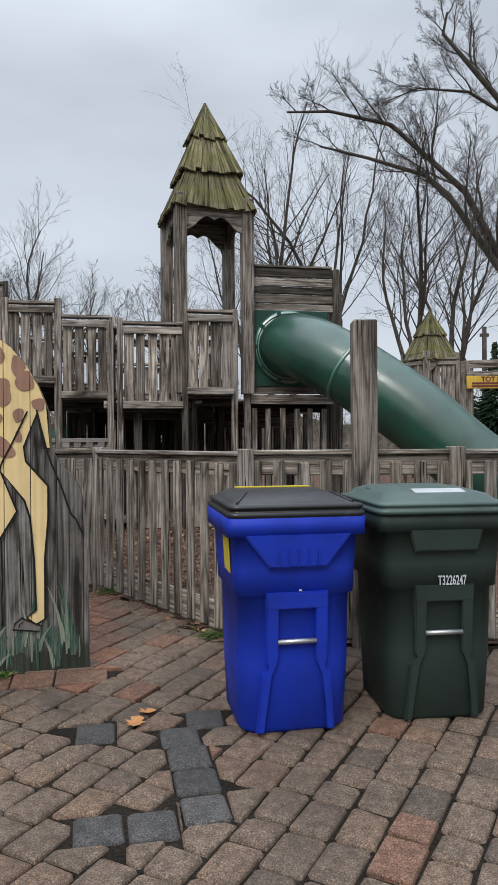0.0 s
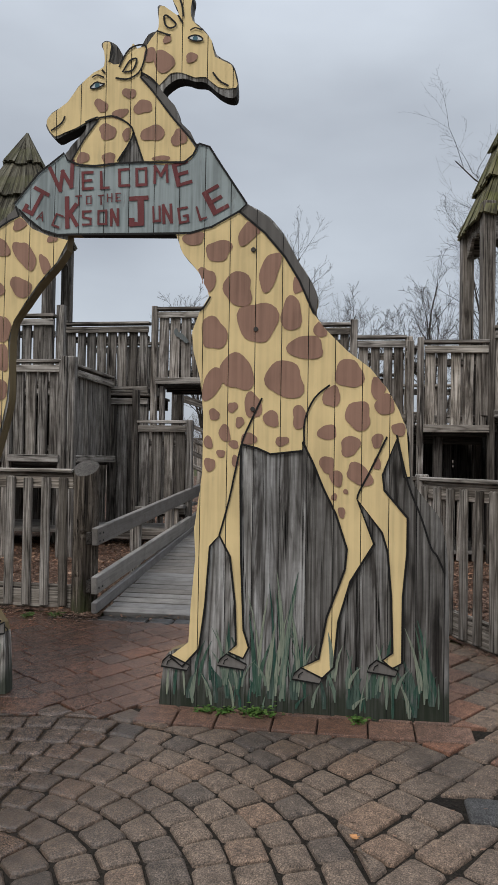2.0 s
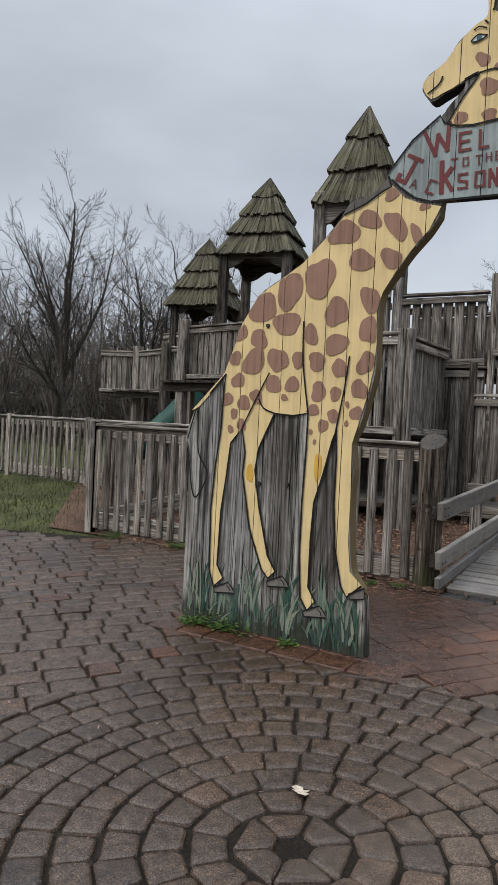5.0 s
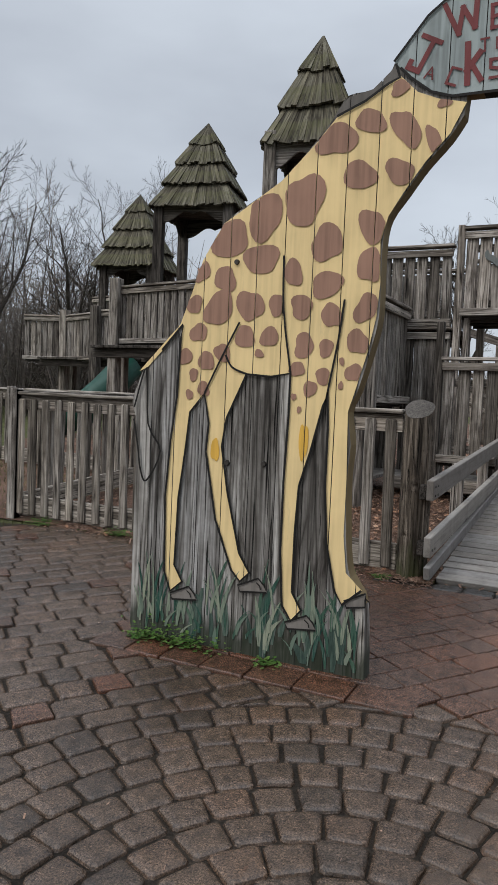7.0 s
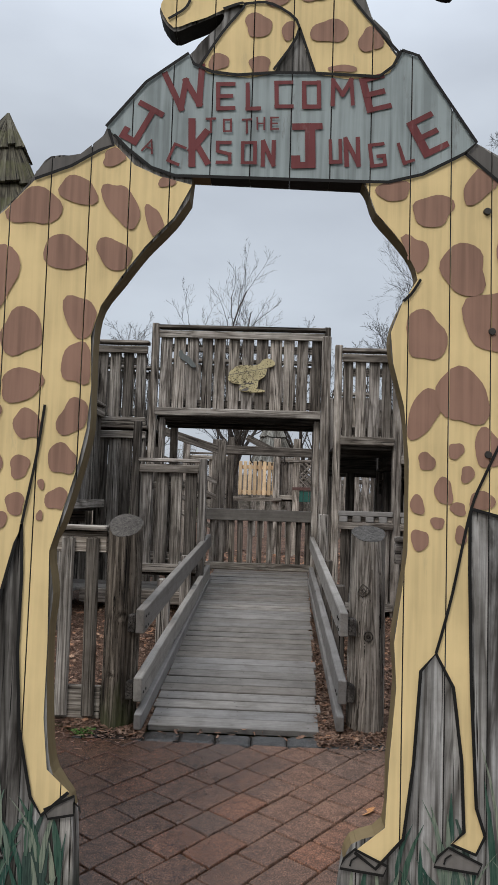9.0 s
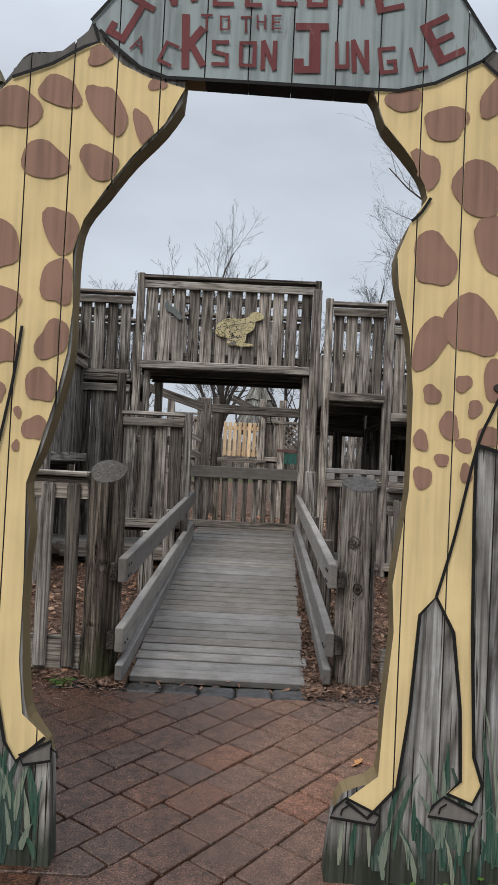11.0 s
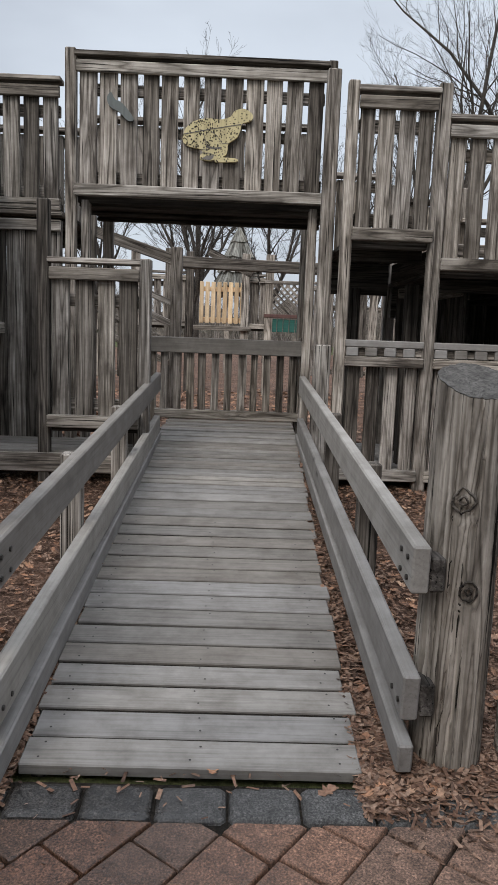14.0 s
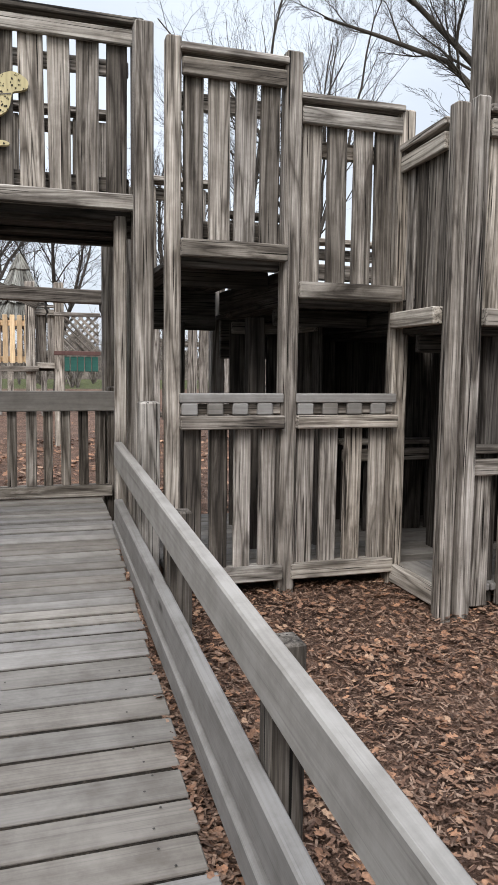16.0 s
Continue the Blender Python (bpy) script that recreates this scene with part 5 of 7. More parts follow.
# lower walls at deck level with notched double rails
for xa, xb in ((-1.235, -0.70), (-0.61, -0.04)):
    low = panel((xa, 9.35), (xb, 9.35), 0.56, 1.42, "weathered grey lower board wall with a notched double rail", top=False, sill=False, back_rail=False, spacing=0.14, width=0.1)
    n = xb - xa
    bar(low, "rail", -0.01, n + 0.01, -0.075, -0.005, 0.77, 0.84, WOOD)
    bar(low, "shelf_board", -0.01, n + 0.01, -0.05, -0.01, 0.905, 0.955, WOOD_RAIL)
    bar(low, "backing", -0.01, n + 0.01, -0.02, 0.0, 0.845, 0.9, WOOD)
    for k in range(4):
        bar(low, "block", n * 0.25 * k, n * 0.25 * k + n * 0.155, -0.05, -0.021, 0.842, 0.904, WOOD_RAIL)
    bar(low, "foot_beam", -0.02, n + 0.02, -0.05, 0.05, -0.05, 0.03, WOOD_LIGHT)
step = thing("deck_step", (-0.03, 8.85, 0.45), "pale plank step up to the dark doorway", "step")
bar(step, "edge_board", 0.0, 0.05, 0.0, 0.5, 0.0, 0.1, WOOD_LIGHT)
for k in range(5):
    bar(step, "plank", 0.06 + k * 0.14, 0.19 + k * 0.14, 0.0, 0.5, 0.06, 0.1, WOOD_RAMP)
post(-1.395, 9.36, 0.35, 1.47, 0.1, "short pale square post at the end of the handrail", WOOD_LIGHT)
# upper decks behind the front panels, with the shade beneath coloured into the planks
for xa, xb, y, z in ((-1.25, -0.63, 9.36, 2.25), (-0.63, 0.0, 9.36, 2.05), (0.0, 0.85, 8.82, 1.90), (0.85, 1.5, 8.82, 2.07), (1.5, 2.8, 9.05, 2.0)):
    deck = thing("upper_deck", (xa, y, z), "plank platform seen from below, coloured dark for shade", "platform", "castle platforms")
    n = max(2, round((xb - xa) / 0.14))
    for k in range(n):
        bar(deck, "plank", k * (xb - xa) / n + 0.004, (k + 1) * (xb - xa) / n - 0.004, 0.05, 11.0 - y, -0.06, -0.025, WOOD_DARK_AND_SHADED)
    bar(deck, "joist", 0.02, xb - xa - 0.02, 0.35, 0.395, -0.16, -0.063, WOOD_DARK_AND_SHADED)
    # rear joist made extra deep to close off the sky behind
    bar(deck, "joist", 0.02, xb - xa - 0.02, 10.9 - y, 10.95 - y, -0.34, -0.063, WOOD_DARK_AND_SHADED)
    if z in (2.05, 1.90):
        bar(deck, "riser", 0.0, 0.04, 0.06, 10.88 - y, -0.024, 0.13, WOOD_DARK_AND_SHADED)
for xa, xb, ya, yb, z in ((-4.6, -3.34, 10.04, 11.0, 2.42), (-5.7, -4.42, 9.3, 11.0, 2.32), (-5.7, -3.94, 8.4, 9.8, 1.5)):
    deck = thing("upper_deck", (xa, ya, z), "plank platform seen from below, coloured dark for shade", "platform", "castle platforms")
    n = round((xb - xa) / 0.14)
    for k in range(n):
        bar(deck, "plank", k * (xb - xa) / n + 0.004, (k + 1) * (xb - xa) / n - 0.004, 0.0, yb - ya, -0.06, -0.025, WOOD_DARK_AND_SHADED)
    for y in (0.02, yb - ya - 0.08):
        bar(deck, "joist", 0.02, xb - xa - 0.02, y, y + 0.045, -0.2, -0.063, WOOD_DARK_AND_SHADED)
# rear railings of the upper walk
for xa, xb, z0, z1 in ((-0.67, -1.2, 2.25, 2.95), (-0.04, -0.59, 2.05, 2.75), (0.84, 0.0, 1.92, 2.6), (1.5, 0.9, 2.05, 2.75)):
    panel((xa, 11.0), (xb, 11.0), z0, z1, "grey rear railing of the upper walk", spacing=0.2, width=0.1, sill=False, back_rail=False, light_sill=False)
for x in (-1.22, -0.6, 0.0, 0.86, 1.5, 2.75):
    post(x, 11.05, 0.35, 2.9 if x < 2 else 3.6, 0.1)
# lower deck, and inner walls added to darken the openings, shade coloured in
floor_r = thing("lower_deck", (-1.25, 9.4, 0.5), "grey plank floor inside the castle", "deck floor")
for k in range(12):
    bar(floor_r, "plank", 0.0, 4.1, 0.01 + k * 0.135, 0.138 + k * 0.135, -0.005, 0.035, WOOD_RAMP)
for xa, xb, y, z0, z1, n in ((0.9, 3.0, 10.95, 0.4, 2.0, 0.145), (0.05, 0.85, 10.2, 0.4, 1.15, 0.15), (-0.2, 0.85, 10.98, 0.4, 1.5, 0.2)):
    panel((xa, y), (xb, y), z0, z1, "added inner wall of upright boards, coloured dark for shade", spacing=n, width=0.12, sill=False, back_rail=False, mat=WOOD_DARK_AND_SHADED, light_sill=False)
panel((1.0, 10.9), (1.0, 9.0), 0.45, 1.95, "added inner partition of upright boards, coloured dark for shade", spacing=0.2, width=0.1, sill=False, back_rail=False, mat=WOOD_DARK_AND_SHADED, light_sill=False)
panel((-0.25, 10.9), (-0.25, 9.9), 0.5, 2.0, "added inner partition of upright boards, coloured dark for shade", spacing=0.13, width=0.11, sill=False, back_rail=False, mat=WOOD_DARK_AND_SHADED, light_sill=False)
panel((-0.62, 10.6), (0.95, 10.6), 0.5, 2.0, "added inner wall of close boards, coloured dark for shade", spacing=0.13, width=0.13, sill=False, back_rail=False, mat=WOOD_DARK_AND_SHADED, light_sill=False)
panel((0.95, 10.6), (0.95, 8.9), 0.5, 2.0, "added inner wall of close boards, coloured dark for shade", spacing=0.13, width=0.125, sill=False, back_rail=False, mat=WOOD_DARK_AND_SHADED, light_sill=False)
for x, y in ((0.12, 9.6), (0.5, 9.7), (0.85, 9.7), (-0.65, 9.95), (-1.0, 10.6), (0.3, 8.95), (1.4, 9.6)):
    post(x, y, 0.35, 1.95, 0.1, mat=WOOD_DARK_AND_SHADED)
for xa, xb in ((0.13, 0.82), (0.89, 1.43)):
    panel((xa, 8.84), (xb, 8.84), 0.42, 1.25, "weathered grey lower board wall under the walkway", spacing=0.16, width=0.11, sill=False, back_rail=False, light_sill=False)
# wall round the tube slide
clad = thing("slide_wall", (1.61, 9.0, 0.0), "horizontal weathered boards framing the tube slide entry", "wall panel")
z = 3.09
for h in (0.1, 0.12, 0.1, 0.11, 0.12):
    bar(clad, "board", 0.08, 1.15, 0.0 + rng.uniform(-0.006, 0.006), 0.04, z + 0.004, z + h - 0.004, WOOD if rng.random() < 0.5 else WOOD_DARK_AND_SHADED)
    z += h
for z0, z1 in ((1.93, 2.05), (2.06, 2.16)):
    bar(clad, "board", 0.08, 1.15, -0.01, 0.035, z0, z1, WOOD)
bar(clad, "post", 0.0, 0.08, -0.03, 0.06, 0.3, 3.66, WOOD)
bar(clad, "post", 1.15, 1.23, -0.03, 0.06, 0.3, 3.64, WOOD)
bar(clad, "post", 1.26, 1.35, 0.25, 0.34, 0.3, 3.4, WOOD)
bar(clad, "post", 1.36, 1.44, 0.5, 0.6, 0.3, 3.1, WOOD_DARK_AND_SHADED)
bar(clad, "cap_board", 0.06, 1.14, -0.02, 0.07, z, z + 0.03, WOOD)
panel((1.66, 9.05), (2.75, 9.05), 0.42, 1.90, "grey upright slats below the tube slide", spacing=0.19, width=0.07, sill=False, back_rail=False, top=False)
panel((2.75, 9.6), (2.75, 9.05), 0.42, 3.5, "grey side wall of close boards", spacing=0.12, width=0.11, sill=False)

slide = thing("tube_slide", (0, 0, 0), "dark green plastic tube slide curving down from the castle", "slide")
bar(slide, "mount_panel", 1.655, 2.688, 8.975, 8.995, 2.15, 3.10, SLIDE_DARK, label="dark green plastic mounting panel")
axis = curve([(2.18, 8.98, 2.64), (2.2, 8.72, 2.63), (2.38, 8.36, 2.50), (2.76, 7.97, 2.19), (3.30, 7.62, 1.73), (3.88, 7.31, 1.16), (4.6, 6.95, 0.70), (5.1, 6.75, 0.60), (5.7, 6.5, 0.58)], 5, False)
bm = bmesh.new()
tube_bm(bm, axis, [0.395] * len(axis), 28, False)
bmesh.ops.solidify(bm, geom=bm.faces[:], thickness=0.012)
part("tube", bm, SLIDE, slide)
for k in (1, 14, 27):
    bm = bmesh.new()
    a, b = axis[k], axis[k + 1]
    d = (b - a).normalized() * 0.02
    tube_bm(bm, [a - d, a - d * 0.9, a + d * 0.9, a + d], [0.395, 0.41, 0.41, 0.395], 28, False)
    part("seam_band", bm, SLIDE, slide)
bm = bmesh.new()
tube_bm(bm, [(2.18, 8.985, 2.64), (2.18, 8.95, 2.64), (2.18, 8.94, 2.64)], [0.46, 0.46, 0.42], 28, False)
part("flange", bm, SLIDE, slide, "bolted green flange ring")
for k in range(10):
    a = k * math.tau / 10
    bm = bmesh.new()
    bmesh.ops.create_cube(bm, size=1.0)
    bmesh.ops.scale(bm, vec=(0.05, 0.05, 0.045), verts=bm.verts)
    bmesh.ops.transform(bm, matrix=pose(2.18 + 0.43 * math.cos(a), 8.955, 2.64 + 0.43 * math.sin(a), 0, math.degrees(-a), 0), verts=bm.verts)
    part("flange_lug", bm, SLIDE_DARK, slide)
beam(slide, "bracket", (3.02, 7.45, 1.72), (3.13, 7.38, 1.86), 0.03, 0.07, RUBBER, "black clamp bracket")


# ---- spires ----
def spire(x, y, half, turn, z_floor, z_eave, z_apex, mat, label, tiers=4, flare=1.12, posts=True, detail=True, name="spire_tower", group="shingled spires", post_half=None, wood=None, thick=0.055):
    wood = wood or WOOD
    ob = thing(name, (x, y, 0), label, "tower", group, turn)
    ph = post_half or half * 0.76
    if posts:
        for sx in (-1, 1):
            for sy in (-1, 1):
                bar(ob, "post", sx * ph - thick, sx * ph + thick, sy * ph - thick, sy * ph + thick, z_floor, z_eave + 0.12, wood)
        for k in range(4):
            bm = bmesh.new()
            xs = [-ph + 2 * ph * i / 24 for i in range(25)]
            low = [z_eave - 0.17 + 0.045 * math.sin(abs(v) / ph * 7.0) - 0.2 * (abs(v) / ph) ** 3 for v in xs]
            front = [bm.verts.new((v, -ph - 0.02, lo)) for v, lo in zip(xs, low)]
            topv = [bm.verts.new((v, -ph - 0.02, z_eave + 0.1)) for v in xs]
            for i in range(24):
                bm.faces.new((front[i], front[i + 1], topv[i + 1], topv[i]))
            ext = bmesh.ops.extrude_face_region(bm, geom=bm.faces[:])
            bmesh.ops.translate(bm, vec=(0, 0.035, 0), verts=[v for v in ext["geom"] if isinstance(v, bmesh.types.BMVert)])
            bmesh.ops.rotate(bm, matrix=Matrix.Rotation(k * math.pi / 2, 3, "Z"), verts=bm.verts)
            part("valance", bm, wood, ob, "scalloped board valance")
    levels = [0.0] + [((k + 1) / tiers) ** 1.04 for k in range(tiers)]
    hgt = z_apex - z_eave
    bm = bmesh.new()
    bmesh.ops.create_cone(bm, cap_ends=True, segments=4, radius1=half * 1.2, radius2=0.01, depth=hgt * 0.97)
    bmesh.ops.rotate(bm, matrix=Matrix.Rotation(math.pi / 4, 3, "Z"), verts=bm.verts)
    bmesh.ops.translate(bm, vec=(0, 0, z_eave + hgt / 2 - 0.0), verts=bm.verts)
    part("roof_core", bm, WOOD_DARK_AND_SHADED, ob)
    r = random.Random(int(abs(x) * 100))
    for t in range(tiers):
        u0, u1 = max(0.0, levels[t] - 0.03), levels[t + 1]
        w0, w1 = half * u0 ** 0.8 * 0.86, half * u1 ** 0.8 * 1.04 + 0.014
        za, zb = z_apex - hgt * u0 + 0.01, z_apex - hgt * u1 - 0.03
        n = max(3, round(2 * w1 / (0.074 if detail else 0.17)))
        for face in range(4):
            rot = Matrix.Rotation(face * math.pi / 2, 4, "Z")
            for k in range(n):
                c = -1 + (2 * k + 1) / n
                drop = r.uniform(-0.015, 0.042)
                p0, p1 = Vector((c * w0, -w0 - 0.004, za)), Vector((c * w1, -w1 - 0.012, zb - drop))
                d = (p0 - p1).normalized()
                side = Vector((1, 0, 0))
                side = (side - d * side.dot(d)).normalized()
                nrm = side.cross(d)
                key = ("shake", round(half, 2), tiers, t, n, mat.name, k % 3)
                if key not in MESHES:
                    ln = (p0 - p1).length + 0.0
                    wb, wt = w1 / n * 0.97, max(0.012, w0 / n * 0.97)
                    b2 = bmesh.new()
                    q = [b2.verts.new(v) for v in ((-wb, -0.014, -ln / 2), (wb, -0.014, -ln / 2), (wb, 0.014, -ln / 2), (-wb, 0.014, -ln / 2),
                                                   (-wt, -0.006, ln / 2), (wt, -0.006, ln / 2), (wt, 0.006, ln / 2), (-wt, 0.006, ln / 2))]
                    for f in ((0, 1, 2, 3), (4, 5, 6, 7), (0, 1, 5, 4), (1, 2, 6, 5), (2, 3, 7, 6), (3, 0, 4, 7)):
                        b2.faces.new([q[i] for i in f])
                    MESHES[key] = mesh_of("shake", b2, mat)
                m = Matrix((side, nrm, d)).transposed().to_4x4()
                m.translation = (p0 + p1) / 2 + Vector((0, r.uniform(-0.012, 0.0), 0))
                child("shingle", MESHES[key], ob, rot @ m)
    return ob


spire(1.18, 9.32, 0.475, 7, 2.05, 4.33, 5.735, WOOD_SHAKE, "open timber lookout tower with a mossy shingled spire", 3, post_half=0.42, thick=0.07)
spire(-5.03, 9.65, 0.52, 8, 2.2, 4.47, 5.835, WOOD_SHAKE_OLD, "open timber lookout tower with a grey mossy shingled spire", 3, post_half=0.46, wood=WOOD_WEST, thick=0.07)
spire(-8.33, 12.65, 0.72, 12, 2.3, 4.69, 6.22, WOOD_SHAKE_OLD, "broad timber turret with a grey shingled spire", 4, post_half=0.62, wood=WOOD_DARK_AND_SHADED, thick=0.08)
spire(-13.2, 17.6, 0.86, 10, 2.15, 4.72, 6.65, WOOD_SHAKE_OLD, "far timber turret with a mossy shingled spire", 4, post_half=0.66, wood=WOOD_DARK_AND_SHADED, thick=0.09)
# tower railings
for xa, xb, y in ((0.8, 1.62, 8.92),):
    panel((xa, 9.75), (xb, 9.8), 2.1, 3.0, "rear railing of the lookout tower", spacing=0.16, sill=False)

# ---- castle wall beside the gate, west ----
panel((-4.55, 9.95), (-3.38, 9.95), 2.45, 3.33, BOARDS, mat=WOOD_WEST)
panel((-3.4, 10.9), (-4.6, 10.9), 2.4, 3.2, "grey rear railing of the west walk", spacing=0.15, width=0.118, sill=False, back_rail=False, mat=WOOD_WEST)
panel((-4.2, 9.90), (-3.36, 9.90), 0.55, 2.36, "tall weathered wall of close upright boards", spacing=0.14, width=0.135, sill=False, mat=WOOD_WEST)
panel((-3.29, 9.25), (-2.68, 9.25), 0.90, 1.97, "weathered grey board panel beside the ramp", mat=WOOD_WEST)
post(-3.33, 9.25, 0.2, 2.37, 0.08, mat=WOOD_WEST)
post(-2.64, 9.25, 0.2, 2.0, 0.08, mat=WOOD_WEST)
panel((-4.5, 8.30), (-3.92, 8.30), 1.52, 2.60, BOARDS, mat=WOOD_WEST)
panel((-3.86, 8.32), (-3.86, 9.85), 1.52, 2.58, "weathered grey side panel of close boards", spacing=0.14, width=0.13, mat=WOOD_WEST)
post(-3.89, 8.30, 0.2, 2.66, 0.09, mat=WOOD_WEST)
post(-3.80, 8.33, 0.2, 2.66, 0.09, mat=WOOD_WEST)
post(-4.55, 8.30, 0.2, 2.62, 0.09, mat=WOOD_WEST)
panel((-5.7, 8.30), (-4.6, 8.30), 1.52, 2.60, BOARDS, mat=WOOD_WEST)
panel((-5.75, 9.2), (-4.4, 9.2), 2.35, 3.3, BOARDS, mat=WOOD_WEST)
panel((-5.6, 9.95), (-4.2, 9.95), 0.5, 2.3, "tall weathered wall of close upright boards", spacing=0.14, width=0.135, sill=False, mat=WOOD_DARK_AND_SHADED)
post(-4.6, 9.95, 0.3, 3.4, 0.1, mat=WOOD_WEST)
post(-4.35, 9.3, 0.3, 3.45, 0.1, mat=WOOD_WEST)
west = thing("lower_deck", (-5.6, 8.75, 0.62), "grey plank floor inside the castle", "deck floor")
for k in range(9):
    bar(west, "plank", 0.0, 2.88 if k > 3 else 1.7, 0.0 + k * 0.135, 0.128 + k * 0.135, 0.0, 0.04, WOOD_RAMP)
bar(west, "edge_beam", 1.75, 2.95, 0.45, 0.49, -0.1, 0.035, WOOD)
bench = thing("bench_rail", (-2.72, 9.1, 0.0), "short grey boards stepped beside the ramp rail", "bench")
bar(bench, "seat", -0.12, 0.06, -0.05, 0.75, 0.92, 0.96, WOOD_RAIL)
bar(bench, "post", -0.1, -0.02, 0.0, 0.08, 0.4, 0.92, WOOD)
bar(bench, "post", -0.1, -0.02, 0.6, 0.68, 0.4, 0.92, WOOD)
# far west walls on stilts below the spires
for p, q, z0, z1 in (((-9.5, 11.8), (-7.2, 11.3), 2.35, 3.28), ((-9.9, 12.5), (-9.55, 11.85), 2.35, 3.28), ((-7.2, 11.2), (-5.7, 9.9), 2.2, 3.1), ((-13.6, 15.2), (-12.2, 14.6), 2.2, 3.2), ((-12.2, 14.7), (-10.2, 14.4), 2.4, 3.25),
                     ((-14.0, 16.0), (-13.6, 15.2), 2.2, 3.2), ((-14.2, 17.0), (-10.5, 16.0), 3.0, 3.9), ((-14.6, 14.9), (-13.6, 15.2), 2.2, 3.2)):
    panel(p, q, z0, z1, "weathered grey walkway railing high on posts", spacing=0.16, width=0.13, mat=WOOD_WEST)
for x, y, z1, w in ((-9.52, 11.72, 3.42, 0.18), (-9.9, 12.5, 3.3, 0.16), (-7.3, 11.3, 3.3, 0.14), (-8.3, 11.6, 2.3, 0.14), (-13.6, 15.2, 3.35, 0.2), (-12.2, 14.6, 3.35, 0.2), (-10.3, 14.4, 3.3, 0.16),
                    (-14.0, 16.0, 3.3, 0.16), (-6.4, 10.6, 3.1, 0.12), (-5.7, 9.8, 3.1, 0.12), (-5.7, 8.3, 2.6, 0.1)):
    post(x, y, 0.3, z1, w, "thick weathered timber support post", WOOD_WEST)
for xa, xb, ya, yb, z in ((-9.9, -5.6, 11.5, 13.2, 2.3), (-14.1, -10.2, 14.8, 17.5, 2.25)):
    deck = thing("upper_deck", (xa, ya, z), "plank platform seen from below, coloured dark for shade", "platform", "castle platforms")
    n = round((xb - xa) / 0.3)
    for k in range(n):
        bar(deck, "plank", k * (xb - xa) / n + 0.01, (k + 1) * (xb - xa) / n - 0.01, 0, yb - ya, -0.1, -0.05, WOOD_DARK_AND_SHADED)
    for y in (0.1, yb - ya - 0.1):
        bar(deck, "joist", 0, xb - xa, y, y + 0.06, -0.26, -0.105, WOOD_DARK_AND_SHADED)
small = thing("far_slide", (-11.3, 14.2, 0), "green plastic slide below the far walkway", "slide")
bm = bmesh.new()
tube_bm(bm, [(0, 0.4, 2.0), (0, 0, 1.7), (-0.5, -0.5, 1.0), (-1.2, -0.9, 0.6)], [0.35] * 4, 14, True)
part("tube", bm, SLIDE_DARK, small)

# ---- the yard behind the gate ----
back = panel((-2.72, 10.92), (-1.42, 10.92), 0.78, 1.38, "weathered low fence of boards behind the ramp", top=False, sill=False, back_rail=False, spacing=0.116, width=0.066)
bar(back, "top_rail", -0.06, 1.34, -0.05, -0.008, 0.55, 0.69, WOOD_RAIL)
bar(back, "foot_beam", -0.02, 1.32, -0.06, 0.05, -0.05, 0.03, WOOD_LIGHT)
for x in (-2.78, -1.38):
    post(x, 10.95, 0.4, 1.5, 0.09)
swing = thing("swing_beam", (0, 13.6, 0), "long weathered timber beam on posts hung with swing hooks", "swing frame")
beam(swing, "beam", (-2.72, 0, 2.37), (1.6, 0, 2.32), 0.14, 0.14, WOOD)
bar(swing, "post", -2.91, -2.71, -0.1, 0.1, 0.4, 2.53, WOOD)
bar(swing, "post", 1.4, 1.6, -0.1, 0.1, 0.4, 2.6, WOOD)
for x in (-2.3, -1.75, -1.2, -0.65):
    bm = bmesh.new()
    tube_bm(bm, [(x, -0.03, 2.31), (x, -0.03, 2.22), (x + 0.02, -0.03, 2.18), (x, -0.03, 2.15)], [0.012] * 4, 6)
    part("hook", bm, DARK_STEEL, swing, "dark steel swing hook")
stair = thing("stair_rail", (0, 0, 0), "sloping weathered rail with slats behind the gate", "railing")
beam(stair, "rail", (-3.6, 12.4, 2.56), (-2.72, 12.4, 2.29), 0.05, 0.12, WOOD)
for k in range(4):
    beam(stair, "slat", (-3.55, 12.43, 1.5 + k * 0.22), (-2.72, 12.43, 1.15 + k * 0.22), 0.03, 0.07, WOOD)
bar(stair, "post", -3.66, -3.56, 12.35, 12.45, 0.4, 2.72, WOOD)
bar(stair, "post", -2.74, -2.62, 12.35, 12.45, 0.4, 2.42, WOOD)
pale = thing("new_board_panel", (-2.645, 17.0, 1.62), "fresh yellow pine panel of narrow upright boards", "board panel")
for k in range(8):
    bar(pale, "board", k * 0.1, k * 0.1 + 0.07, 0, 0.03, 0.04, 0.74, WOOD_NEW)
bar(pale, "rail", 0, 0.79, 0.032, 0.06, 0.06, 0.14, WOOD_NEW)
bar(pale, "rail", 0, 0.79, 0.032, 0.06, 0.58, 0.66, WOOD_NEW)
bar(pale, "sill", -0.1, 0.9, -0.08, 0.06, -0.08, 0.0, WOOD_LIGHT)
for x in (-3.75, -2.82, -1.86, -1.45, -0.75):
    post(x, 17.05, 0.4, 2.85, 0.14)
beam(thing("brace", (0, 0.1, 0), "diagonal weathered brace board", "brace"), "board", (-2.5, 16.9, 2.86), (-1.75, 16.9, 2.5), 0.05, 0.13, WOOD)
panel((-3.75, 17.1), (-2.85, 17.1), 1.65, 2.5, "far weathered grey railing", spacing=0.14)
panel((-1.8, 17.1), (-1.45, 17.1), 1.65, 2.5, "far weathered grey railing", spacing=0.14)
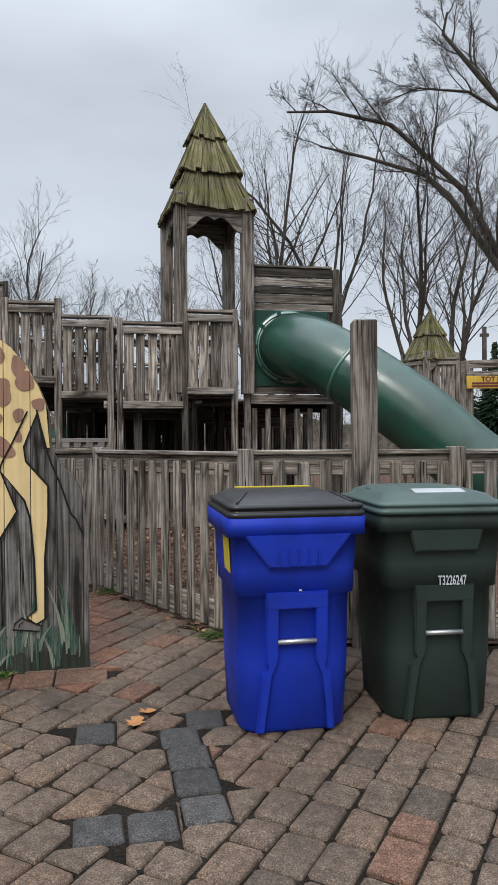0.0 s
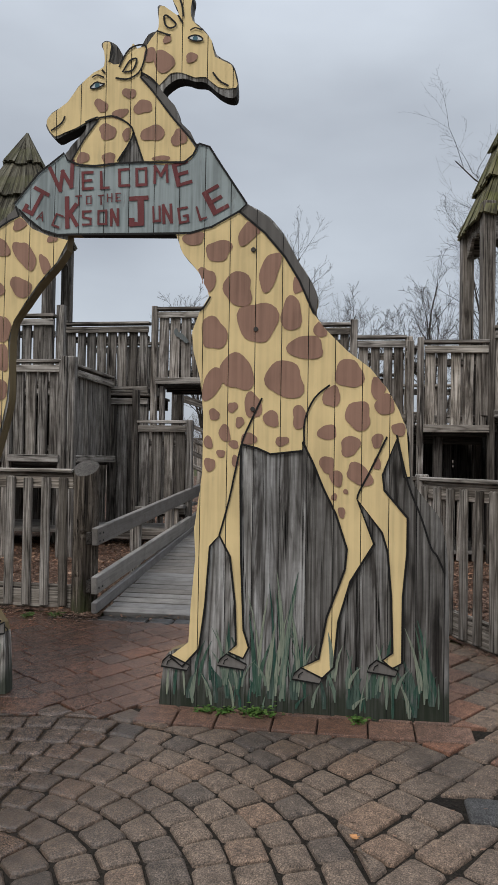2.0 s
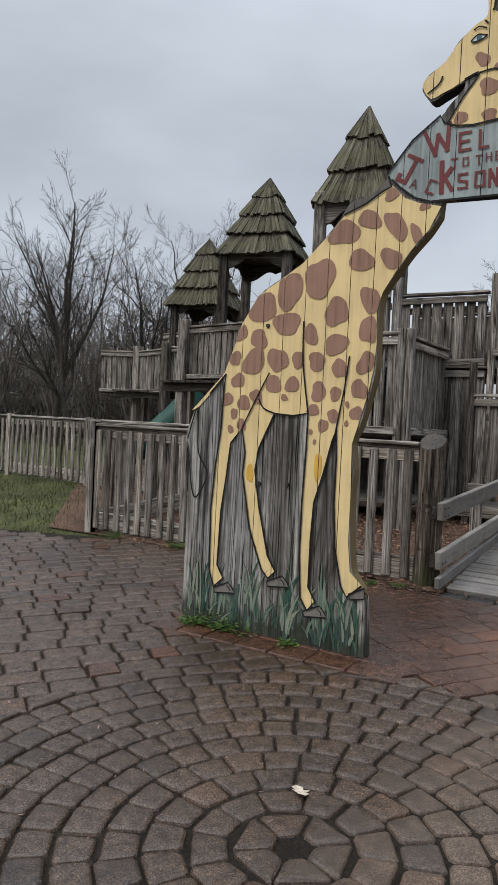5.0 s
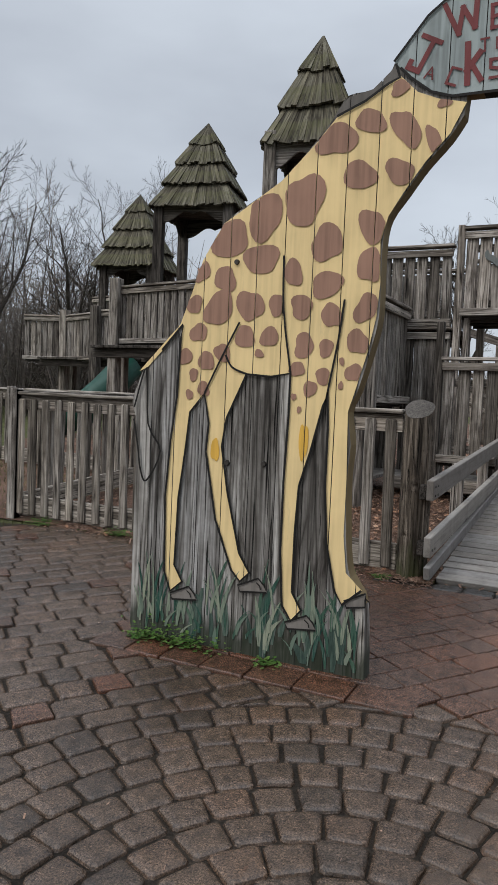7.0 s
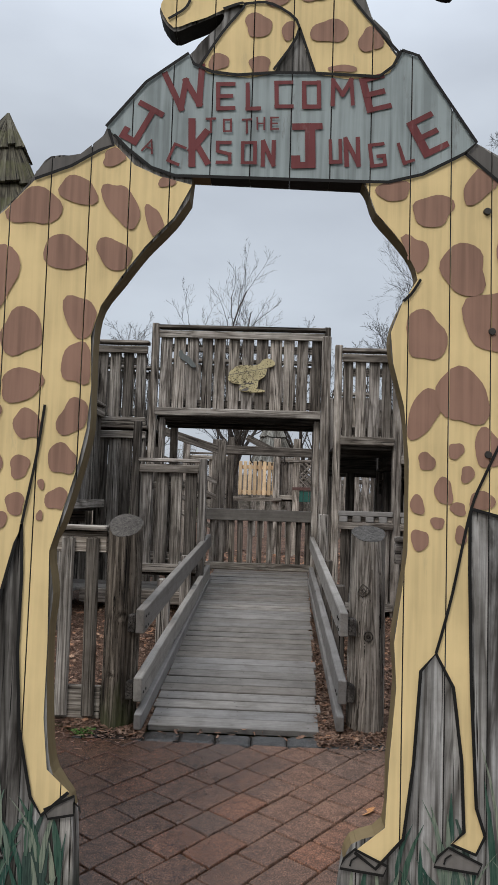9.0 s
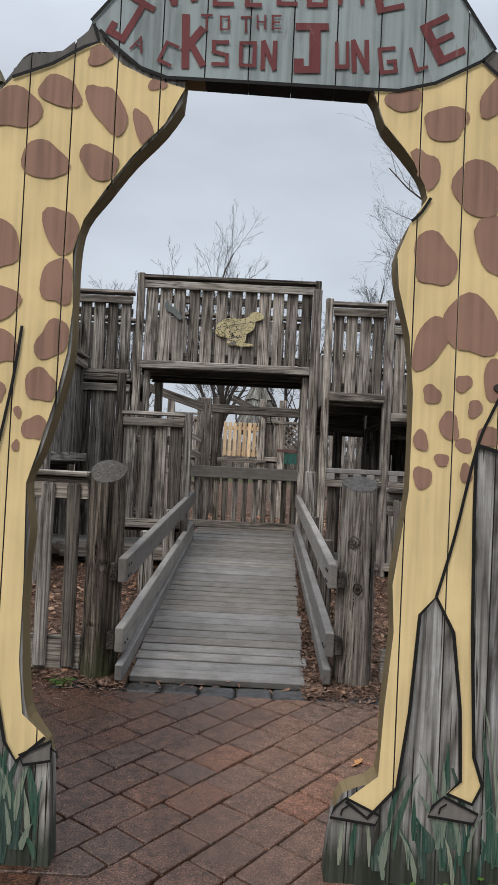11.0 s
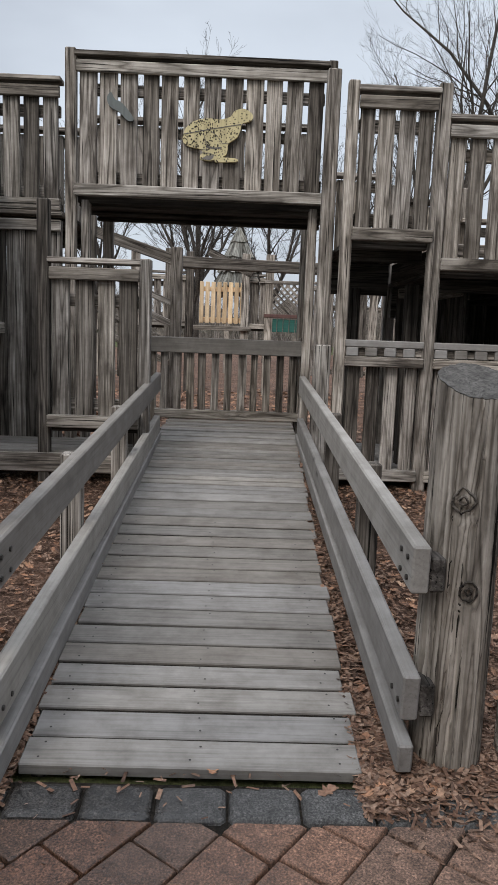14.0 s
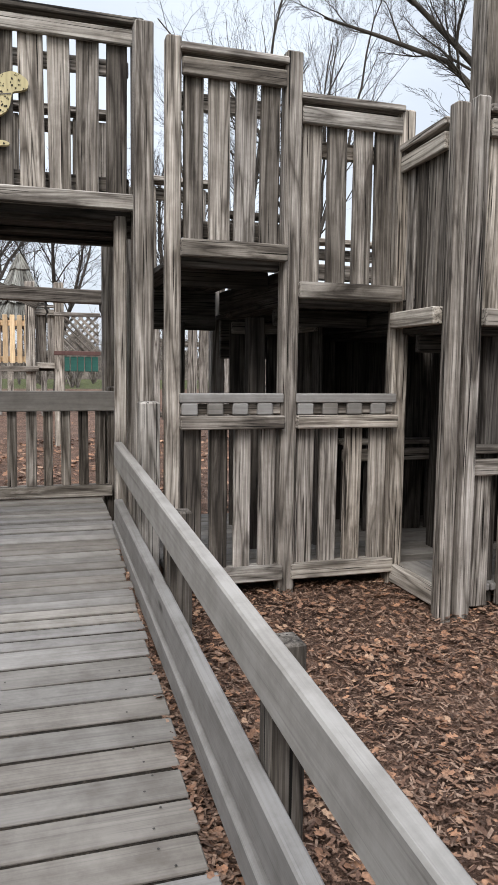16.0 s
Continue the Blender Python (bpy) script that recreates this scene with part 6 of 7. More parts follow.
lattice = thing("lattice_panel", (-1.50, 17.0, 1.86), "brown diagonal timber lattice panel in a frame", "lattice")
for k in range(-3, 7):
    for sgn in (-1, 1):
        a, b = (k * 0.11, 0.0), (k * 0.11 + 0.5, 0.5)
        x0, x1 = max(0.0, a[0]), min(0.62, b[0])
        if x1 > x0:
            z0, z1 = x0 - a[0], x1 - a[0]
            if sgn < 0:
                x0, x1 = 0.62 - x0, 0.62 - x1
            beam(lattice, "slat", (x0, 0.012 * sgn, z0), (x1, 0.012 * sgn, z1), 0.012, 0.035, WOOD)
bar(lattice, "frame_board", -0.03, 0.65, -0.03, 0.03, 0.5, 0.56, WOOD)
bar(lattice, "frame_board", -0.03, 0.65, -0.03, 0.03, -0.07, -0.01, RED_PAINT, label="dull red painted board")
tealp = thing("teal_panel", (-1.50, 17.0, 1.55), "teal painted board panel below the lattice", "board panel")
for k in range(6):
    bar(tealp, "board", k * 0.105, k * 0.105 + 0.092, 0, 0.03, 0, 0.22, TEAL)
panel((-0.7, 17.0), (3.0, 17.0), 0.8, 2.4, "far weathered board wall", spacing=0.2, width=0.15, sill=False)
panel((-9.0, 18.0), (-3.8, 18.0), 0.6, 2.0, "far weathered board wall", spacing=0.22, width=0.16, sill=False)
spire(-1.99, 24.0, 0.5, 20, 0.4, 2.7, 4.22, WOOD_SHAKE_GREY, "far timber turret with a grey plank spire", 4, detail=False, post_half=0.4)

# ---- small turret and play area sign, east ----
spire(6.92, 15.3, 0.41, 14, 0.4, 3.24, 4.3, WOOD_SHAKE, "small board turret with a mossy plank spire", 2, post_half=0.4)
panel((6.5, 14.98), (7.3, 14.83), 1.9, 3.2, "close board wall of the small turret", spacing=0.15, width=0.14, sill=False)
panel((6.42, 15.75), (6.5, 14.98), 1.9, 3.2, "close board wall of the small turret", spacing=0.15, width=0.14, sill=False)
tot = thing("play_area_sign", (0, 0, 0), "yellow lettered board hung under a timber gate beam", "sign")
beam(tot, "beam", (7.2, 14.3, 3.02), (10.9, 13.6, 3.12), 0.12, 0.16, WOOD)
beam(tot, "beam", (7.2, 14.28, 2.82), (10.9, 13.58, 2.92), 0.1, 0.1, WOOD)
for x, y in ((7.3, 14.32), (10.8, 13.65)):
    bar(tot, "post", x - 0.1, x + 0.1, y - 0.1, y + 0.1, 0.3, 3.1, WOOD)
bm = box_bm(1.2, 0.03, 0.26)
bmesh.ops.transform(bm, matrix=pose(7.8, 14.04, 2.64, 0, 0, -11), verts=bm.verts)
board = part("sign_board", bm, SIGN_YELLOW, tot, "yellow painted sign board")
bm = text_bm("TOT LOT", 0.1, 0.004)
bmesh.ops.transform(bm, matrix=pose(7.79, 14.015, 2.705, 90, 0, -11) , verts=bm.verts)
part("lettering", bm, P_RED, tot, "red letters reading TOT LOT")
for k in range(2):
    bm = box_bm(1.0, 0.006, 0.035, 0.0)
    bmesh.ops.transform(bm, matrix=pose(7.8, 14.015, 2.62 - k * 0.06, 0, 0, -11), verts=bm.verts)
    part("text_line", bm, P_RED, tot, "line of small red writing")

# ---- spotted animal cutout and lizard on the bridge ----
cut = thing("animal_cutout", (-2.555, 9.91, 2.80), "yellow black-spotted running cat cutout screwed to the bridge boards", "cutout")
body = curve([(0.097, 0.18), (0.115, 0.228), (0.17, 0.275), (0.237, 0.297), (0.30, 0.303), (0.372, 0.299), (0.445, 0.321), (0.473, 0.36), (0.53, 0.382), (0.576, 0.37), (0.611, 0.34), (0.606, 0.303), (0.566, 0.286), (0.532, 0.274),
              (0.52, 0.222), (0.498, 0.175), (0.436, 0.131), (0.431, 0.087), (0.42, 0.047), (0.397, 0.03), (0.494, 0.025), (0.5, 0.003), (0.351, -0.007), (0.335, 0.012), (0.3, 0.0), (0.232, 0.009), (0.226, 0.036), (0.243, 0.054), (0.232, 0.081), (0.148, 0.095), (0.097, 0.129)], 3)
bm = flat_bm(body, 0.0)
ext = bmesh.ops.extrude_face_region(bm, geom=bm.faces[:])
bmesh.ops.translate(bm, vec=(0, 0.03, 0), verts=[v for v in ext["geom"] if isinstance(v, bmesh.types.BMVert)])
part("body", bm, SPOTTED, cut)
bm, r = bmesh.new(), random.Random(11)
while len(bm.faces) < 300:
    c = (r.uniform(0.08, 0.62), r.uniform(-0.01, 0.39))
    if inside(c, body):
        s = r.uniform(0.003, 0.0068) * (0.75 if c[0] > 0.36 else 1.0)
        bm.faces.new([bm.verts.new((c[0] + s * math.cos(a), -0.002 - 0.0005 * r.random(), c[1] + 1.25 * s * math.sin(a))) for a in (0, 1.2, 2.5, 3.8, 5.1)])
tagged(part("spots", bm, P_BLACK, cut, "small black painted spots"), kind="stuff")
ln = bmesh.new()
for line, w in (([(0.099, 0.183), (0.304, 0.227), (0.526, 0.269)], 0.006), ([(0.248, 0.192), (0.262, 0.15), (0.277, 0.106), (0.27, 0.075), (0.232, 0.081)], 0.005), ([(0.30, 0.215), (0.35, 0.179), (0.39, 0.127), (0.436, 0.131)], 0.005), ([(0.277, 0.098), (0.33, 0.09), (0.385, 0.098)], 0.012), ([(0.243, 0.054), (0.29, 0.055), (0.34, 0.04)], 0.005)):
    ribbon(ln, [Vector(p) for p in line], w, -0.0036)
part("outline_paint", ln, P_MANE, cut, "thin dark painted outline")
part("paw_paint", flat_bm([(0.236, 0.012), (0.3, 0.004), (0.325, 0.02), (0.33, 0.042), (0.27, 0.034)], -0.003), P_GREY, cut, "grey painted paw")
liz = thing("lizard_cutout", (-3.03, 9.915, 3.06), "small weathered grey lizard cutout on the bridge boards", "cutout")
bm = flat_bm(curve([(0, 0.16), (0.03, 0.2), (0.06, 0.15), (0.12, 0.12), (0.2, 0.02), (0.16, 0.0), (0.09, 0.06), (0.02, 0.1)], 3), 0.0)
ext = bmesh.ops.extrude_face_region(bm, geom=bm.faces[:])
bmesh.ops.translate(bm, vec=(0, 0.02, 0), verts=[v for v in ext["geom"] if isinstance(v, bmesh.types.BMVert)])
part("body", bm, P_LIZARD, liz)


# ---- wheeled waste carts ----
def rounded(w, d, r, n=5):
    out = []
    for cx, cy, a0 in ((w / 2 - r, -d / 2 + r, -90), (w / 2 - r, d / 2 - r, 0), (-w / 2 + r, d / 2 - r, 90), (-w / 2 + r, -d / 2 + r, 180)):
        for k in range(n + 1):
            a = radians(a0 + 90 * k / n)
            out.append((cx + r * math.cos(a), cy + r * math.sin(a)))
    return out


def loft(levels, bottom=True, top=False):
    """A skin over rounded rectangles: rows of (z, width, depth, corner radius, shift back)."""
    bm, rings = bmesh.new(), []
    for z, w, d, r, sh in levels:
        rings.append([bm.verts.new((x, y + sh, z)) for x, y in rounded(w, d, r)])
    for a, b in zip(rings, rings[1:]):
        for i in range(len(a)):
            bm.faces.new((a[i], a[(i + 1) % len(a)], b[(i + 1) % len(a)], b[i]))
    if bottom:
        bm.faces.new(rings[0][::-1])
    if top:
        bm.faces.new(rings[-1])
    return bm


def soft(bm, angle=30):
    for f in bm.faces:
        f.smooth = True
    for e in bm.edges:
        if len(e.link_faces) == 2 and e.calc_face_angle(0) > radians(angle):
            e.smooth = False
    return bm


def front_plate(points, y0, y1, thick):
    """A moulded plate on the sloping front: points (x, z); y runs from y0 at z = 0 to y1 at z = 1."""
    bm = bmesh.new()
    a = [bm.verts.new((x, y0 + (y1 - y0) * z - thick, z)) for x, z in points]
    b = [bm.verts.new((x * 1.03, y0 + (y1 - y0) * z + 0.03, z)) for x, z in points]
    n = len(points)
    bm.faces.new(a)
    for i in range(n):
        bm.faces.new((a[i], a[(i + 1) % n], b[(i + 1) % n], b[i]))
    bmesh.ops.bevel(bm, geom=[e for e in bm.edges if all(v in a for v in e.verts)], offset=0.006, segments=2, affect="EDGES")
    return bm


def cart(x, y, turn, body_mat, lid_mat, label, blue):
    ob = thing("waste_cart", (x, y, ground_z(y - 0.3) + 0.005), label, "waste bin", "waste carts", turn)
    lv = [(0.0, 0.48, 0.48, 0.09, 0.0), (0.03, 0.535, 0.53, 0.10, 0.0), (0.35, 0.56, 0.575, 0.10, 0.0), (0.668, 0.560, 0.615, 0.09, 0.01), (0.676, 0.594, 0.646, 0.075, 0.01),
          (0.80, 0.604, 0.668, 0.07, 0.015), (0.955, 0.62, 0.692, 0.06, 0.02), (0.957, 0.678, 0.748, 0.05, 0.02), (1.043, 0.684, 0.754, 0.05, 0.02), (1.046, 0.65, 0.72, 0.05, 0.02)]
    part("body", soft(loft(lv), 22), body_mat, ob)
    ob.scale = (0.955, 0.97, 0.965)
    y0, y1 = -0.272, -0.335
    if blue:
        part("grip_plate", front_plate([(-0.265, 0.97), (0.265, 0.97), (0.14, 0.81), (-0.14, 0.81)], y0, y1 - 0.002, 0.024), body_mat, ob, "moulded grip plate with ribs")
        for k in range(5):
            part("rib", front_plate([(-0.10 + k * 0.048, 0.90), (-0.092 + k * 0.048, 0.90), (-0.092 + k * 0.048, 0.81), (-0.10 + k * 0.048, 0.81)], y0, y1 - 0.002, 0.034), body_mat, ob)
    else:
        part("grip_plate", front_plate([(-0.19, 0.97), (0.19, 0.97), (0.16, 0.86), (-0.16, 0.86)], y0, y1 - 0.002, 0.022), body_mat, ob, "moulded grip plate")
    for s in (-1, 1):
        part("cheek", front_plate([(s * 0.09, 0.64), (s * 0.15, 0.64), (s * 0.15, 0.36), (s * 0.125, 0.33), (s * 0.17, 0.30), (s * 0.19, 0.02), (s * 0.155, 0.02), (s * 0.13, 0.30), (s * 0.09, 0.36)][::s], y0, y1, 0.016), body_mat, ob, "moulded cheek beside the lift pocket")
    part("pocket_header", front_plate([(-0.15, 0.69), (0.15, 0.69), (0.15, 0.61), (-0.15, 0.61)], y0, y1, 0.018), body_mat, ob)
    bm = bmesh.new()
    tube_bm(bm, [(-0.095, -0.312, 0.455), (0.095, -0.312, 0.455)], [0.013, 0.013], 10)
    part("lift_bar", bm, STEEL, ob, "galvanised steel lift bar")
    if blue:
        lid_lv = [(1.040, 0.66, 0.74, 0.05, 0.02), (1.043, 0.672, 0.752, 0.05, 0.02), (1.066, 0.676, 0.756, 0.05, 0.02), (1.069, 0.655, 0.735, 0.05, 0.02), (1.081, 0.652, 0.73, 0.05, 0.02), (1.084, 0.665, 0.745, 0.05, 0.02),
                  (1.100, 0.66, 0.74, 0.05, 0.02), (1.104, 0.60, 0.68, 0.04, 0.03), (1.108, 0.595, 0.67, 0.04, 0.03), (1.145, 0.45, 0.46, 0.03, 0.07)]
    else:
        lid_lv = [(1.040, 0.68, 0.76, 0.06, 0.02), (1.045, 0.705, 0.79, 0.06, 0.02), (1.062, 0.71, 0.795, 0.06, 0.02), (1.066, 0.685, 0.77, 0.06, 0.02), (1.078, 0.68, 0.765, 0.06, 0.02), (1.082, 0.695, 0.78, 0.06, 0.02), (1.095, 0.685, 0.77, 0.06, 0.02),
                  (1.10, 0.60, 0.68, 0.06, 0.03), (1.128, 0.56, 0.60, 0.06, 0.06), (1.150, 0.42, 0.40, 0.05, 0.11)]
    lid = part("lid", soft(loft(lid_lv, True, True), 10), lid_mat, ob, "black domed lid" if blue else "grey-green ribbed lid")
    if blue:
        bm = box_bm(0.42, 0.05, 0.006, 0.001)
        bmesh.ops.transform(bm, matrix=pose(0.01, 0.27, 1.148), verts=bm.verts)
        child("sticker", mesh_of("sticker", bm, YELLOW_TAPE), lid, None, "narrow yellow sticker")
        bm = box_bm(0.004, 0.16, 0.17, 0.0)
        bmesh.ops.transform(bm, matrix=pose(-0.313, -0.15, 0.86, 0, -3, 0), verts=bm.verts)
        part("side_label", bm, YELLOW_TAPE, ob, "yellow printed side label")
        for s in (-1, 1):
            bm = bmesh.new()
            tube_bm(bm, [(s * 0.285, -0.295, 1.109), (s * 0.215, -0.15, 1.147)], [0.007, 0.006], 6)
            child("lid_ridge", mesh_of("lid_ridge", bm, lid_mat), lid)
        bm = box_bm(0.014, 0.004, 0.009, 0.0)
        bmesh.ops.transform(bm, matrix=pose(0.012, -0.332, 0.70), verts=bm.verts)
        part("paint_chip", bm, STICKER, ob, "small pale scuff")
        bm = bmesh.new()
        tube_bm(bm, [(0.08, -0.257, 0.045), (0.08, -0.25, 0.045)], [0.011, 0.011], 8)
        part("drain_hole", bm, RUBBER, ob, "dark drain hole")
    else:
        for s in (-1, 1):
            bm = box_bm(0.05, 0.42, 0.02, 0.008)
            bmesh.ops.transform(bm, matrix=pose(s * 0.235, -0.06, 1.118, 6, s * 4, 0), verts=bm.verts)
            child("lid_rib", mesh_of("lid_rib", bm, lid_mat), lid)
        bm = box_bm(0.27, 0.075, 0.004, 0.0)
        bmesh.ops.transform(bm, matrix=pose(0.03, -0.17, 1.141, 12), verts=bm.verts)
        child("label_sticker", mesh_of("label_sticker", bm, STICKER), lid, None, "pale instruction sticker")
        bm = text_bm("T3226247", 0.045, 0.0012)
        xs = max(v.co.x for v in bm.verts)
        bmesh.ops.scale(bm, vec=(0.074 / xs, 1, 1), verts=bm.verts)
        bmesh.ops.transform(bm, matrix=pose(0.035, -0.3335, 0.715, 86, 0, 0), verts=bm.verts)
        part("serial_number", bm, STICKER, ob, "white number T3226247")
    for s in (-1, 1):
        bm = bmesh.new()
        tube_bm(bm, [(s * 0.16, 0.27, 0.11), (s * 0.21, 0.27, 0.11)], [0.11, 0.11], 18)
        wheel = part("wheel", bm, RUBBER, ob, "black rubber wheel")
    bm = bmesh.new()
    tube_bm(bm, [(-0.22, 0.36, 0.98), (-0.22, 0.45, 1.0), (0.22, 0.45, 1.0), (0.22, 0.36, 0.98)], [0.014] * 4, 8)
    part("push_handle", bm, body_mat, ob, "moulded push handle")
    return ob


cart(0.82, 3.55, 0, BLUE, BLACK_LID, "blue plastic recycling cart with a black lid on the pavers", True)
cart(1.555, 3.56, -3, GREEN_BIN, GREEN_LID, "dark green plastic waste cart with a ribbed lid on the pavers", False)


# ---- bare winter trees ----
class Twigs:
    def __init__(self):
        self.v, self.f = [], []

    def tube(self, pts, radii, sides):
        base = len(self.v)
        for k, p in enumerate(pts):
            d = (pts[min(k + 1, len(pts) - 1)] - pts[max(k - 1, 0)]).normalized()
            a = d.cross(Vector((0.29, 0.93, 0.21))).normalized()
            b = d.cross(a)
            for i in range(sides):
                t = i * math.tau / sides
                self.v.append(tuple(p + radii[k] * (math.cos(t) * a + math.sin(t) * b)))
        for k in range(len(pts) - 1):
            for i in range(sides):
                j = (i + 1) % sides
                self.f.append((base + k * sides + i, base + k * sides + j, base + (k + 1) * sides + j, base + (k + 1) * sides + i))

    def mesh(self, name, mat):
        me = bpy.data.meshes.new(name)
        me.from_pydata(self.v, [], self.f)
        me.polygons.foreach_set("use_smooth", [True] * len(me.polygons))
        me.materials.append(mat)
        return me


def grow(r, stem, crown, p, d, length, rad, level, top, spread, path=None):
    """A limb with wavering growth, set all along with ever finer side shoots."""
    segs, wob = (10, 9, 6, 4, 3)[level], (0.05, 0.1, 0.13, 0.16, 0.2)[level]
    if path:
        pts = path
    else:
        pts = [p.copy()]
        for k in range(segs):
            d = (d + Vector((r.gauss(0, wob), r.gauss(0, wob), r.gauss(0, wob * 0.7) + (0.03 if level else 0.02)))).normalized()
            p = p + d * (length / segs)
            pts.append(p.copy())
    segs = len(pts) - 1
    rads = [max(0.0042, rad * (1 - 0.8 * k / segs)) for k in range(segs + 1)]
    (stem if level < 2 else crown).tube(pts, rads, (8, 6, 5, 3, 3)[level])
    if level >= top:
        return
    n, lo = (12, 11, 7, 5)[level], (0.28, 0.18, 0.15, 0.15)[level]
    for k in range(n):
        u = min(0.999, lo + (1 - lo) * (k + r.random()) / n)
        i = int(u * segs)
        q, along = pts[i].lerp(pts[i + 1], u * segs - i), (pts[i + 1] - pts[i]).normalized()
        side = Vector((r.gauss(0, 1), r.gauss(0, 1), r.gauss(0, 0.4)))
        side = (side - along * side.dot(along)).normalized()
        nd = (along + side * spread * r.uniform(0.7, 1.15) + Vector((0, 0, 0.12 if level < 2 else 0.04))).normalized()
        share = (0.58 - 0.38 * u) if level == 0 else (0.55 - 0.25 * u)
        grow(r, stem, crown, q, nd, length * share * r.uniform(0.65, 1.15), max(0.0042, rads[i] * 0.4), level + 1, top, spread)


def tree(x, y, height, rad, sd, label, lean=(0, 0), limbs=5, open_by=0.5, fork=0.32):
    """A short bole that parts into rising limbs, each set with ever finer shoots."""
    r = random.Random(sd)
    ob = thing("bare_tree", (x, y, ground_z(y) - 0.1), label, "tree", "bare trees")
    stem, crown = Twigs(), Twigs()
    up = Vector((lean[0], lean[1], 1)).normalized()
    bole = [up * height * fork * k / 4 + Vector((r.gauss(0, 0.01), r.gauss(0, 0.01), 0)) * height * (k > 0) * 0.5 for k in range(5)]
    stem.tube(bole, [rad * (1 - 0.09 * k) for k in range(5)], 8)
    turn = r.uniform(0, 6.28)
    for k in range(limbs):
        a = turn + k * 2.4 + r.uniform(-0.4, 0.4)
        out = 0.12 if k == 0 else open_by * r.uniform(0.6, 1.1)
        d = (up + Vector((math.cos(a), math.sin(a), 0)) * out).normalized()
        start = bole[-1] if k < 2 else bole[-2].lerp(bole[-1], r.random())
        grow(r, stem, crown, start, d, height * (1 - fork) * (1.0 if k == 0 else r.uniform(0.7, 0.98)), rad * (0.62 if k == 0 else 0.5), 1, 4, 0.75)
    child("trunk", stem.mesh("trunk", BARK), ob)
    child("crown", crown.mesh("crown", BARK), ob)
    return ob


BARE = "leafless grey-brown winter tree with fine twigs"
for x, y, h, rad, sd, lean, limbs, wide in ((9.9, 45.0, 22.5, 0.26, 1, (0.0, 0), 5, 0.28), (13.7, 45.0, 23.0, 0.26, 2, (0.03, 0), 5, 0.35), (8.6, 45.0, 15.5, 0.2, 6, (-0.07, 0), 4, 0.22), (8.0, 18.5, 9.0, 0.13, 3, (-0.05, 0), 4, 0.35), (10.2, 20.5, 9.5, 0.14, 4, (-0.05, 0), 5, 0.4),
                                            (-3.9, 39.0, 12.3, 0.2, 5, (0, 0), 7, 0.8), (2.5, 28.5, 8.0, 0.12, 10, (0, 0), 6, 0.5), (-19.0, 17.5, 7.9, 0.15, 7, (0.1, 0), 6, 0.6), (-19.6, 26.0, 9.6, 0.14, 8, (0, 0), 6, 0.55), (-17.0, 16.4, 5.0, 0.13, 15, (-0.3, 0), 5, 0.6),
                                            (-17.6, 20.5, 6.4, 0.12, 18, (0.1, 0), 6, 0.55), (-6.5, 29.0, 7.0, 0.12, 9, (0, 0), 5, 0.5), (-3.3, 26.5, 6.4, 0.12, 16, (0, 0), 5, 0.5), (-0.9, 31.0, 7.2, 0.14, 17, (0.05, 0), 5, 0.5)):
    tree(x, y, h, rad, sd, BARE, lean, limbs, wide)
# a big tree whose limbs lean out over the yard
big, r, stem, crown = thing("bare_tree", (24.9, 31.9, 0.3), "large leafless tree with long dark limbs leaning over the yard", "tree", "bare trees", -10.5), random.Random(41), Twigs(), Twigs()
for rad, limb in ((0.17, [(0, 0), (-1.7, 3.3), (-3.56, 5.76), (-5.0, 7.65), (-5.6, 8.25), (-7.1, 8.85), (-8.4, 9.2)]), (0.17, [(0, 0), (-1.6, 3.6), (-3.6, 6.16), (-4.55, 7.75), (-5.45, 8.65), (-6.45, 9.75), (-8.1, 10.15), (-9.3, 10.0)]),
                  (0.18, [(0, 0), (-0.7, 4.7), (-2.1, 8.6), (-3.56, 10.1), (-4.45, 11.35), (-5.0, 12.25), (-4.9, 12.8)]), (0.07, [(-3.56, 10.1), (-4.45, 10.44), (-5.8, 10.55), (-6.7, 10.3)])):
    path = [Vector((1.8 * x, 0.5 * math.sin(k * 1.3 + rad * 40), max(0.0, 1.8 * z - 0.96))) for k, (x, z) in enumerate(limb)]
    grow(r, stem, crown, path[0], Vector((0, 0, 1)), 9.0 if rad > 0.1 else 6.0, rad * 1.4, 0, 4, 0.75, path)
child("trunk", stem.mesh("trunk", BARK), big)
child("crown", crown.mesh("crown", BARK), big)

# woods and brush far behind, too many stems to count
bm_w, r = Twigs(), random.Random(31)
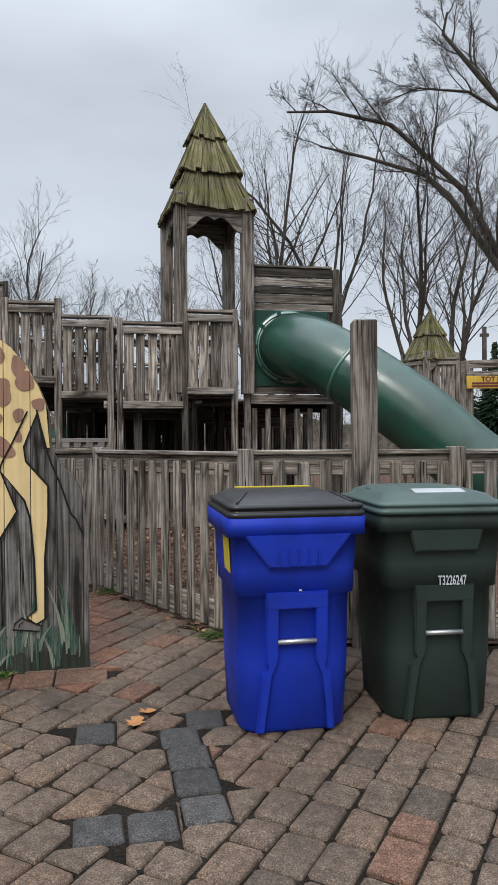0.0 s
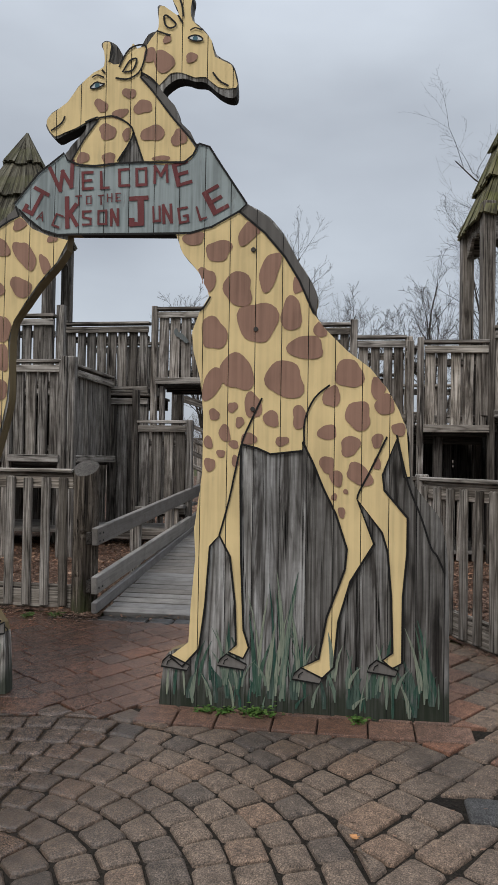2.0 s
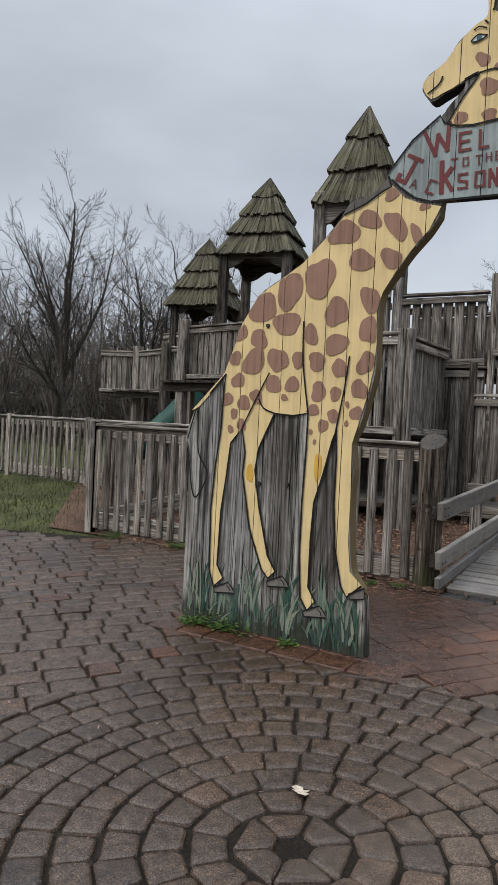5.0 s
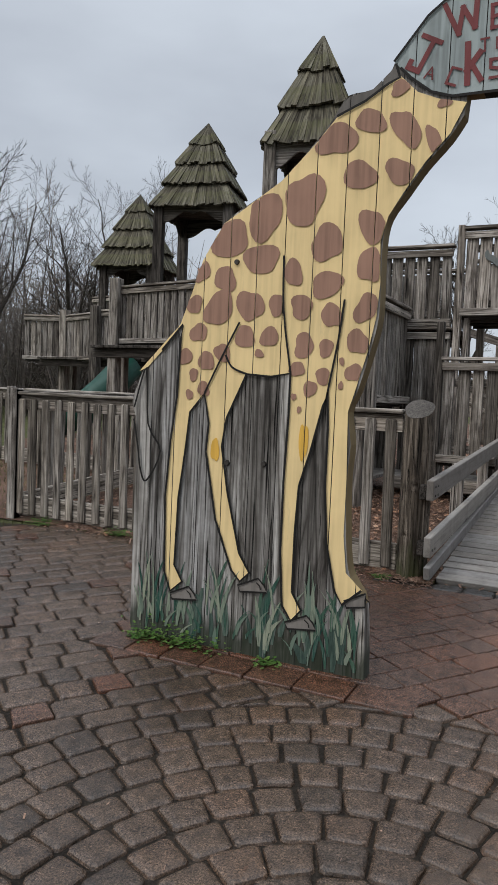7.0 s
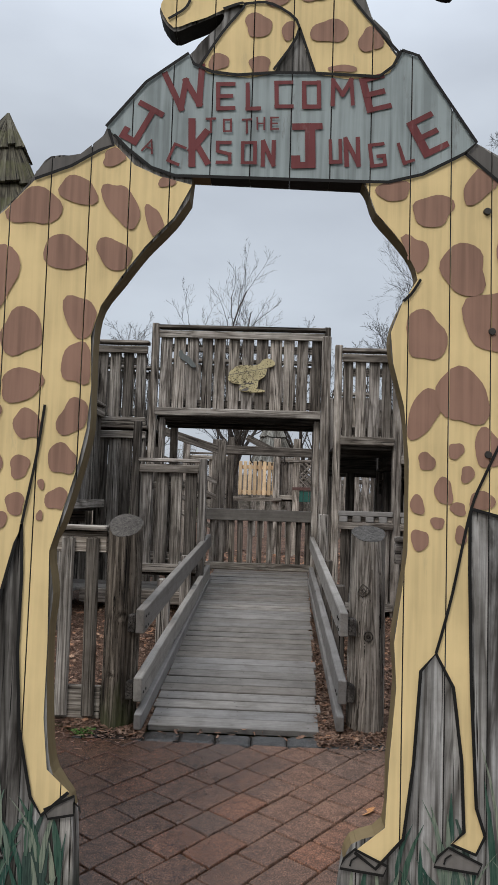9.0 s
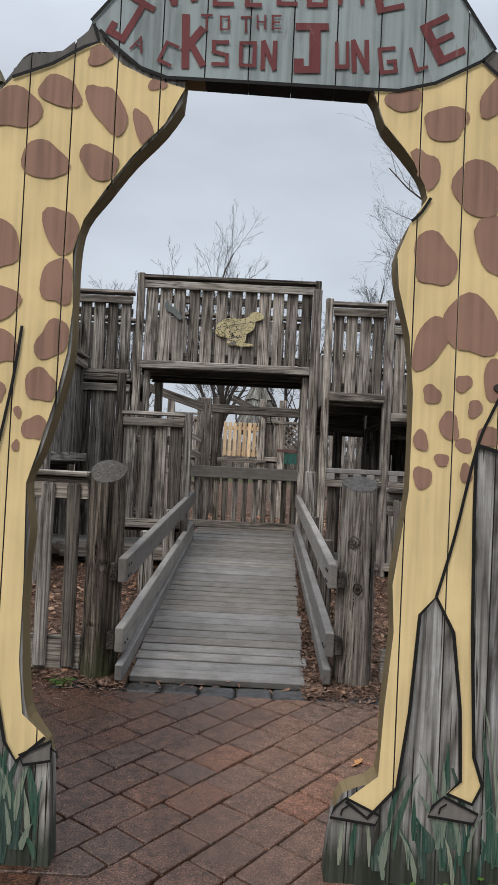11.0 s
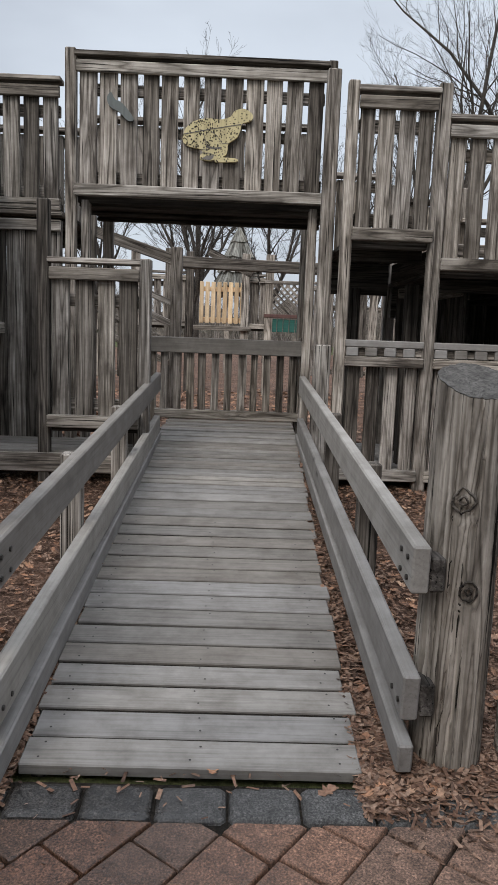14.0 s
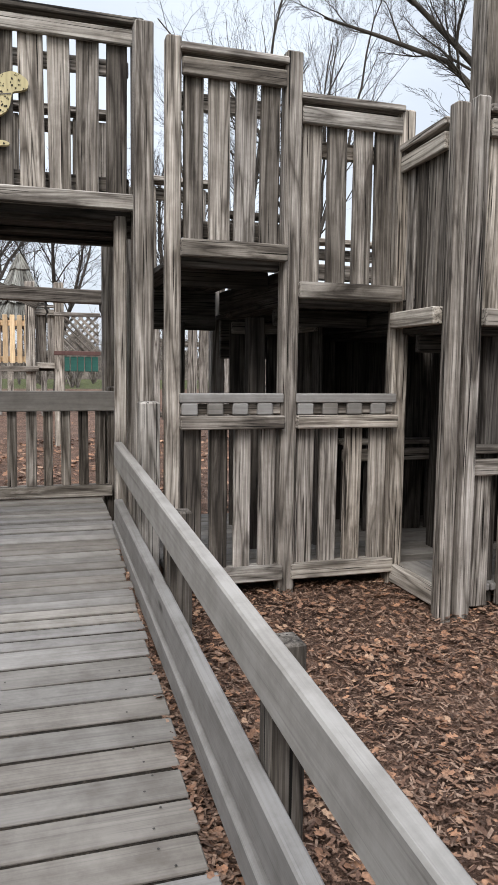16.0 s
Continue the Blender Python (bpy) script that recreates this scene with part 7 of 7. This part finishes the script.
for k in range(600):
    az = radians(r.uniform(33, 66)) if k < 410 else radians(r.uniform(-42, 33))
    dist = r.uniform(27, 48) if k < 410 else r.uniform(46, 62)
    bx, by = -dist * math.sin(az), dist * math.cos(az)
    h = r.uniform(3.0, 8.5) if k < 410 else r.uniform(2.5, 6.0)
    p0 = Vector((bx, by, 0.3))
    for s in range(4):
        d = Vector((r.gauss(0, 0.25), r.gauss(0, 0.25), 1)).normalized()
        p1, hh = p0 + d * h * 0.5, h * r.uniform(0.6, 1.0)
        p2 = p0 + d * hh + Vector((r.gauss(0, 0.3), r.gauss(0, 0.3), 0))
        bm_w.tube([p0, p1, p2], [0.05, 0.03, 0.008], 3)
        for b in range(7):
            q = p0.lerp(p2, r.uniform(0.3, 0.95))
            e = q + Vector((r.gauss(0, 0.6), r.gauss(0, 0.6), r.uniform(0.1, 0.9)))
            bm_w.tube([q, (q + e) / 2 + Vector((0, 0, -0.08)), e], [0.018, 0.012, 0.005], 3)
            for c in range(3):
                q2 = q.lerp(e, r.uniform(0.3, 1.0))
                bm_w.tube([q2, q2 + Vector((r.gauss(0, 0.25), r.gauss(0, 0.25), r.uniform(0.05, 0.4)))], [0.008, 0.004], 3)
tagged(new("far_woods", bm_w.mesh("far_woods", BRUSH)), "bare brown brush and saplings far behind the playground", "woods", kind="stuff")
hedge = bmesh.new()
for k in range(90):
    az = radians(-60 + k * 1.7)
    p = Vector((-70 * math.sin(az), 70 * math.cos(az), 0.0))
    q = Vector((-70 * math.sin(az + radians(1.75)), 70 * math.cos(az + radians(1.75)), 0.0))
    h0, h1 = 3.2 + 0.9 * math.sin(k * 1.7) + 0.5 * math.sin(k * 4.1), 3.2 + 0.9 * math.sin((k + 1) * 1.7) + 0.5 * math.sin((k + 1) * 4.1)
    hedge.faces.new([hedge.verts.new(v) for v in (p, q, q + Vector((0, 0, h1)), p + Vector((0, 0, h0)))])
tagged(new("backdrop", mesh_of("backdrop", hedge, BRUSH)), "distant brown line of woods", "woods", kind="structure")


def evergreen(x, y, h, sd):
    r = random.Random(sd)
    ob = thing("evergreen", (x, y, 0.4), "dark green conifer beyond the play area", "tree", "conifers")
    bm = bmesh.new()
    tube_bm(bm, [(0, 0, 0), (0, 0, h)], [0.12, 0.02], 6)
    part("trunk", bm, BARK, ob)
    t = Twigs()
    for k in range(900):
        u = r.random() ** 0.7
        z, a = h * (0.12 + 0.88 * (1 - u)), r.uniform(0, math.tau)
        l = (0.12 + 0.26 * h * u) * r.uniform(0.5, 1.0)
        q = Vector((0, 0, z))
        e = q + Vector((math.cos(a) * l, math.sin(a) * l, -0.25 * l))
        t.tube([q.lerp(e, 0.4), e], [0.09, 0.015], 3)
    child("crown", t.mesh("crown", PINE), ob)


evergreen(13.1, 26.0, 4.2, 1)
evergreen(14.3, 25.8, 4.7, 2)
evergreen(15.3, 26.0, 4.4, 3)
pole = thing("utility_pole", (16.4, 30.5, 0.4), "dark wooden utility pole beyond the trees", "pole")
bm = bmesh.new()
tube_bm(bm, [(0, 0, 0), (0, 0, 6.05)], [0.13, 0.1], 8)
part("shaft", bm, BARK, pole)
bar(pole, "crossarm", -0.2, 0.2, -0.06, 0.06, 5.6, 5.75, WOOD_DARK_AND_SHADED)

# ---- litter: mulch chips, leaves, weeds ----
def leaf_into(v, f, r, c, size, curl=0.25, chip=False):
    a = r.uniform(0, math.tau)
    u, w = Vector((math.cos(a), math.sin(a), r.gauss(0, 0.22))), Vector((-math.sin(a), math.cos(a), r.gauss(0, 0.22)))
    base = len(v)
    if chip:
        l, b = size, size * r.uniform(0.16, 0.35)
        for s, t in ((-1, -1), (1, -1), (1, 1), (-1, 1)):
            v.append(tuple(c + u * s * l * 0.5 + w * t * b * 0.5))
        f.append((base, base + 1, base + 2, base + 3))
    else:
        rim = ((0, -0.5), (0.3, -0.32), (0.2, -0.1), (0.46, 0.05), (0.22, 0.18), (0.3, 0.38), (0.0, 0.55), (-0.3, 0.36), (-0.2, 0.16), (-0.45, 0.08), (-0.2, -0.1), (-0.28, -0.33))
        for s, t in rim:
            v.append(tuple(c + u * s * size + w * t * size + Vector((0, 0, curl * size * (s * s * 2 + t * t)))))
        v.append(tuple(c))
        for k in range(12):
            f.append((base + k, base + (k + 1) % 12, base + 12))


def scatter(name, count, sd, mat, spot, size, label, chip=False, lift=0.004, category="leaf litter", level=None):
    r, v, f = random.Random(sd), [], []
    for _ in range(count):
        x, y = spot(r)
        if x is not None:
            leaf_into(v, f, r, Vector((x, y, (level(x, y) if level else ground_z(y)) + lift + r.uniform(0, 0.02))), r.uniform(*size), 0.25, chip)
    me = bpy.data.meshes.new(name)
    me.from_pydata(v, [], f)
    me.materials.append(mat)
    return tagged(new(name, me), label, category, kind="stuff")


def fence_limit(x):
    """How far north the paving reaches."""
    if x < -0.12:
        return 6.04
    if x < 0.80:
        return 6.04 - (x + 0.12) * 1.717
    return 4.46 - (x - 0.8) * 0.18


def yard(r):
    x, y = r.uniform(-7, 4.5), r.uniform(4.5, 13) if r.random() < 0.8 else r.uniform(13, 24)
    if r.random() < 0.5:
        x, y = r.uniform(-1.45, 1.2), r.uniform(6.1, 9.4)
        if r.random() < 0.35:
            x, y = r.uniform(-4.8, -2.66), r.uniform(6.2, 9.8)
    if y < fence_limit(x) + 0.1 or -2.66 < x < -1.5 and y < 11:
        return None, None
    return x, y


scatter("mulch_chips", 100000, 1, CHIPS, yard, (0.010, 0.036), "brown shredded bark chips covering the yard", True)
scatter("fallen_leaves", 9000, 2, LEAVES, yard, (0.018, 0.05), "dry brown oak leaves on the mulch")


def beyond(r):
    return r.uniform(-5.0, 2.0), r.uniform(11.0, 18.0)


scatter("far_leaves", 3500, 8, LEAVES, beyond, (0.04, 0.09), "dry brown leaves covering the mulch beyond the gate")


def ramp_side(r):
    y = r.uniform(5.95, 9.6) if r.random() < 0.75 else r.uniform(5.9, 6.5)
    return (ramp_edge(y) - 0.02 + abs(r.gauss(0, 0.12)) if r.random() < 0.72 else -2.61 - abs(r.gauss(0, 0.07))), y


def ramp_edge(y):
    return -1.61 + 0.028 * (y - 6.06)


def bank_z(x, y):
    """Mulch heaped against both edges of the ramp and falling away to the yard."""
    off = max(0.0, x - ramp_edge(y) if x > -2 else -2.63 - x)
    return max(ground_z(y), ramp_z(y) - 0.025 - off * (0.45 + 0.7 * max(0.0, y - 6.6)))


for x0, step in ((-1.60, 1), (-2.63, -1)):
    bm, r = bmesh.new(), random.Random(21)
    rows = [[bm.verts.new((x0 + step * 0.05 * k, 6.02 + 0.1 * j, bank_z(x0 + step * 0.05 * k, 6.02 + 0.1 * j) - 0.012 + r.uniform(-0.006, 0.006))) for k in range(7)] for j in range(36)]
    for a, b in zip(rows, rows[1:]):
        for k in range(6):
            bm.faces.new((a[k], a[k + 1], b[k + 1], b[k])).smooth = True
    tagged(new("mulch_bank", mesh_of("mulch_bank", bm, MULCH)), "bark mulch heaped against the edge of the ramp", "mulch", kind="stuff")
scatter("ramp_leaves", 260, 3, LEAVES, ramp_side, (0.025, 0.055), "dry leaves drifted beside the ramp", level=bank_z)
scatter("ramp_chips", 11000, 4, CHIPS, ramp_side, (0.012, 0.042), "bark chips drifted beside the ramp", True, level=bank_z)


def gate_foot(r):
    x = r.uniform(-6.0, 0.7)
    if -2.66 < x < -1.52 and r.random() < 0.85:
        return None, None
    return x, fence_limit(x) + r.gauss(0.02, 0.09)


scatter("foot_litter", 4200, 5, CHIPS, gate_foot, (0.012, 0.04), "small dark chips along the fence foot", True)
def gate_sides(r):
    x = r.uniform(-1.58, -0.85) if r.random() < 0.75 else r.uniform(-3.1, -2.64)
    return x, 6.25 - abs(r.gauss(0, 0.16))


scatter("gate_mulch", 6500, 9, CHIPS, gate_sides, (0.012, 0.045), "dark bark mulch spilling out beside the gateposts", True)
scatter("foot_leaves", 150, 6, LEAVES, gate_foot, (0.03, 0.07), "dry leaves along the fence foot")


def paved(r):
    x, y = r.uniform(-4.5, 2.2), r.uniform(2.0, 5.9)
    return (x, y) if y < fence_limit(x) - 0.1 else (None, None)


scatter("paving_debris", 420, 7, CHIPS, paved, (0.006, 0.022), "tiny chips and twigs on the pavers", True, 0.006)
for k, (x, y, s, mat, lab) in enumerate(((0.10, 3.52, 0.12, LEAF_ORANGE, "orange-brown oak leaf lying on the pavers"), (0.16, 3.63, 0.10, LEAF_ORANGE, "pale orange oak leaf lying on the pavers"), (-2.19, 2.84, 0.085, LEAF_PALE, "pale leaf lying on the pavers"),
                                         (-0.62, 3.17, 0.05, LEAF_ORANGE, "small pinkish leaf lying on the pavers"), (-1.45, 5.15, 0.08, LEAF_ORANGE, "brown leaf lying on the pavers"), (-0.05, 5.9, 0.10, LEAF_ORANGE, "yellowed leaf by the fence foot"))):
    v, f = [], []
    leaf_into(v, f, random.Random(40 + k), Vector((0, 0, 0)), s, 0.3)
    me = bpy.data.meshes.new("leaf")
    me.from_pydata(v, [], f)
    me.materials.append(mat)
    ob = new("oak_leaf", me)
    ob.matrix_basis = pose(x, y, ground_z(y) + 0.012)
    tagged(ob, lab, "leaf", "leaves on the paving")


def weed(x, y, size, sd):
    r, v, f = random.Random(sd), [], []
    for _ in range(int(260 * size)):
        c = Vector((r.gauss(0, 0.09 * size), r.gauss(0, 0.03), 0.005 + abs(r.gauss(0, 0.035 * size))))
        leaf_into(v, f, r, c, r.uniform(0.012, 0.028), 0.4)
    me = bpy.data.meshes.new("weed")
    me.from_pydata(v, [], f)
    me.materials.append(WEED)
    ob = new("weed_clump", me)
    ob.matrix_basis = pose(x, y, ground_z(y) + 0.004)
    tagged(ob, "small green weed clump growing at the board foot", "weed", "weed clumps", "stuff")


for k, (x, y, s) in enumerate(((-3.50, 4.24, 1.2), (-3.72, 4.25, 0.5), (-3.02, 4.25, 0.3), (-1.13, 4.25, 0.6), (-1.4, 4.26, 0.3), (-1.3, 4.26, 0.25), (-0.6, 4.26, 0.3), (-0.05, 5.95, 0.5), (0.62, 4.72, 0.6), (-2.95, 5.93, 0.3), (-3.15, 5.9, 0.25), (-4.2, 6.0, 0.6), (-5.2, 6.0, 0.7), (-6.0, 6.0, 0.7))):
    weed(x, y, s, k)


def lawn(r):
    return r.uniform(-14, -6.2), r.uniform(5.2, 8.9)


v, f, r = [], [], random.Random(77)
for _ in range(9000):
    x, y = lawn(r)
    if y < 6.3 + 0.25 * (x + 6.4) - 0.5 or x > -6.55 and y > 6.1:
        continue
    z, h, a = ground_z(y) - 0.03, r.uniform(0.03, 0.08), r.uniform(0, math.tau)
    dx, dy = 0.006 * math.cos(a), 0.006 * math.sin(a)
    b = len(v)
    v += [(x - dx, y - dy, z), (x + dx, y + dy, z), (x + r.gauss(0, 0.03), y + r.gauss(0, 0.03), z + h)]
    f.append((b, b + 1, b + 2))
me = bpy.data.meshes.new("lawn")
me.from_pydata(v, [], f)
me.materials.append(LAWN)
tagged(new("grass", me), "thin winter grass beside the paving", "grass", kind="stuff")

# ---- paving ----
CENTRE, RING = Vector((-2.06, 2.54)), 1.543


def clip(poly, co, no):
    """The side of a shape that lies where no points."""
    out = []
    for a, b in zip(poly, poly[1:] + poly[:1]):
        da, db = (a - co).dot(no), (b - co).dot(no)
        if da >= 0:
            out.append(a)
        if da * db < 0:
            out.append(a.lerp(b, da / (da - db)))
    return out


def area(poly):
    return 0.5 * abs(sum(a.x * b.y - b.x * a.y for a, b in zip(poly, poly[1:] + poly[:1])))


def shrink(poly, d):
    c = sum(poly, Vector((0, 0))) / len(poly)
    return [c + (p - c) * max(0.3, 1 - d / max(0.02, (p - c).length)) for p in poly]


def stone_into(v, f, poly, r, inset=0.010, origin=None, corner=0.014, rock=0.012):
    """One paver with worn, rounded upper edges."""
    if len(poly) == 4:
        poly = [q for k, p in enumerate(poly) for q in (p + (poly[k - 1] - p).normalized() * corner, p + (poly[(k + 1) % 4] - p).normalized() * corner)]
    n, base = len(poly), len(v)
    c = sum(poly, Vector((0, 0))) / n
    dz, tx, ty = r.uniform(-0.004, 0.003) * rock / 0.012, r.gauss(0, rock), r.gauss(0, rock)
    for lift, d in ((-0.03, 0.0), (-0.015, 0.0), (-0.006, inset * 0.35), (0.0, inset * 1.1), (0.003, inset * 2.6)):
        for p in shrink(poly, d):
            z = ground_z(p.y) + 0.008 + lift + dz + tx * (p.x - c.x) + ty * (p.y - c.y)
            v.append((p.x - (origin.x if origin else 0), p.y - (origin.y if origin else 0), z))
    for k in range(4):
        for i in range(n):
            j = (i + 1) % n
            f.append((base + k * n + i, base + k * n + j, base + (k + 1) * n + j, base + (k + 1) * n + i))
    f.append(tuple(base + 4 * n + i for i in range(n)))


r = random.Random(5)
laid = []
DARK_SPOTS = [Vector(p) for p in ((0.295, 3.36), (0.315, 3.16), (0.325, 2.95), (0.335, 2.75), (0.135, 2.67), (-0.06, 2.68), (0.43, 3.53), (-0.085, 3.46))]
for p in DARK_SPOTS:
    a = radians(r.uniform(-3, 3))
    u, w = Vector((math.cos(a), math.sin(a))) * 0.09, Vector((-math.sin(a), math.cos(a))) * 0.095
    laid.append(([p - u - w, p + u - w, p + u + w, p - u + w], "dark"))
# rings of small setts
k = 0
rad = 0.07
while rad + 0.14 < RING:
    wid = 0.147
    n = max(5, round(math.tau * (rad + wid / 2) / 0.155))
    ph = r.uniform(0, 6.28)
    for i in range(n):
        g = 0.0045 / (rad + wid)
        a0, a1 = ph + i * math.tau / n + g, ph + (i + 1) * math.tau / n - g
        poly = [CENTRE + Vector((math.cos(a), math.sin(a))) * q for a, q in ((a0, rad + 0.0045), (a0, rad + wid - 0.0045), (a1, rad + wid - 0.0045), (a1, rad + 0.0045))]
        poly = [p + Vector((r.gauss(0, 0.004), r.gauss(0, 0.004))) for p in poly]
        laid.append((poly, "ring"))
    rad += wid
# header row along the boards and charcoal row before the ramp
for xa, xb in ((-3.95, -2.45), (-1.75, -0.05)):
    x = xa
    while x < xb:
        l = r.uniform(0.2, 0.3)
        laid.append(([Vector(p) for p in ((x + 0.003, 4.07), (x + l - 0.003, 4.07), (x + l - 0.003, 4.26), (x + 0.003, 4.26))], "red"))
        x += l
x = -3.0
while x < -1.0:
    laid.append(([Vector(p) for p in ((x + 0.003, 5.88), (x + 0.197, 5.88), (x + 0.197, 6.02), (x + 0.003, 6.02))], "dark"))
    x += 0.2
# diagonal courses
ang = radians(52)
U, W = Vector((math.cos(ang), math.sin(ang))), Vector((-math.sin(ang), math.cos(ang)))
course = 0.163
for row in range(-62, 62):
    s = -11.0 + r.uniform(0, 0.2)
    while s < 11.0:
        l = 0.235 if r.random() < 0.62 else 0.165
        c = U * (s + l / 2) + W * (row * course) + Vector((-1.0, 2.5))
        s += l
        lim = fence_limit(c.x)
        if not (-7.2 < c.x < 4.6 and -1.6 < c.y < lim + 0.1) or (c.x < -6.0 and c.y > 5.75 + 0.25 * (c.x + 6.4)):
            continue
        g = 0.003 if c.y > 4.2 else 0.0055
        poly = [c - U * (l / 2 - g) - W * (course / 2 - g), c + U * (l / 2 - g) - W * (course / 2 - g), c + U * (l / 2 - g) + W * (course / 2 - g), c - U * (l / 2 - g) + W * (course / 2 - g)]
        loose = 0.0015 if c.y > 4.2 else 0.004
        poly = [p + Vector((r.gauss(0, loose), r.gauss(0, loose))) for p in poly]
        for p in DARK_SPOTS:
            off = c - p
            if len(poly) > 2 and off.length < 0.27:
                if abs(off.x) > abs(off.y):
                    poly = clip(poly, p + Vector((math.copysign(0.096, off.x), 0)), Vector((math.copysign(1, off.x), 0)))
                else:
                    poly = clip(poly, p + Vector((0, math.copysign(0.101, off.y))), Vector((0, math.copysign(1, off.y))))
        away = (c - CENTRE)
        if len(poly) > 2 and away.length < RING + 0.3:
            poly = clip(poly, CENTRE + away.normalized() * (RING + 0.006), away.normalized())
        if len(poly) > 2 and (-3.97 < c.x < -2.43 or -1.77 < c.x < -0.03):
            poly = clip(poly, Vector((0, 4.06)), Vector((0, -1))) if c.y < 4.17 else clip(poly, Vector((0, 4.27)), Vector((0, 1)))
        if len(poly) > 2 and -3.0 < c.x < -1.0:
            poly = clip(poly, Vector((0, 5.87)), Vector((0, -1)))
        if len(poly) > 2 and c.x <= -0.12:
            poly = clip(poly, Vector((0, 6.03)), Vector((0, -1)))
        if len(poly) > 2 and area(poly) > 0.0012:
            laid.append((poly, "red" if c.y > 4.2 and -3.9 < c.x < 0 or r.random() < 0.06 else "brown"))
KIND = {"dark": PAVER_DARK, "ring": PAVER, "red": PAVER_RED, "brown": PAVER}
paving = thing("pavement", (0, 0, 0), "worn brown and reddish concrete pavers laid in rings and diagonal courses", "paving", kind="structure")
rest, single = {}, 0
for poly, what in laid:
    c = sum(poly, Vector((0, 0))) / len(poly)
    near = what == "dark" or (-2.5 < c.x < -1.5 and 3.0 < c.y < 5.9) or (-0.5 < c.x < 1.3 and 2.45 < c.y < 3.3)
    if near and single < 300:
        single += 1
        v, f = [], []
        stone_into(v, f, poly, r, 0.0032 if what == "red" else 0.0135, c, 0.005 if what == "red" else 0.014, 0.006 if what == "red" else 0.012)
        me = bpy.data.meshes.new("paver")
        me.from_pydata(v, [], f)
        me.materials.append(KIND[what])
        child("paver", me, paving, Matrix.Translation((c.x, c.y, 0)))
    else:
        v, f = rest.setdefault(what, ([], []))
        stone_into(v, f, poly, r, 0.0032 if what == "red" else 0.0135, None, 0.005 if what == "red" else 0.014, 0.006 if what == "red" else 0.012)
for what, (v, f) in rest.items():
    me = bpy.data.meshes.new("pavers")
    me.from_pydata(v, [], f)
    me.materials.append(KIND[what])
    tagged(child("pavers", me, paving), "many more pavers of the same paving", kind="stuff")
